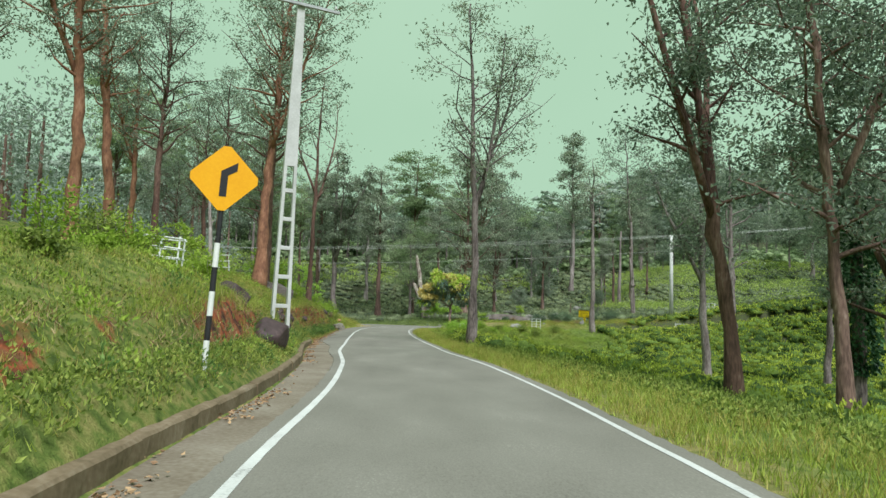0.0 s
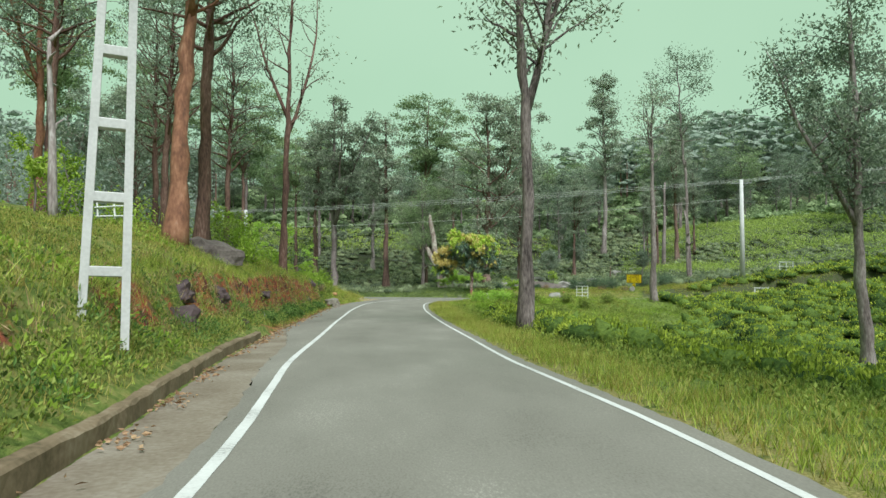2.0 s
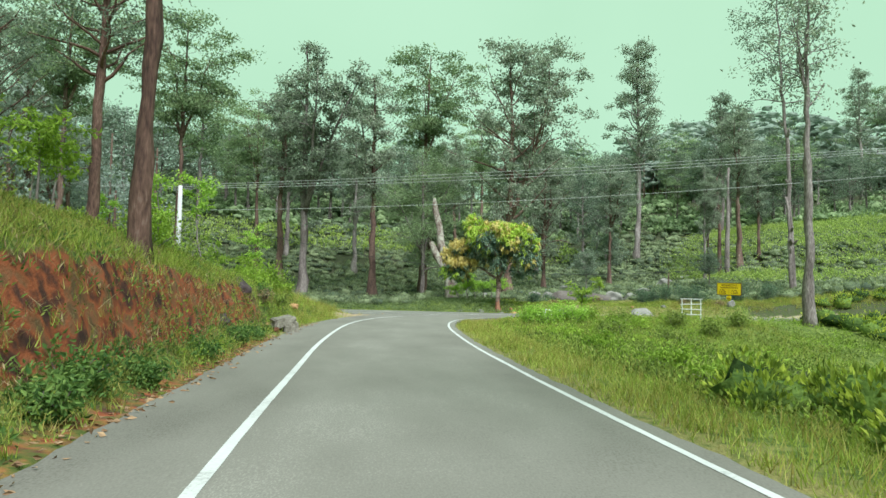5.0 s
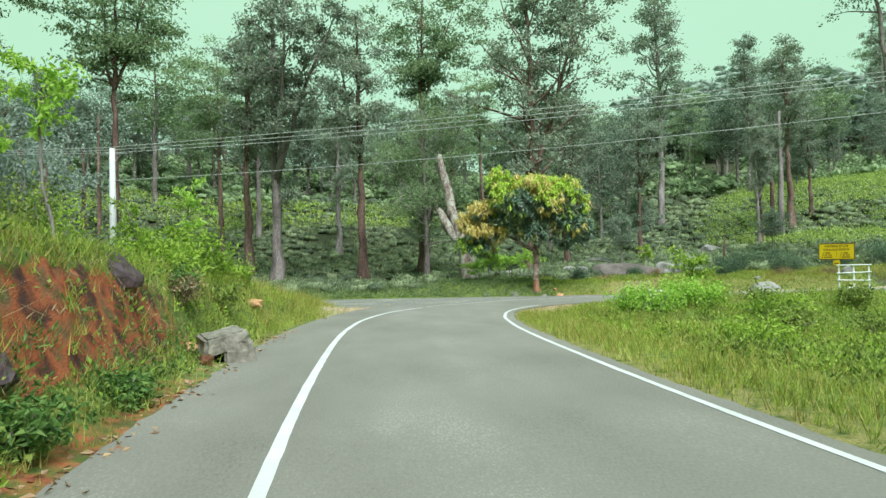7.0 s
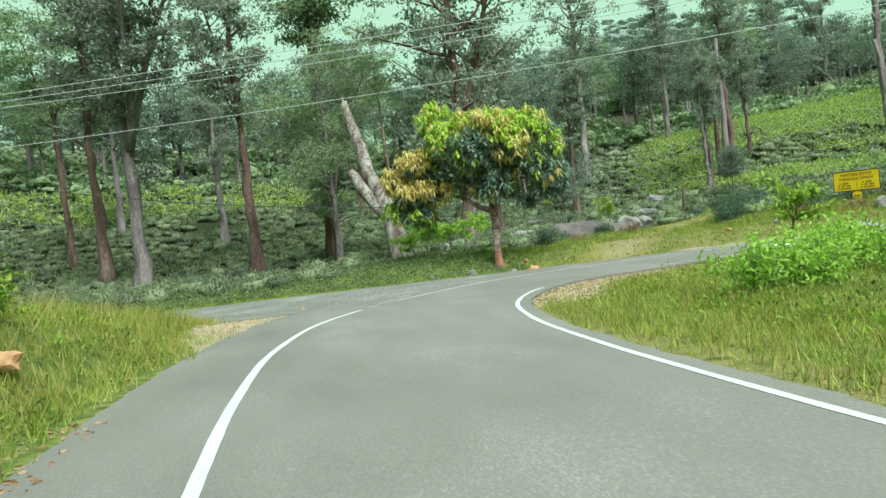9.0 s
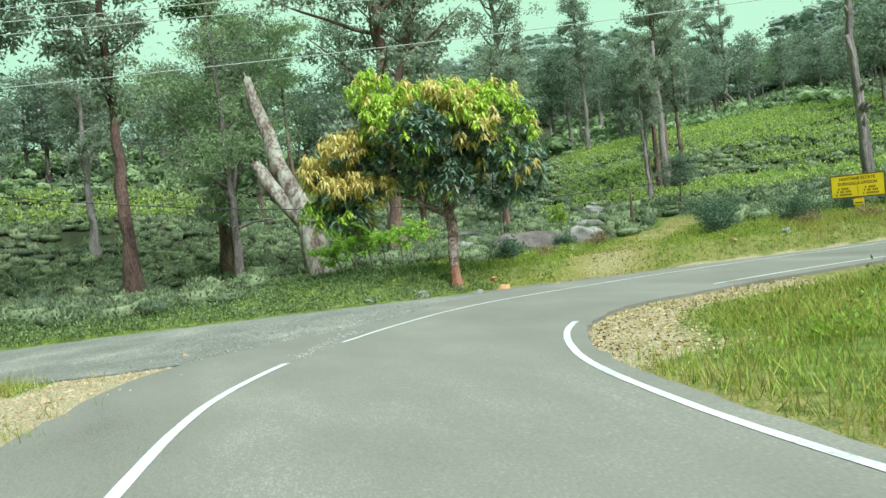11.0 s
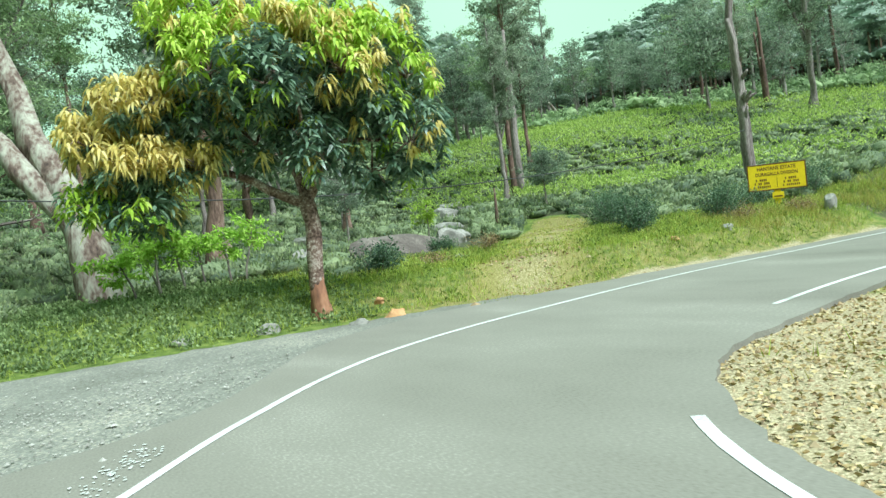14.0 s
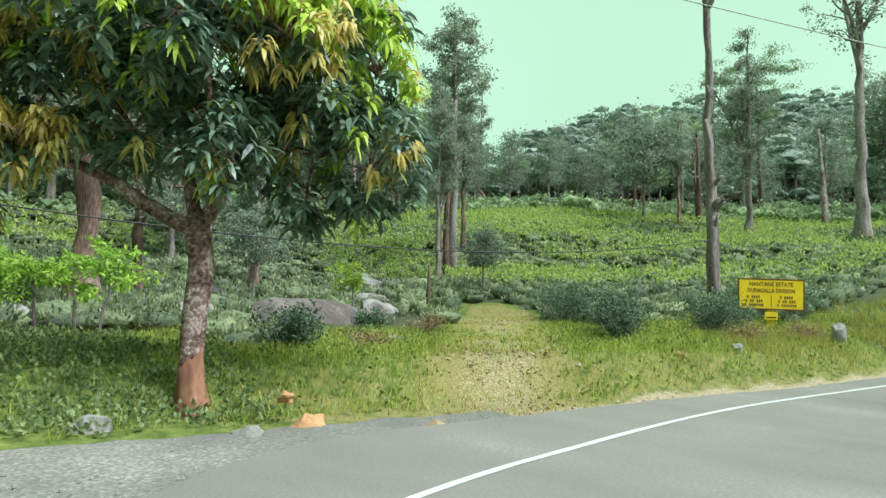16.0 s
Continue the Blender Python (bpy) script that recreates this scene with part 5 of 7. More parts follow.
for q in range(60):
    x, y = rng.uniform(-60, 130), rng.uniform(112, 185)
    if -14 < x < 24 and y < 165:
        continue
    if abs(math.degrees(math.atan2(x - 3, y - 71)) - 58) < 20 and math.hypot(x, y - 71) < 95:
        continue
    another(kinds[rng.integers(0, 3)], x, y, rng.uniform(0.38, 0.66), rng.uniform(0, 360))


for q in range(64):
    r, way = 75 + 34 * rng.uniform() ** 1.5, radians(rng.uniform(16, 94))
    another(kinds[rng.integers(0, 3)], 3 + r * math.sin(way), 71 + r * math.cos(way), rng.uniform(0.42, 0.72), rng.uniform(0, 360), 1.2)
for q in range(44):
    x, y = -50 + 84 * (q + rng.uniform(0, 1)) / 44, rng.uniform(134, 147)
    another(kinds[rng.integers(0, 3)], x, y, rng.uniform(0.46, 0.68), rng.uniform(0, 360), 1.25)


def far_forest():
    """Woods on the distant slopes, one soft crown after another."""
    rng = np.random.default_rng(5)
    spots = []
    while len(spots) < 1500:
        a, r = rng.uniform(22, 84), rng.uniform(118, 290)
        x, y = 5 + r * math.sin(radians(a)), 55 + r * math.cos(radians(a))
        if x > 108 or y > 158:
            spots.append((x, y))
    while len(spots) < 1900:
        a, r = rng.uniform(-60, 105), 115 + 300 * rng.uniform() ** 1.7
        x, y = 5 + r * math.sin(radians(a)), 55 + r * math.cos(radians(a))
        if y > 166 or x > 122 or x < -50:
            spots.append((x, y))
    spots = np.array(spots)
    base = ground_z(spots[:, 0], spots[:, 1])
    crowns, trunks, brush = Shape(), Shape(), Shape()
    core = np.array([(0, 0, 1)] + [(math.cos(q * 1.257) * 0.9, math.sin(q * 1.257) * 0.9, 0.35) for q in range(5)] + [(math.cos(q * 1.257 + 0.63), math.sin(q * 1.257 + 0.63), -0.4) for q in range(5)])
    sides = np.array([(0, 1 + q, 1 + (q + 1) % 5) for q in range(5)] + [(1 + q, 6 + q, 1 + (q + 1) % 5) for q in range(5)] + [(6 + q, 6 + (q + 1) % 5, 1 + (q + 1) % 5) for q in range(5)])
    for (x, y), z in zip(spots, base):
        h, w = rng.uniform(7, 13.5), rng.uniform(2.6, 4.8)
        n = 9
        c = np.column_stack([x + rng.normal(scale=w * 0.5, size=n), y + rng.normal(scale=w * 0.5, size=n), z + h * rng.uniform(0.25, 1.0, n)])
        p = np.repeat(c, 11, 0) + rng.normal(size=(n * 11, 3)) * (w * 0.36, w * 0.36, w * 0.15)
        leaves(p, 0.75, 0.42, rng, 0.1, shape=crowns)
        knob = core[None] * rng.uniform(0.7, 1.2, (n, len(core), 1)) * (w * 0.42, w * 0.42, w * 0.20) + c[:, None]
        crowns.add(knob.reshape(-1, 3), (sides[None] + len(core) * np.arange(n)[:, None, None]).reshape(-1, 3))
        tube([(x, y, z - 0.5), (x, y, z + h * 0.8)], [0.28, 0.1], 4, False, trunks)
    # shrubs and young growth under the belt of trees
    for _ in range(900):
        r, a = 73 + 45 * rng.uniform() ** 1.3, radians(rng.uniform(14, 96))
        x, y = (3 + r * math.sin(a), 71 + r * math.cos(a)) if rng.uniform() < 0.72 else (rng.uniform(-52, 32), rng.uniform(132, 158))
        w = rng.uniform(0.9, 2.0)
        c = np.column_stack([x + rng.normal(scale=w * 0.5, size=4), y + rng.normal(scale=w * 0.5, size=4), gz(x, y) + w * rng.uniform(0.15, 0.9, 4)])
        leaves(np.repeat(c, 22, 0) + rng.normal(size=(88, 3)) * (w * 0.45, w * 0.45, w * 0.28), 0.5, 0.24, rng, 0.1, shape=brush)
        knob = core[None] * rng.uniform(0.7, 1.2, (4, len(core), 1)) * (w * 0.45, w * 0.45, w * 0.3) + c[:, None]
        brush.add(knob.reshape(-1, 3), (sides[None] + len(core) * np.arange(4)[:, None, None]).reshape(-1, 3))
    for _ in range(110):
        x, y = rng.uniform(-60, -25), rng.uniform(15, 120)
        z = gz(x, y)
        h, w = rng.uniform(9, 16), rng.uniform(2.0, 3.4)
        c = np.column_stack([x + rng.normal(scale=w * 0.5, size=12), y + rng.normal(scale=w * 0.5, size=12), z + h * rng.uniform(0.3, 1.0, 12)])
        p = np.repeat(c, 38, 0) + rng.normal(size=(456, 3)) * (w * 0.3, w * 0.3, w * 0.2)
        leaves(p, 0.45, 0.24, rng, 0.1, shape=crowns)
        tube([(x, y, z - 0.5), (x, y, z + h * 0.8)], [0.24, 0.1], 5, False, trunks)
    t = thing("far_forest", "distant wooded hillsides with haze mixed into the leaf colour", "forest", kind="stuff")
    part("crowns", crowns, HAZE_LEAF, t)
    part("undergrowth", brush, FEATHER_LEAF, t)
    part("trunks", trunks, BARK_RED, t)


far_forest()


# ---- the mango tree ----
def lances(places, ways, length, width, rng, droop, shape=None):
    """Long narrow leaves that arch over and hang: three folds and a point."""
    shape = shape or Shape()
    p, n = np.asarray(places, float), len(places)
    way = ways / np.linalg.norm(ways, axis=1)[:, None]
    side = np.cross(way, rng.normal(scale=0.35, size=(n, 3)) + (0, 0, 1.0))
    side /= np.linalg.norm(side, axis=1)[:, None] + 1e-9
    ln = length * rng.uniform(0.7, 1.25, (n, 1))
    wd = width * rng.uniform(0.75, 1.2, (n, 1)) / 2
    fall = droop * rng.uniform(0.6, 1.4, (n, 1))
    rows = []
    for u, w in ((0.0, 0.25), (0.3, 1.0), (0.68, 0.8)):
        c = p + way * ln * u * (1 - 0.25 * fall * u) - np.array([0, 0, 1.0]) * ln * fall * u * u
        rows += [c + side * wd * w, c - side * wd * w]
    rows.append(p + way * ln * (1 - 0.25 * fall) - np.array([0, 0, 1.0]) * ln * fall)
    off = 7 * np.arange(n)[:, None, None]
    shape.add(np.stack(rows, 1).reshape(-1, 3), (np.array([(0, 1, 3, 2), (2, 3, 5, 4)])[None] + off).reshape(-1, 4))
    shape.f.append((np.array([(4, 5, 6)])[None] + off).reshape(-1, 3) + shape.n - 7 * n)
    return shape


def mango(x, y):
    rng = np.random.default_rng(9)
    z = gz(x, y)
    # x runs across the camera's view, y away; clumps shaped to fit that view
    t = thing("mango_tree", "mango tree with dark leaves and golden young growth", "tree", at=pose(x, y, z, 0, 0, -26.7))
    bare = tube([(0.02, 0, -0.25), (0.0, 0, 0.0), (0.0, 0, 0.16), (-0.01, 0, 0.32), (-0.01, 0, 0.52)], [0.29, 0.225, 0.195, 0.172, 0.145], 16)
    bare.v[0] += rng.normal(scale=0.012, size=bare.v[0].shape)
    bare.v[0][-16:, 2] += rng.uniform(-0.08, 0.22, 16)
    part("trunk_foot", bare, BARK_BARE, t, "stripped orange trunk foot", True)
    wood = tube([(0.0, 0, 0.22), (-0.01, 0, 0.5), (-0.01, 0, 0.8), (0.0, 0, 1.1), (0.02, 0.01, 1.4), (0.03, 0.02, 1.7), (0.0, 0.03, 2.0), (-0.02, 0.05, 2.3)], [0.160, 0.148, 0.140, 0.134, 0.138, 0.132, 0.155, 0.13], 14)
    wood.v[0] += rng.normal(scale=0.014, size=wood.v[0].shape)
    crook = (0.0, 0.04, 2.12)
    forks = [[crook, (-0.5, 0.1, 2.35), (-1.15, 0.25, 2.75), (-1.9, 0.4, 2.95), (-2.7, 0.5, 3.3)],
             [crook, (0.22, 0.05, 2.6), (0.5, 0.1, 3.2), (0.62, 0.1, 4.0), (0.8, 0.05, 4.9)],
             [(0.45, 0.1, 3.05), (0.9, 0.1, 3.25), (1.45, 0.15, 3.2), (1.9, 0.1, 3.35)],
             [crook, (-0.15, 0.2, 2.7), (-0.5, 0.3, 3.5), (-0.95, 0.3, 4.4), (-1.6, 0.3, 5.4)],
             [(0.55, 0.1, 3.6), (1.0, 0.05, 4.2), (1.6, 0.1, 4.8)],
             [(-0.2, 0.2, 2.9), (0.0, 0.7, 3.5), (0.1, 1.1, 4.2)],
             [(0.3, 0.06, 2.8), (0.1, -0.5, 3.3), (0.0, -0.9, 3.9)]]
    for q, ends in enumerate(forks):
        p = glide([(a + 0.02 * math.sin(5 * c), b, c) for a, b, c in ends], 0.22)
        tube(p + rng.normal(scale=0.012, size=p.shape), np.linspace((0.105, 0.105, 0.06, 0.09, 0.055, 0.06, 0.05)[q], 0.022, len(p)), 9, False, wood)
    clumps = [  # across, away, up; half sizes; whorls; colour of the outer growth
        (-1.9, 0.3, 5.75, 0.7, 0.75, 0.75, 95, "lime"), (-1.45, -0.1, 4.85, 0.75, 0.8, 0.85, 110, "lime"), (-0.5, 0.2, 5.45, 0.9, 0.95, 0.62, 120, "mixed"), (0.5, 0.0, 5.35, 0.85, 0.9, 0.6, 115, "mixed"),
        (1.5, 0.1, 5.15, 0.85, 0.9, 0.65, 110, "lime"), (2.15, 0.0, 4.5, 0.6, 0.8, 0.65, 80, "fresh"), (2.1, 0.1, 3.35, 0.7, 0.85, 1.05, 135, "dark"), (1.35, 0.2, 3.9, 0.8, 0.9, 0.75, 100, "dark"), (1.3, 0.3, 2.75, 0.6, 0.7, 0.55, 60, "dark"),
        (0.1, 0.4, 4.3, 1.2, 1.1, 0.75, 150, "dark"), (-0.8, 0.4, 3.6, 0.9, 1.0, 0.8, 120, "dark"), (0.2, -0.5, 3.1, 0.6, 0.6, 0.55, 45, "dark"), (-0.5, -0.9, 4.4, 0.9, 0.6, 0.7, 80, "dark"), (0.9, -0.8, 4.5, 0.7, 0.5, 0.6, 60, "mixed"),
        (-2.7, 0.4, 4.35, 0.85, 0.85, 0.6, 105, "gold"), (-3.75, 0.6, 3.75, 0.55, 0.75, 0.6, 70, "gold"), (-2.9, 0.4, 3.2, 1.0, 0.9, 0.55, 115, "gold"), (-1.9, 0.1, 3.1, 0.5, 0.6, 0.4, 40, "gold"), (-3.8, 0.6, 2.55, 0.65, 0.75, 0.45, 65, "fresh"), (-3.0, 0.5, 2.35, 0.95, 0.85, 0.4, 85, "dark"), (-1.7, 0.4, 3.9, 0.7, 0.8, 0.6, 70, "dark")]
    sets = {"dark": [], "lime": [], "gold": []}
    for q, (cx, cy, cz, rx, ry, rz, n, cap) in enumerate(clumps):
        c, r = np.array((cx, cy, cz)), np.array((rx, ry, rz))
        for w in range(7):
            g = rng.normal(size=3) * (1, 1, 0.8)
            end = c + g / np.linalg.norm(g) * r * 0.85
            mid = (c + end) / 2 + rng.normal(scale=0.06, size=3)
            tube(np.array([c - (0, 0, 0.3 * rz), mid, end]), [0.022, 0.015, 0.007], 5, False, wood)
        g = rng.normal(size=(n, 3))
        g /= np.linalg.norm(g, axis=1)[:, None]
        p = c + g * r * (rng.uniform(0.3, 1.08, (n, 1)) ** 0.55)
        gap = rubble(p[:, 0] + 0.7 * p[:, 1], p[:, 2] - 0.4 * p[:, 1], 0.55, 5) > (-0.42 if cap in ("lime", "gold") else -0.30)
        for k in np.nonzero(gap)[0]:
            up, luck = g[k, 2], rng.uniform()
            # Young growth colours the tops; dark undersides carry shade in their leaf colour.
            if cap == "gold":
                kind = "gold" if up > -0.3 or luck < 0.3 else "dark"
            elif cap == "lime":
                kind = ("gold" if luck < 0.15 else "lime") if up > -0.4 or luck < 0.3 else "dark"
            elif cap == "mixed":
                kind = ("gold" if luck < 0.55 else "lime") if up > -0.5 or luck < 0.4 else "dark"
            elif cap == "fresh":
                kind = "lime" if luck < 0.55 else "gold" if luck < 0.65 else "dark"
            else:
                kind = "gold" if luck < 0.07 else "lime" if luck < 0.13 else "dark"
            sets[kind].append(p[k])
    part("trunk", wood, BARK_MANGO, t, smooth=True)
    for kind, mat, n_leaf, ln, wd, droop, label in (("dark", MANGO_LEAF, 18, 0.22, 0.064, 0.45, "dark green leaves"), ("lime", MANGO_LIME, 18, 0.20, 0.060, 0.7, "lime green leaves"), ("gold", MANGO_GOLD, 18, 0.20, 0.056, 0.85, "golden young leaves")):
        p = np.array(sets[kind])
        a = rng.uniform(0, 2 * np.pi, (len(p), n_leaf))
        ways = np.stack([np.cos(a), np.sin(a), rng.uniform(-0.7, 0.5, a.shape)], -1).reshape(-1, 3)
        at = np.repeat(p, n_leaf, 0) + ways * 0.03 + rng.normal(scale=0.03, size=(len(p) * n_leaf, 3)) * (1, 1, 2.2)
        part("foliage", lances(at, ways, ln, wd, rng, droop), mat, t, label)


mango(7.05, 78.75)


# ---- the dead pale tree beside it ----
def dead_tree(x, y):
    t = thing("dead_tree", "bleached dead tree trunk with two broken tops", "tree", at=pose(x, y, gz(x, y)))
    rng = np.random.default_rng(3)
    main = np.array([(0.12, 0, -0.3), (0.05, 0, 0.1), (0.0, 0.1, 0.9), (-0.08, 0.45, 1.8), (-0.28, 1.0, 2.9), (-0.62, 1.9, 4.2), (-0.72, 2.8, 5.6), (-0.95, 3.6, 7.0), (-1.05, 4.0, 8.0)])
    wood = tube(main, [0.66, 0.54, 0.47, 0.44, 0.37, 0.31, 0.25, 0.22, 0.15], 13)
    tube(np.array([(-0.12, 0.5, 1.8), (-0.55, 0.95, 2.6), (-1.0, 1.5, 3.4), (-1.25, 1.9, 4.1), (-1.45, 2.1, 4.4)]), [0.27, 0.29, 0.28, 0.25, 0.20], 12, True, wood)
    for q in wood.v:
        q += rng.normal(scale=0.035, size=q.shape)
    part("trunk", wood, BARK_PALE, t, smooth=True)
    for base, way, ln in (((-1.08, 3.95, 7.9), (-0.2, 0.1, 1), 0.5), ((-1.0, 4.0, 7.9), (0.2, 0.3, 1), 0.3), ((-1.43, 2.1, 4.35), (-0.5, 0.1, 1), 0.35)):
        part("splinter", tube(bend(base, way, ln, rng, 3, 0, 0.1), [0.07, 0.05, 0.03, 0.006], 5), BARK_PALE, t)


dead_tree(4.55, 84.5)


# ---- ivy-clad trunk, bare snags ----
def ivy_trunk(x, y, tall):
    rng = np.random.default_rng(21)
    t = thing("ivy_tree", "tree trunk thickly clad in dark ivy", "tree", at=pose(x, y, gz(x, y) - 0.1))
    part("trunk", tube([(0, 0, 0), (0.1, 0, tall * 0.5), (0.05, 0.1, tall)], [0.24, 0.2, 0.14], 9), BARK_GREY, t)
    n = 3400
    z = rng.uniform(0.2, 1, n) ** 0.8 * tall
    a = rng.uniform(0, 2 * np.pi, n)
    r = (0.42 + 0.14 * np.sin(z * 2.1 + 2 * np.cos(a))) * rng.uniform(0.6, 1.1, n)
    part("ivy", leaves(np.column_stack([r * np.cos(a) + 0.08, r * np.sin(a), z]), 0.16, 0.13, rng, 0.8, np.column_stack([np.cos(a), np.sin(a), 0 * a])), IVY_LEAF, t)


ivy_trunk(14.6, 20.6, 8.2)


def snag(x, y, tall, radius, seed, lean, label, bark=None, arms=3):
    rng = np.random.default_rng(seed)
    t = thing("dead_tree", label, "tree", at=pose(x, y, gz(x, y) - 0.1))
    u = np.linspace(0, 1, 9)[:, None]
    p = np.hstack([lean[0] * u**1.4, lean[1] * u**1.4, tall * u]) + np.cumsum(rng.normal(scale=0.012 * tall / 3, size=(9, 3)), 0) * (1, 1, 0)
    wood = tube(p, radius * (1.15 - 0.75 * u[:, 0]), 9)
    for k in range(arms):
        at = p[rng.integers(4, 9)]
        a = rng.uniform(0, 6.28)
        tube(bend(at, (math.cos(a), math.sin(a), 0.9), tall * rng.uniform(0.06, 0.16), rng, 4, 0.2, 0.2), np.linspace(0.06, 0.012, 5), 5, False, wood)
    part("trunk", wood, bark or BARK_GREY, t, smooth=True)


snag(71.0, 88.5, 9.6, 0.28, 63, (0, 0.4), "pale dead snag on the tea slope", BARK_PALE)
snag(97.0, 150.0, 7.0, 0.3, 64, (-7.5, 2.0), "bleached leaning dead tree on the hill", BARK_PALE, 5)
snag(-7.3, 29.0, 4.2, 0.10, 65, (-0.3, 0.2), "thin bare sapling trunk on the bank", None, 4)
snag(33.8, 99.5, 11.5, 0.26, 66, (0.3, 0.2), "bare grey trunk in a close group", BARK_GREY, 4)
snag(32.9, 99.0, 10.5, 0.2, 67, (-0.3, 0.2), "bare brown trunk in a close group", BARK_RED, 4)
snag(24.6, 92.3, 1.9, 0.10, 68, (0.1, 0.1), "short brown stump among tea", BARK_RED, 0)
tree(59.5, 83.3, 116, 25.0, 0.46, BARK_GREY, DARK_LEAF, "tall tree forking high into a thin clumped crown", 0, first=0.55, spread=0.17, limbs=30, clumps=3, per=40, fork=3, clump=0.5, leaf=0.28, leaf_w=0.14, thin=0.42, rise=0.5)
snag(66.0, 98.0, 8.5, 0.26, 69, (0.3, 0.2), "stripped reddish dead trunk on the tea slope", BARK_RED, 3)
snag(67.2, 98.6, 7.2, 0.20, 70, (-0.3, 0.2), "stripped reddish dead trunk beside another", BARK_RED, 2)

# ---- shrubs ----
for q, (x, y, w, h) in enumerate(((9.9, 80.9, 0.75, 0.75), (14.4, 84.2, 0.5, 0.5), (11.6, 83.4, 0.6, 0.55), (19.8, 81.6, 0.9, 1.2), (21.6, 83.4, 0.9, 1.2), (16.8, 78.6, 0.9, 0.95), (17.7, 79.2, 0.9, 1), (19.4, 77.6, 0.95, 1.05), (20.4, 77.9, 0.8, 1), (23.6, 78.6, 1, 1.2), (25, 77.4, 1, 1.1), (23.8, 84.9, 0.9, 1.1), (26.2, 79, 1.1, 1.2))):
    bush(x, y, 221 + q, (w, h * 0.9), DARK_TEA, "dark glossy tea bush at the edge of the estate", 2000, 0.075, 0.038, group="tea bushes by the track", stems=9)
for x, y, w, h, q in ((15.0, 82.7, 0.55, 0.45, 1), (11.2, 80.5, 0.45, 0.3, 2), (18.9, 76.6, 0.6, 0.35, 3), (21.0, 76.0, 0.6, 0.35, 4)):
    bush(x, y, 240 + q, (w, h), SCRUB, "dead brown brush pile at the estate edge", 900, 0.07, 0.022, category="brush", group="dead brush", stems=9)
bush(-4.85, 57.5, 245, (0.55, 0.5), SCRUB, "dead dark-brown brush pile at the end of the bank", 1300, 0.07, 0.018, category="brush", group="dead brush", stems=16)
for q, (x, y, w, h) in enumerate(((5.7, 63.6, 0.9, 1.1), (7.2, 63.7, 1, 1.15), (6.4, 63.2, 1, 1), (7.9, 63.6, 0.9, 1))):
    bush(x, y, 251 + q, (w * 0.85, h * 0.75), BRIGHT_LEAF, "bright lime leafy weed thicket in the verge", 900, 0.11, 0.055, group="verge thickets", stems=8)
for q, (x, y, w, h) in enumerate(((9.4, 62.9, 0.9, 0.9), (8.6, 64.4, 0.9, 0.9), (4.9, 44.3, 0.9, 0.9), (5.6, 41.6, 0.9, 1), (6.2, 37, 0.9, 0.8), (5.3, 47.6, 0.9, 0.8), (8.6, 66.2, 0.7, 0.45), (4.9, 51, 0.8, 0.75), (11, 63.8, 0.9, 0.5), (5.5, 57, 0.9, 0.7))):
    bush(x, y, 261 + q, (w * 0.85, h * 0.6), FRESH_LEAF, "fresh green leafy weed thicket in the verge", 900, 0.11, 0.055, group="verge thickets", stems=8)
for q, (x, y, w, h) in enumerate(((10.4, 64.6, 0.9, 0.8), (12.4, 63.4, 1, 1), (13.4, 62, 1, 0.9), (11.2, 60.8, 1, 0.9), (8.4, 60.4, 1, 0.9), (15.6, 63.8, 1, 0.9))):
    bush(x, y, 275 + q, (w * 0.85, h * 0.6), WEED_LEAF, "dull green leafy weed thicket in the verge", 900, 0.11, 0.055, group="verge thickets", stems=8)
for q, (x, y, w, h) in enumerate(((-5.25, 61.0, 0.62, 0.95), (-5.2, 62.6, 0.45, 0.5), (-5.6, 40.6, 0.9, 1), (-6.4, 42.2, 0.9, 1.1), (-8.6, 36.4, 1.1, 1.3), (-9.2, 33, 1.2, 1.4), (-6.8, 22.8, 1, 1.1), (-8.2, 19.8, 1.1, 1.2), (-7.4, 15.4, 1.1, 1.2), (-8, 12.6, 1.1, 1.2), (-6.2, 17.6, 0.8, 0.9), (-6.9, 20.6, 1, 1.2))):
    bush(x, y, 281 + q, (w, h), FRESH_LEAF, "leafy green bush on top of the bank", 800, 0.13, 0.06, group="bank bushes", stems=8)
for q, (x, y, w, h) in enumerate(((-5.6, 13.6, 0.45, 0.4), (-6.3, 10.4, 0.5, 0.4), (-6.6, 51.5, 1, 1), (-7.4, 54, 1.1, 1.1), (-8.5, 61, 1.2, 1.2), (-5.3, 20.7, 0.7, 0.8), (-8, 65, 1, 1.1), (-5.2, 58.9, 0.6, 0.5), (-5.9, 59.6, 0.6, 0.6), (-5, 63.8, 0.5, 0.5))):
    bush(x, y, 321 + q, (w, h), FRESH_LEAF, "leafy green bush on the bank slope", 800, 0.12, 0.055, group="bank bushes", stems=8)
for q, (x, y, w, h) in enumerate(((-4.15, 40.6, 0.5, 0.35), (-4.3, 41.8, 0.6, 0.45), (-4.1, 43.4, 0.5, 0.35), (-4.2, 47.2, 0.45, 0.3), (-4.3, 50.4, 0.5, 0.4), (-4.2, 52.6, 0.4, 0.3), (-4.15, 36.9, 0.5, 0.35), (-4.9, 57.6, 0.6, 0.5))):
    bush(x, y, 371 + q, (w, h), FERN, "dark green leafy weed clump below the red bank", 750, 0.10, 0.045, group="bank foot weeds", stems=8)
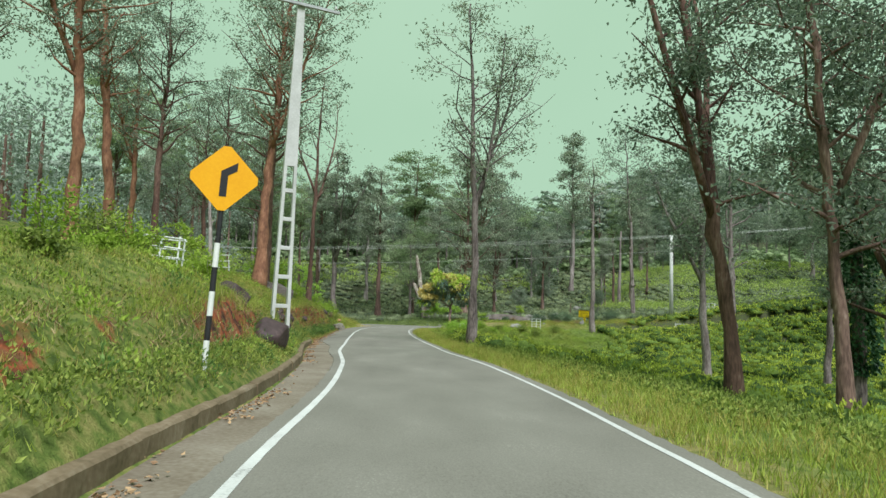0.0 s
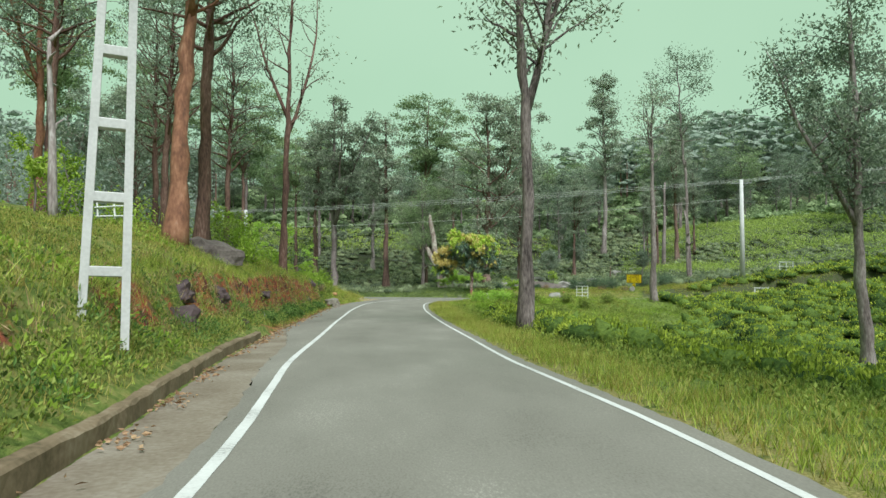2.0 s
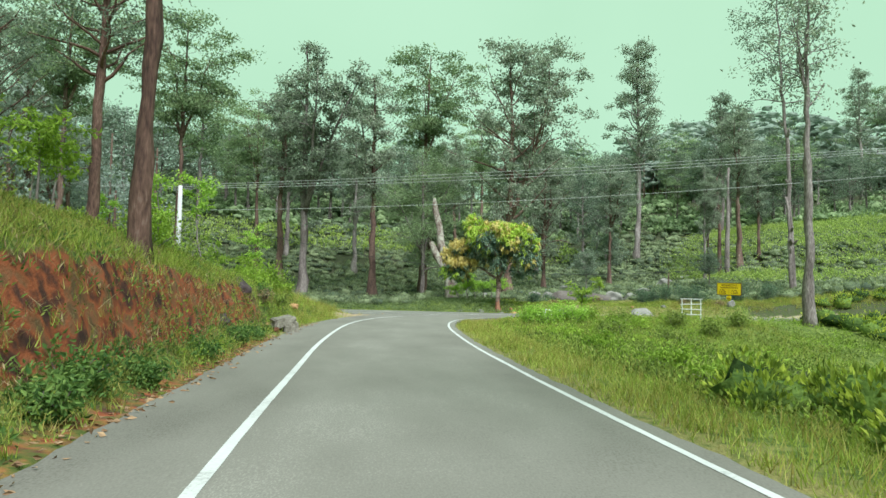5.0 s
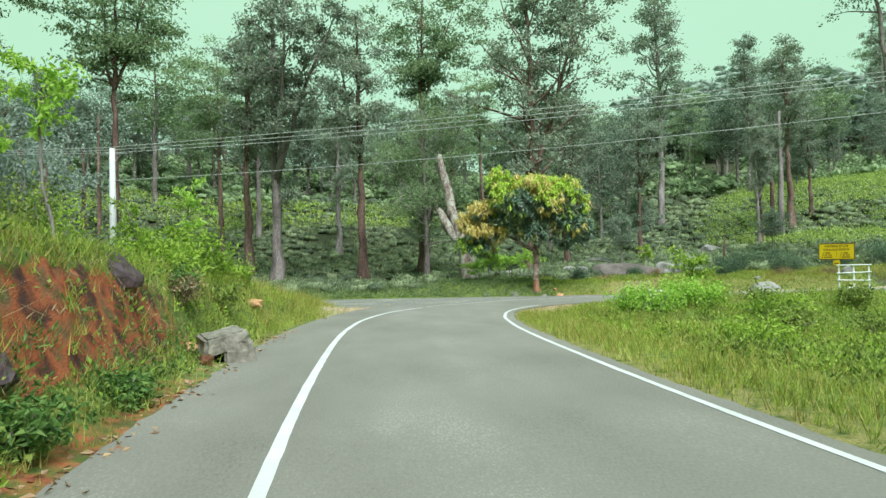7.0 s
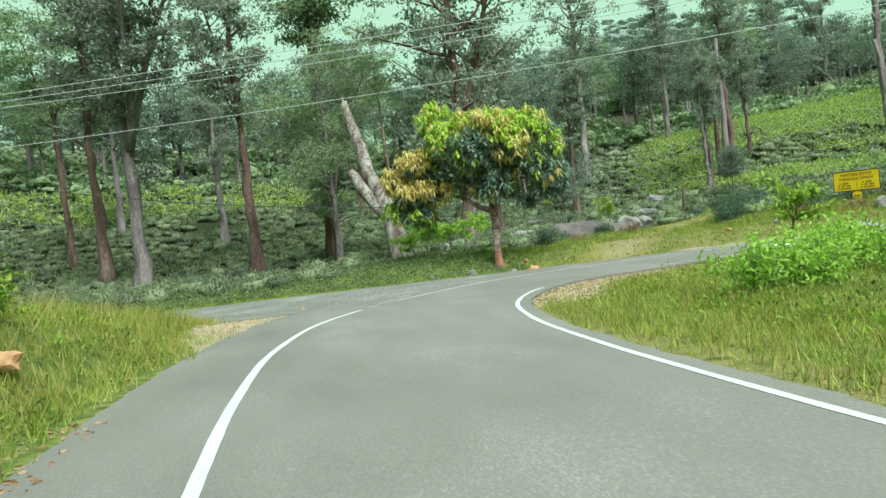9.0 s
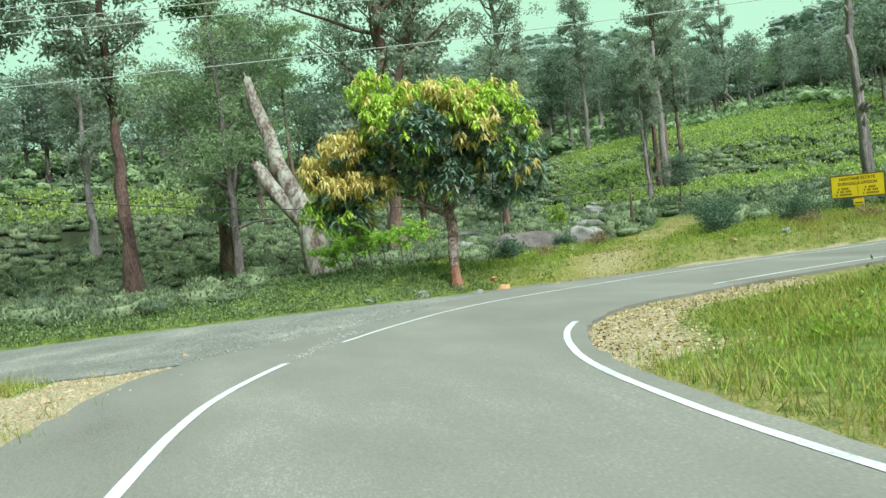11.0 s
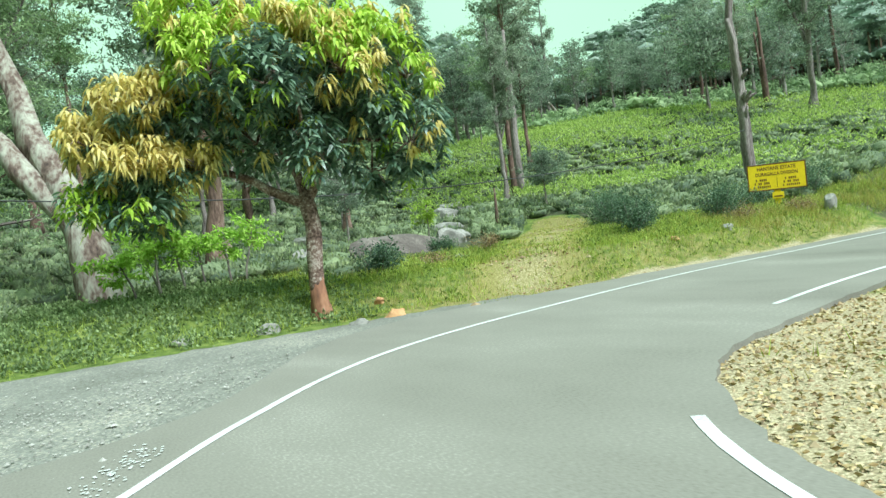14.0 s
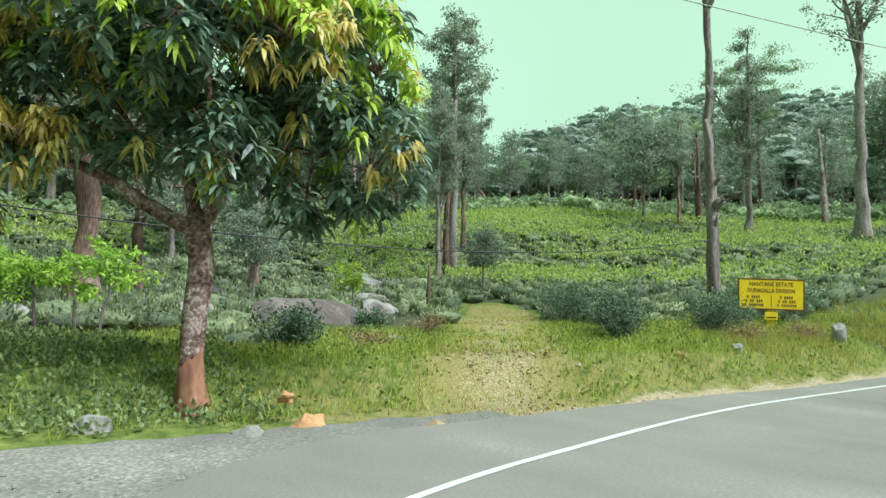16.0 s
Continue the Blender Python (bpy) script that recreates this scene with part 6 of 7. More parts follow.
for q, (x, y, w, h) in enumerate(((-5.4, 65.4, 0.6, 0.8), (-7.4, 44, 1, 1.2), (-7.2, 25.5, 1, 1.1), (-7, 17, 1, 1.1), (-8.4, 10.2, 1.2, 1.2), (-7.6, 18.6, 1, 1.2), (-5.2, 10.8, 0.4, 0.35), (-7.6, 57.5, 1.1, 1.1), (-9.4, 48.5, 1.1, 1.2), (-4.7, 60.2, 0.5, 0.4))):
    bush(x, y, 351 + q, (w, h), WEED_LEAF, "dull green leafy bush on the bank", 900, 0.11, 0.05, group="bank bushes", stems=8)


def sapling(x, y, tall, seed, label="slender sapling with bright feathery leaves", leaf=None):
    rng = np.random.default_rng(seed)
    t = thing("sapling", label, "tree", "saplings", pose(x, y, gz(x, y) - 0.05))
    p = bend((0, 0, 0), (rng.uniform(-0.2, 0.2), rng.uniform(-0.2, 0.2), 1), tall, rng, 6, 0.1, 0.07)
    wood = tube(p, np.linspace(0.035, 0.012, 7), 6)
    spots, twigs = [], []
    for k in range(11):
        at = np.array([np.interp(rng.uniform(3.2, 6), range(7), p[:, q]) for q in range(3)])
        a = rng.uniform(0, 6.28)
        b = bend(at, (math.cos(a), math.sin(a), 0.6), rng.uniform(0.4, 0.9), rng, 4, -0.5, 0.1)
        twigs.append(tube(b, np.linspace(0.012, 0.004, 5), 4, False))
        for w in np.linspace(0.8, 4, 10):
            spots.append([np.interp(w, range(5), b[:, q]) for q in range(3)])
    part("trunk", wood, BARK_GREY, t)
    for twig in twigs:
        part("branch", twig, BARK_GREY, t)
    spots = np.repeat(np.array(spots), 5, 0)
    part("crown", leaves(spots + rng.normal(scale=0.05, size=spots.shape), 0.16, 0.062, rng, 0.4), leaf or FRESH_LEAF, t)


for x, y, tall, s in ((-8.0, 67.6, 2.9, 1), (-6.9, 64.9, 1.5, 2), (-9.5, 60.5, 3.0, 3), (-8.6, 50.3, 2.6, 4), (-10.2, 52.5, 3.0, 5), (-10.5, 37.5, 2.6, 6), (-8.6, 30.6, 2.3, 7), (-7.6, 47.6, 1.8, 8), (9.1, 66.6, 1.5, 9), (16.9, 88.0, 1.9, 10)):
    sapling(x, y, tall, 300 + s)
for x, y, tall, s in ((5.6, 83.5, 1.9, 21), (6.3, 83.9, 1.6, 22), (7.5, 84.1, 1.5, 23), (8.1, 84.5, 1.7, 24), (4.9, 82.9, 1.1, 25), (5.9, 84.4, 2.0, 26), (7.0, 84.6, 1.3, 27)):
    sapling(x, y, tall, 300 + s, "bright green young sapling behind the mango tree", BRIGHT_LEAF)
for x, y, tall, s in ((-12.4, 64.6, 4.1, 31), (-6.7, 57.0, 3.3, 32), (-7.1, 66.6, 3.2, 33), (-8.6, 59.6, 3.4, 34)):
    sapling(x, y, tall, 300 + s, "young tree with lime feathery leaves on the bank", BRIGHT_LEAF)
dark_small = tree(24.2, 106.5, 141, 5.2, 0.10, BARK_GREY, DARK_LEAF, "small round dark tree among the tea", 0, first=0.4, spread=0.26, limbs=26, clumps=4, per=36, clump=0.34, leaf=0.2, leaf_w=0.1)
another(dark_small, 61.0, 101.0, 1.7, 40)
another(dark_small, 48.0, 118.0, 1.0, 140)
another(dark_small, 28.5, 92.5, 0.6, 140)
another(dark_small, 18.5, 96.5, 0.75, 240)


# ---- tea, weeds, grass, stones too many to count ----
PATH = np.array([(0, 0), (0.2, 13), (-1.2, 36), (-1.8, 50), (-1.2, 61), (3.1, 71)], float)

LANE = glide(PATH, 1.0)


def tea_spots(x0, x1, y0, y1, step, rng):
    x, y = np.meshgrid(np.arange(x0, x1, step), np.arange(y0, y1, step * 0.92))
    x = x + rng.normal(scale=step * 0.25, size=x.shape)
    y = y + rng.normal(scale=step * 0.25, size=y.shape)
    return x.ravel(), y.ravel()


def tea_mask(x, y):
    d, c = near(x, y, MAIN)
    d2, _ = near(x, y, SIDE)
    inside = (d < 0) & (-d > np.where(x > 24, 2.9, np.where(y > 52, 5.5, np.interp(y, [24, 32], [8.0, 4.3])))) & ((y < 43 + 1.1 * np.maximum(0, x - 6)) | (x > 20)) & (y > -22)
    outside = (d > 0) & ((c[:, 1] > 67) | (c[:, 0] > 8)) & (np.minimum(d - 4, np.abs(d2) - 4.2) > np.where(x > 24.5, -0.6, np.where(x > 14, 5.2, np.where(x < 2.2, 1.4, 3.4)))) & ((y > 79.4 - 0.30 * np.maximum(0, x - 14)) | (x > 25)) & (x > -60)
    outside &= ~((x > 2.5) & (x < 9) & (y < 86)) & ~((x > 11) & (x < 18.5) & (y < 86.6))
    r, _ = out_from_bend(x, y)
    outside &= (r < 74) | (x < 20)
    for rx, ry, rs in ROCK_SPOTS:
        outside &= np.hypot(x - rx, y - ry + 0.5) > rs + 0.65
    return (inside | outside) & (track_gap(x, y) > 1.9) & (lumps(x, y, 7, 9) > -0.86)


def tea_garden(seed, beds, label, body_mat, leaf_mat, squat):
    rng = np.random.default_rng(seed)
    sown = [(*tea_spots(*bed[:5], rng), bed[5]) for bed in beds]
    x, y = np.concatenate([q[0] for q in sown]), np.concatenate([q[1] for q in sown])
    big = np.concatenate([np.full(len(q[0]), q[2]) for q in sown])
    keep = tea_mask(x, y) & ~((x < 2.5) & (y > 76) & (y < 84.5) & (rng.uniform(size=len(x)) < 0.45))
    x, y, big = x[keep], y[keep], big[keep]
    gap = np.abs(near(x, y, LANE)[0])
    z = ground_z(x, y)
    n = len(x)
    r = 0.56 * big * rng.uniform(0.72, 1.18, n)
    h = squat * big ** 0.5 * rng.uniform(0.55, 1.15, n)
    seg = 8 if squat > 0.52 else 6
    a = np.arange(seg) * 2 * np.pi / seg
    tmpl = [(0.72, 0.0), (1.0, 0.48), (0.66, 0.90)]
    ring = np.concatenate([np.stack([np.cos(a + 0.2 * k) * rr, np.sin(a + 0.2 * k) * rr, np.full(seg, hh)], 1) for k, (rr, hh) in enumerate(tmpl)] + [np.array([[0, 0, 1.0]])])
    wob = 1 + rng.normal(scale=0.2, size=(n, len(ring), 1))
    verts = ring[None] * wob * np.stack([r, r, h], 1)[:, None] + np.stack([x, y, z - 0.03], 1)[:, None]
    quads = [(k * seg + j, k * seg + (j + 1) % seg, (k + 1) * seg + (j + 1) % seg, (k + 1) * seg + j) for k in (0, 1) for j in range(seg)]
    tris = [(2 * seg + j, 2 * seg + (j + 1) % seg, 3 * seg) for j in range(seg)]
    m = len(ring)
    off = np.arange(n)[:, None, None] * m
    body = Shape()
    body.add(verts.reshape(-1, 3), (np.array(quads)[None] + off).reshape(-1, 4))
    body.f.append((np.array(tris)[None] + off).reshape(-1, 3))
    top = Shape()
    for lo, hi, count, ln in ((0, 9, 300, 0.12), (9, 16, 170, 0.13), (16, 30, 70, 0.16), (30, 48, 36, 0.21), (48, 90, 14, 0.30), (90, 400, 5, 0.44)):
        pick = np.nonzero((gap >= lo) & (gap < hi))[0]
        if not len(pick):
            continue
        q = np.repeat(pick, count)
        g = rng.normal(size=(len(q), 3))
        g[:, 2] = np.abs(g[:, 2]) + 0.05
        g /= np.linalg.norm(g, axis=1)[:, None]
        out = rng.uniform(0.85, 1.12, len(q)) * (1 + 0.18 * np.sin(3 * np.arctan2(g[:, 1], g[:, 0]) + q))
        p = np.stack([x[q] + g[:, 0] * r[q] * out, y[q] + g[:, 1] * r[q] * out, z[q] + 0.10 * h[q] + g[:, 2] * h[q] * 0.94 * out], 1)
        leaves(p, ln, ln * 0.5, rng, -0.35, g + (0, 0, 0.3), 0.1, top)
    t = thing("tea_bushes", label, "tea", kind="stuff")
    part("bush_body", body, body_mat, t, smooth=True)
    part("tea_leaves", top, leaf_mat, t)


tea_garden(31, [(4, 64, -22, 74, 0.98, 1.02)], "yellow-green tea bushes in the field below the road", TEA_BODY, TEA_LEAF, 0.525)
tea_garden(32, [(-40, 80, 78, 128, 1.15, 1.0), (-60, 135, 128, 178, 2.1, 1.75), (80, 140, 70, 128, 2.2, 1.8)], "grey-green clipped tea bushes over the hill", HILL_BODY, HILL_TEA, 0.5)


def spots_where(x0, x1, y0, y1, per_m2, chance, rng):
    """Random places in a rectangle, kept by a chance that follows the plan."""
    n = int((x1 - x0) * (y1 - y0) * per_m2)
    x, y = rng.uniform(x0, x1, n), rng.uniform(y0, y1, n)
    d, c = near(x, y, MAIN)
    d2, _ = near(x, y, SIDE)
    keep = rng.uniform(size=n) < chance(x, y, d, c, d2)
    x, y = x[keep], y[keep]
    return np.column_stack([x, y, ground_z(x, y)])


def left_bank(x, y, d, c, d2):
    e = d - kerb_off(c[:, 1])
    foot = bank_foot(c[:, 1])
    bare = 0.8 * (lumps(x, y, 0.7, 25) > -0.25) * ease(foot - 0.05, foot + 0.15, e) * ease(foot + FACE + 0.15, foot + FACE - 0.1, e) * ease(0.3, 0.7, bank_cut(c[:, 1]))
    edge = np.where(c[:, 1] > 36, ease(-0.15, 0.5, e), ease(0.12, 0.35, e))
    return (d > 0) * (c[:, 1] < 69) * (c[:, 0] < 5) * edge * (1 - bare) * (np.abs(d2) > 4.0) * (0.55 + 0.45 * (lumps(x, y, 1.2, 6) > -0.3))


def right_verge(x, y, d, c, d2):
    f = -d - 2.3
    return (d < 0) * ease(-0.02, 0.35, f) * ease(4.2, 2.6, f) * (0.45 + 0.55 * (lumps(x, y, 0.9, 7) > -0.25)) * (1 - 0.97 * ease(66.5, 68, c[:, 1]) * ease(11, 9, c[:, 0]) * ease(1.9, 1.1, f))


def inner_green(x, y, d, c, d2):
    f = -d - 2.3
    return (d < 0) * ease(1.0, 2.2, f) * (1 - 0.97 * ease(66.5, 68, c[:, 1]) * ease(11, 9, c[:, 0]) * ease(1.9, 1.1, f)) * ((y > 42 + 1.0 * np.maximum(0, x - 7)) | (f < np.interp(y, [24, 32], [6.5, 4.5])))


def far_verge(x, y, d, c, d2):
    ef = np.minimum(d - (far_edge(c[:, 0]) + 0.1), np.abs(d2) - 3.75)
    return (d > 0) * ((c[:, 1] > 66) | (c[:, 0] > 8)) * ease(0.05, 0.5, ef) * ease(9, 6.5, ef) * (1 - 0.85 * ease(1.5, 0.9, track_gap(x, y)))


def spit(x, y, d, c, d2):
    return (d > 3.4) * (np.abs(d2) > 3.7) * (1 - 0.95 * shingle(x, y)) * (y > 66) * (y < 77)


def plants(points, per, height, leaf, wide, rng, shape, lean=0.0):
    p = np.repeat(points, per, 0)
    off = rng.normal(size=(len(p), 3)) * height * 0.45
    off[:, 2] = np.abs(off[:, 2]) * 1.2 + 0.02
    ways = off + (0, 0, 0.02)
    leaves(p + off, leaf, wide, rng, 0.1, ways / (np.linalg.norm(ways, axis=1)[:, None] + 1e-6), 0.12, shape)


def undergrowth():
    rng = np.random.default_rng(41)
    low = Shape()
    foot_strip = lambda x, y, d, c, d2: left_bank(x, y, d, c, d2) * ease(1.3, 0.8, d - kerb_off(c[:, 1]))
    plants(spots_where(-6, -1.5, 2, 34, 46, foot_strip, rng), 7, 0.10, 0.065, 0.04, rng, low)
    plants(spots_where(-12, -1.5, 2, 30, 34, left_bank, rng), 7, 0.10, 0.055, 0.03, rng, low)
    plants(spots_where(-11, -3, 30, 69, 16, left_bank, rng), 7, 0.12, 0.07, 0.036, rng, low)
    cover = Shape()
    under = lambda x, y, d, c, d2: far_verge(x, y, d, c, d2) * ease(9.0, 6.5, x + 0.8 * rubble(x, y, 1.2, 3)) * (0.35 + 0.65 * (rubble(x, y, 0.9, 4) > -0.25))
    plants(spots_where(-9, 9.5, 76, 86, 75, under, rng), 7, 0.15, 0.075, 0.05, rng, cover)
    solid("ground_cover", cover, COVER_LEAF, "dark broad-leaved creepers covering the verge", "weeds", kind="stuff")
    plants(spots_where(3.5, 26, 42, 64, 8, inner_green, rng), 8, 0.14, 0.08, 0.038, rng, low)
    lush = Shape()
    patchy = lambda x, y, d, c, d2: inner_green(x, y, d, c, d2) * (rubble(x, y, 2.2, 14) > -0.1)
    plants(spots_where(3.5, 20, 40, 66, 11, patchy, rng), 9, 0.15, 0.085, 0.042, rng, lush)
    slope = lambda x, y, d, c, d2: left_bank(x, y, d, c, d2) * (rubble(x, y, 1.6, 15) > 0.12)
    plants(spots_where(-10, -2.5, 3, 34, 14, slope, rng), 9, 0.16, 0.085, 0.045, rng, lush)
    end = lambda x, y, d, c, d2: left_bank(x, y, d, c, d2) * (rubble(x, y, 1.4, 17) > -0.15) * ease(70, 66, y)
    plants(spots_where(-11, -4.0, 46, 70, 13, end, rng), 9, 0.15, 0.08, 0.042, rng, lush)
    thick = lambda x, y, d, c, d2: inner_green(x, y, d, c, d2) * ease(3.0, 4.5, -d - 2.3) * (rubble(x, y, 2.6, 18) > -0.2)
    plants(spots_where(5, 24, 40, 62, 3.2, thick, rng), 26, 0.26, 0.10, 0.05, rng, low)
    solid("lush_weeds", lush, FRESH_LEAF, "bright lime leafy weeds in the verges", "weeds", kind="stuff")
    plants(spots_where(5, 26, 64, 71, 7, inner_green, rng), 7, 0.16, 0.07, 0.034, rng, low)
    plants(spots_where(3.5, 12, 4, 56, 17, inner_green, rng), 8, 0.18, 0.085, 0.042, rng, low)
    plants(spots_where(8, 26, 75, 84, 10, far_verge, rng), 6, 0.14, 0.08, 0.045, rng, low)
    face = lambda x, y, d, c, d2: (d > 0) * (c[:, 0] < 5) * ease(0.3, 0.7, bank_cut(c[:, 1])) * ease(-0.1, 0.1, d - kerb_off(c[:, 1]) - bank_foot(c[:, 1])) * ease(1.5, 1.0, d - kerb_off(c[:, 1]) - bank_foot(c[:, 1])) * (0.25 + 0.75 * (lumps(x, y, 0.9, 15) > 0.05))
    scrub = Shape()
    hang = np.repeat(spots_where(-6.5, -2.5, 5, 58, 26, face, rng), 16, 0)
    hang += rng.normal(scale=(0.10, 0.10, 0.05), size=hang.shape)
    blades(hang[::2], 0.17, 0.010, rng, 1.0, scrub)
    leaves(hang[1::2] + (0, 0, 0.05), 0.13, 0.016, rng, 1.1, None, 0.05, scrub)
    solid("dry_scrub", scrub, SCRUB, "brown dry scrub hanging on the red bank", "scrub", kind="stuff")
    fern = Shape()
    plants(spots_where(-6.5, -2.3, 12, 58, 7, face, rng), 22, 0.17, 0.09, 0.028, rng, fern)
    toe = lambda x, y, d, c, d2: (d > 0) * (c[:, 0] < 5) * ease(0.1, 0.3, d - kerb_off(c[:, 1])) * ease(0.35, 0.05, d - kerb_off(c[:, 1]) - bank_foot(c[:, 1])) * (lumps(x, y, 0.9, 19) > 0.0)
    plants(spots_where(-6, -2.0, 6, 60, 12, toe, rng), 20, 0.20, 0.085, 0.03, rng, fern)
    solid("ferns", fern, FERN, "dark green ferns and leafy weeds on the red bank", "weeds", kind="stuff")
    strip = lambda x, y, d, c, d2: (d > 0) * (c[:, 0] < 5) * (c[:, 1] > 34) * ease(0.1, 0.4, d - kerb_off(c[:, 1])) * ease(1.2, 0.7, d - kerb_off(c[:, 1])) * (lumps(x, y, 0.8, 16) > -0.1)
    plants(spots_where(-6, -3.2, 34, 60, 30, strip, rng), 10, 0.22, 0.06, 0.026, rng, low)
    hill = lambda x, y, d, c, d2: (d > 0) * ease(12, 20, d) * ease(2.0, 4.0, track_gap(x, y)) * ease(-2, 8, x - 0.75 * (y - 70)) * (0.12 + 0.6 * (lumps(x, y, 5, 4) > -0.1) + 0.6 * ease(48, 62, out_from_bend(x, y)[0]) * ease(64, 54, out_from_bend(x, y)[1])) * ease(78, 72, out_from_bend(x, y)[0])
    plants(spots_where(30, 100, 76, 130, 6.5, hill, rng), 5, 0.42, 0.25, 0.11, rng, bright := Shape())
    band = lambda x, y, d, c, d2: 0.8 * (lumps(x, y, 9, 2) > -0.5)
    plants(spots_where(-40, 26, 121, 133, 1.8, band, rng), 5, 0.5, 0.45, 0.18, rng, bright)
    for q in bright.v:
        q[:, 2] += 0.45
    solid("hill_weeds", bright, HILL_WEED, "bright green weeds growing over the tea slope", "weeds", kind="stuff")
    solid("weeds", low, WEED_LEAF, "low broad-leaved weeds covering banks and verges", "weeds", kind="stuff")
    green, dry = Shape(), Shape()
    def tufts(points, per, h, w, shape):
        p = np.repeat(points, per, 0)
        p[:, :2] += rng.normal(scale=0.05, size=(len(p), 2))
        blades(p, h, w, rng, 0.4, shape)
    tufts(spots_where(2, 8.5, 3, 72, 95, right_verge, rng), 4, 0.13, 0.012, green)
    tufts(spots_where(2, 8.5, 3, 72, 34, right_verge, rng), 4, 0.19, 0.011, dry)
    tufts(spots_where(3, 17, 57, 72, 60, inner_green, rng), 4, 0.15, 0.011, green)
    tufts(spots_where(3, 17, 57, 72, 20, inner_green, rng), 4, 0.22, 0.010, dry)
    tufts(spots_where(-11, -1.8, 2, 34, 44, left_bank, rng), 4, 0.10, 0.012, green)
    tufts(spots_where(-11, -1.8, 34, 69, 50, left_bank, rng), 4, 0.16, 0.013, green)
    tufts(spots_where(-11, -1.8, 2, 62, 26, left_bank, rng), 4, 0.14, 0.010, dry)
    tufts(spots_where(-9, -2.4, 16, 54, 52, left_bank, rng), 4, 0.17, 0.010, dry)
    brown = lambda x, y, d, c, d2: (x > 17.5) * (d > 3.0) * ease(3.2, 3.5, d) * ease(6.0, 4.6, d) * (lumps(x, y, 0.8, 41) > -0.2)
    tufts(spots_where(17, 30, 72, 80, 70, brown, rng), 5, 0.26, 0.011, dry)
    lip = lambda x, y, d, c, d2: (d > 0) * (c[:, 0] < 5) * ease(0.3, 0.7, bank_cut(c[:, 1])) * ease(0.35, 0.55, d - kerb_off(c[:, 1]) - bank_foot(c[:, 1])) * ease(1.1, 0.8, d - kerb_off(c[:, 1]) - bank_foot(c[:, 1]))
    tufts(spots_where(-6.5, -2.5, 10, 58, 90, lip, rng), 5, 0.26, 0.012, green)
    tufts(spots_where(-6.5, -2.5, 10, 58, 5, face, rng), 22, 0.20, 0.011, green)
    tufts(spots_where(-6.5, -2.5, 10, 58, 6, face, rng), 18, 0.20, 0.010, dry)
    tufts(spots_where(-8, -3, 58, 70, 34, left_bank, rng), 5, 0.18, 0.012, green)
    tufts(spots_where(-8, -3, 58, 70, 18, left_bank, rng), 5, 0.24, 0.010, dry)
    tall_end = lambda x, y, d, c, d2: left_bank(x, y, d, c, d2) * ease(0.15, 0.5, d - 3.6) * (lumps(x, y, 1.1, 31) > -0.4)
    tufts(spots_where(-7.5, -3, 62, 71, 20, tall_end, rng), 6, 0.42, 0.011, dry)
    tufts(spots_where(-7.5, -3, 60, 71, 26, tall_end, rng), 6, 0.32, 0.012, green)
    tufts(spots_where(-9, -1.2, 66, 77, 38, spit, rng), 5, 0.17, 0.012, green)
    tufts(spots_where(-9, -1.2, 66, 77, 34, spit, rng), 5, 0.24, 0.011, dry)
    tufts(spots_where(7, 26, 74.5, 85, 100, far_verge, rng), 4, 0.15, 0.012, green)
    tufts(spots_where(7, 26, 74.5, 85, 14, far_verge, rng), 4, 0.20, 0.011, dry)
    tufts(spots_where(-6, 8, 77, 82, 25, far_verge, rng), 4, 0.2, 0.012, green)
    lane = lambda x, y, d, c, d2: (d > 3.0) * ease(1.5, 1.0, track_gap(x, y))
    tufts(spots_where(9, 34, 75, 96, 22, lane, rng), 4, 0.08, 0.010, dry)
    tufts(spots_where(9, 34, 75, 96, 20, lane, rng), 4, 0.08, 0.010, green)
    roadside = lambda x, y, d, c, d2: ease(3.0, 3.4, np.abs(d)) * ease(9, 7, np.abs(d)) * 0.8
    tufts(spots_where(25, 44, 58, 80, 34, roadside, rng), 4, 0.24, 0.016, green)
    tufts(spots_where(25, 44, 58, 80, 16, roadside, rng), 4, 0.28, 0.014, dry)
    solid("grass", green, GRASS_BLADE, "yellow-green grass along the road verges", "grass", kind="stuff")
    solid("dry_grass", dry, DRY_BLADE, "dry straw-coloured grass along the verges", "grass", kind="stuff")


undergrowth()


def pebbles(points, size, rng, shape):
    n = len(points)
    base = np.array([(1, 0, 0), (0, 1, 0), (-1, 0, 0), (0, -1, 0), (0, 0, 0.7), (0, 0, -0.4)], float)
    tri = np.array([(0, 1, 4), (1, 2, 4), (2, 3, 4), (3, 0, 4), (1, 0, 5), (2, 1, 5), (3, 2, 5), (0, 3, 5)])
    a = rng.uniform(0, 6.28, n)
    s = size * rng.lognormal(0, 0.45, (n, 1, 1))
    v = base[None] * rng.uniform(0.6, 1.3, (n, 6, 1)) * s
    c, q = np.cos(a)[:, None], np.sin(a)[:, None]
    v = np.stack([v[..., 0] * c - v[..., 1] * q, v[..., 0] * q + v[..., 1] * c, v[..., 2]], -1) + points[:, None]
    shape.add(v.reshape(-1, 3), (tri[None] + 6 * np.arange(n)[:, None, None]).reshape(-1, 3))


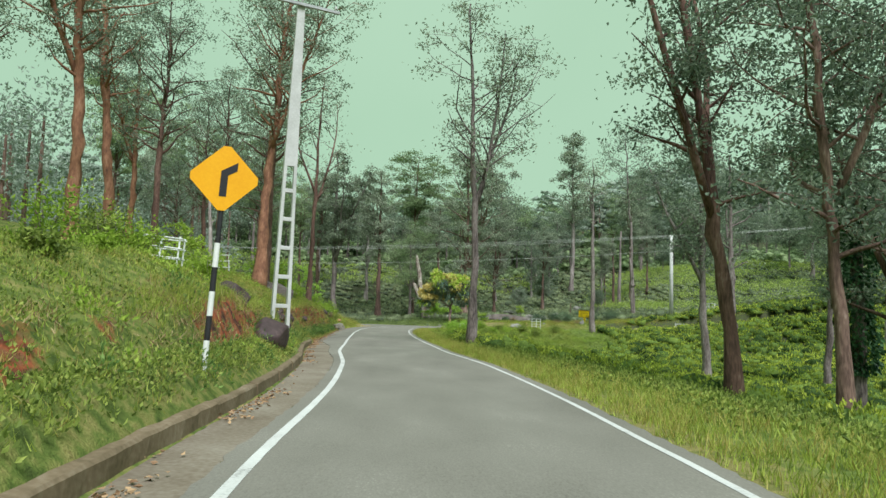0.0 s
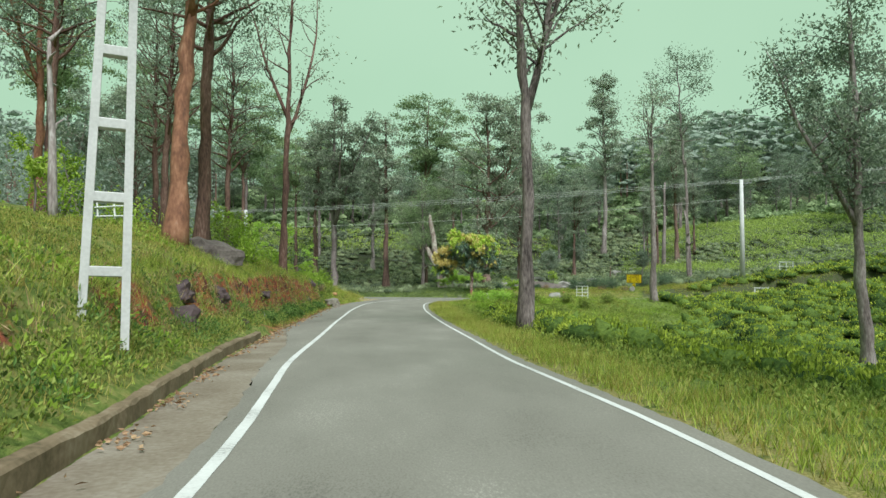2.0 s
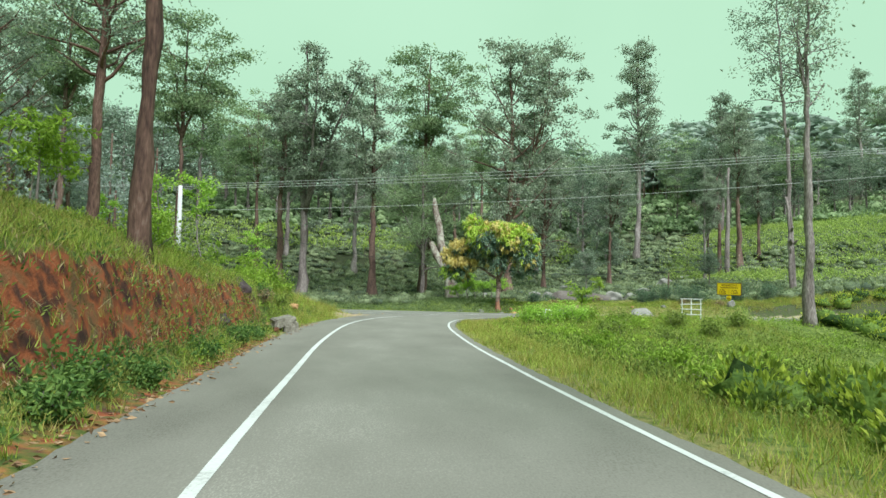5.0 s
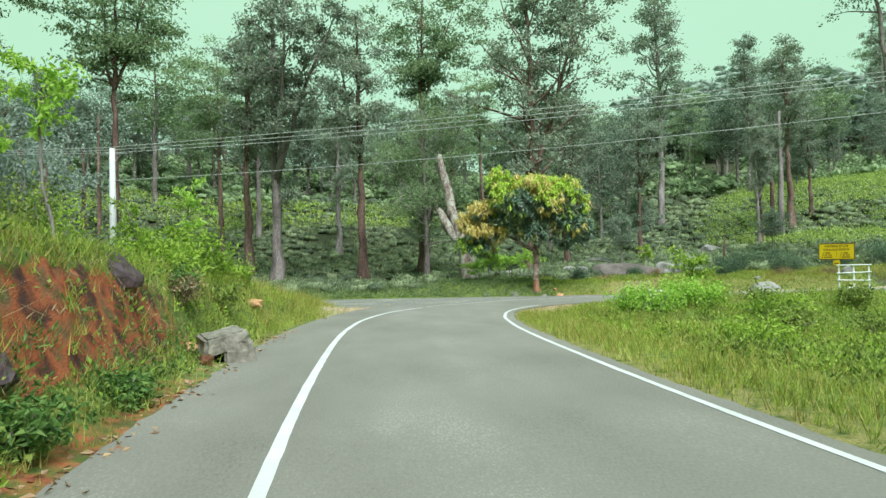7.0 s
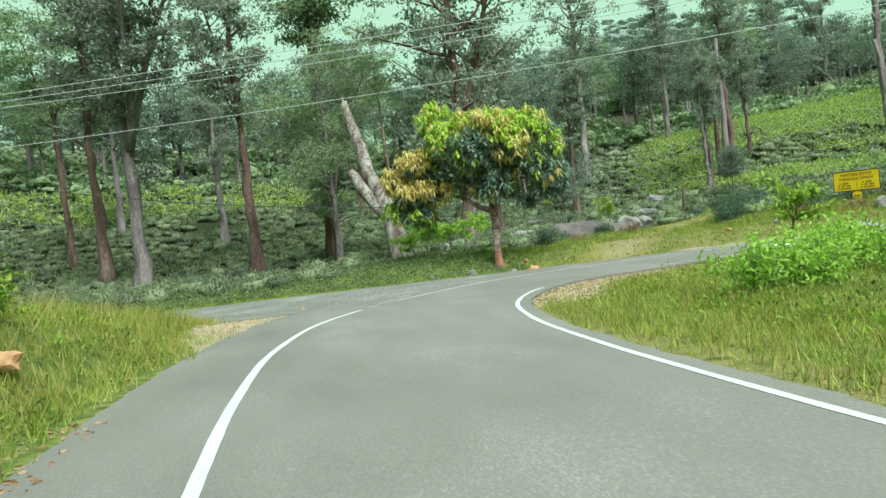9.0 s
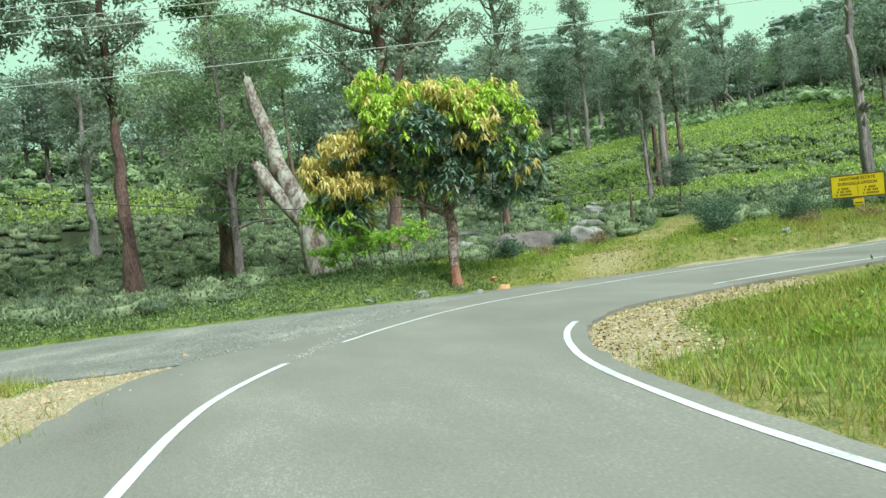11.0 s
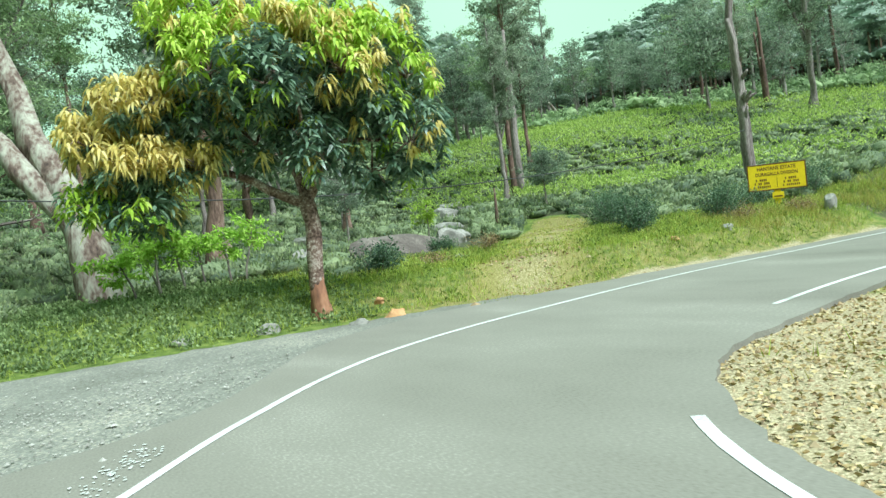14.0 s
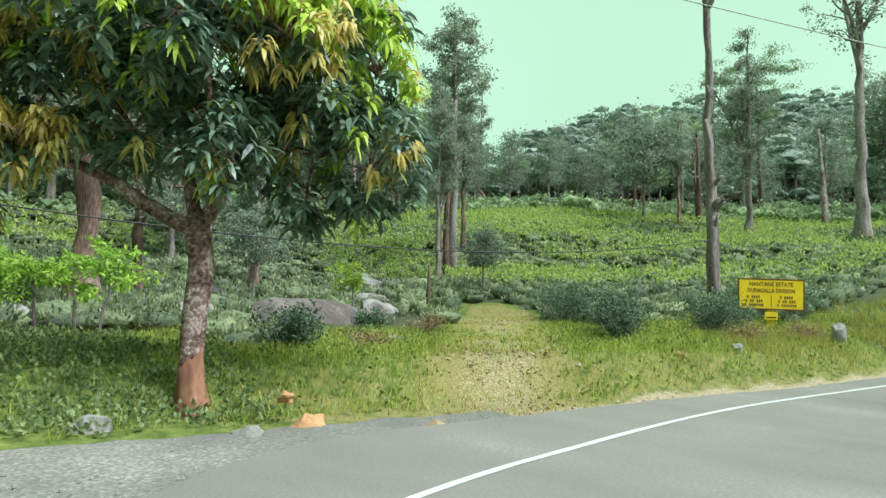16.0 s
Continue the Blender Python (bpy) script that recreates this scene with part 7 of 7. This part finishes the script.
def loose_stones():
    rng = np.random.default_rng(51)
    s = Shape()
    on_track = lambda x, y, d, c, d2: ease(1.7, 0.4, track_gap(x, y)) * (d > 2.9) * 0.6 * (0.25 + 0.65 * (lumps(x, y, 1.1, 3) > 0))
    wedge = lambda x, y, d, c, d2: (d < -2.25) * ease(1.9, 1.0, -d - 2.3) * ease(66.8, 68.2, c[:, 1]) * ease(11.2, 9.5, c[:, 0])
    patch = lambda x, y, d, c, d2: shingle(x, y) * (d > 2.4)
    rim = lambda x, y, d, c, d2: (d > far_edge(c[:, 0]) - 0.12) * (d < far_edge(c[:, 0]) + 0.3) * (x > 7.2) * (y > 70) * 0.8
    pebbles(spots_where(10, 30, 75, 93, 40, on_track, rng), 0.028, rng, s)
    pebbles(spots_where(3, 12, 66, 72, 170, wedge, rng), 0.015, rng, s)
    pebbles(spots_where(-6, 1, 69, 76, 170, patch, rng), 0.019, rng, s)
    pebbles(spots_where(8, 26, 73, 77, 70, rim, rng), 0.022, rng, s)
    # grit swept into the mouth of the side road and over the worn line
    p = np.column_stack([rng.normal(1.2, 1.0, 1800), rng.normal(72.5, 0.6, 1800)])
    p2 = np.column_stack([rng.normal(2.3, 2.2, 3600), rng.normal(75.0, 1.2, 3600)])
    p = np.vstack([p, p2])
    p = np.column_stack([p, np.full(len(p), -0.685)])
    grit = Shape()
    pebbles(p, 0.010, rng, grit)
    solid("road_grit", grit, GRIT, "loose grey grit at the mouth of the side road", "gravel", kind="stuff")
    solid("gravel", s, PEBBLE, "loose pale gravel at the bend and track", "gravel", kind="stuff")
    fallen = Shape()
    gutter = lambda x, y, d, c, d2: (d > 2.8) * (d < 3.9) * ease(3.1, 3.6, d) * (c[:, 1] < 62) * (0.3 + 0.7 * (lumps(x, y, 0.8, 2) > 0.1))
    q = spots_where(-5, 0, 2, 64, 60, gutter, rng)
    q[:, 2] = road_z(q[:, 1]) + 0.012
    leaves(q, 0.09, 0.045, rng, 0, np.column_stack([rng.normal(size=(len(q), 2)), 0.1 * rng.normal(size=len(q))]) * 3, 0.12, fallen)
    drain = lambda x, y, d, c, d2: (d > 0) * ease(kerb_off(c[:, 1]) - 0.55, kerb_off(c[:, 1]) - 0.15, d) * (d < kerb_off(c[:, 1]) - 0.1) * (0.05 + 0.95 * (rubble(x, y, 1.6, 23) > 0.15))
    q = spots_where(-4, -1, 4, 34, 170, drain, rng)
    q[:, 2] = road_z(q[:, 1]) + 0.008 + rng.uniform(0, 0.03, len(q))
    leaves(q, 0.075, 0.04, rng, 0, np.column_stack([rng.normal(size=(len(q), 2)), 0.1 * rng.normal(size=len(q))]) * 3, 0.12, fallen)
    foot = spots_where(9.5, 16, 75.5, 81, 60, lambda x, y, d, c, d2: on_track(x, y, d, c, d2) * (d > far_edge(c[:, 0]) + 0.1), rng)
    foot[:, 2] += 0.02
    leaves(foot, 0.085, 0.045, rng, 0, np.column_stack([rng.normal(size=(len(foot), 2)), 0.1 * rng.normal(size=len(foot))]) * 3, 0.12, fallen)
    tan = Shape()
    q = np.vstack([spots_where(3, 12, 66, 72, 200, wedge, rng), spots_where(10, 30, 75, 93, 22, on_track, rng)])
    q[:, 2] += 0.015
    leaves(q, 0.055, 0.034, rng, 0, np.column_stack([rng.normal(size=(len(q), 2)), 0.05 * rng.normal(size=len(q))]) * 3, 0.06, tan)
    solid("yellow_leaf_litter", tan, TAN_LITTER, "yellow dry leaves strewn at the bend and track", "leaves", kind="stuff")
    solid("leaf_litter", fallen, LITTER, "brown fallen leaves along the road edge", "leaves", kind="stuff")


loose_stones()
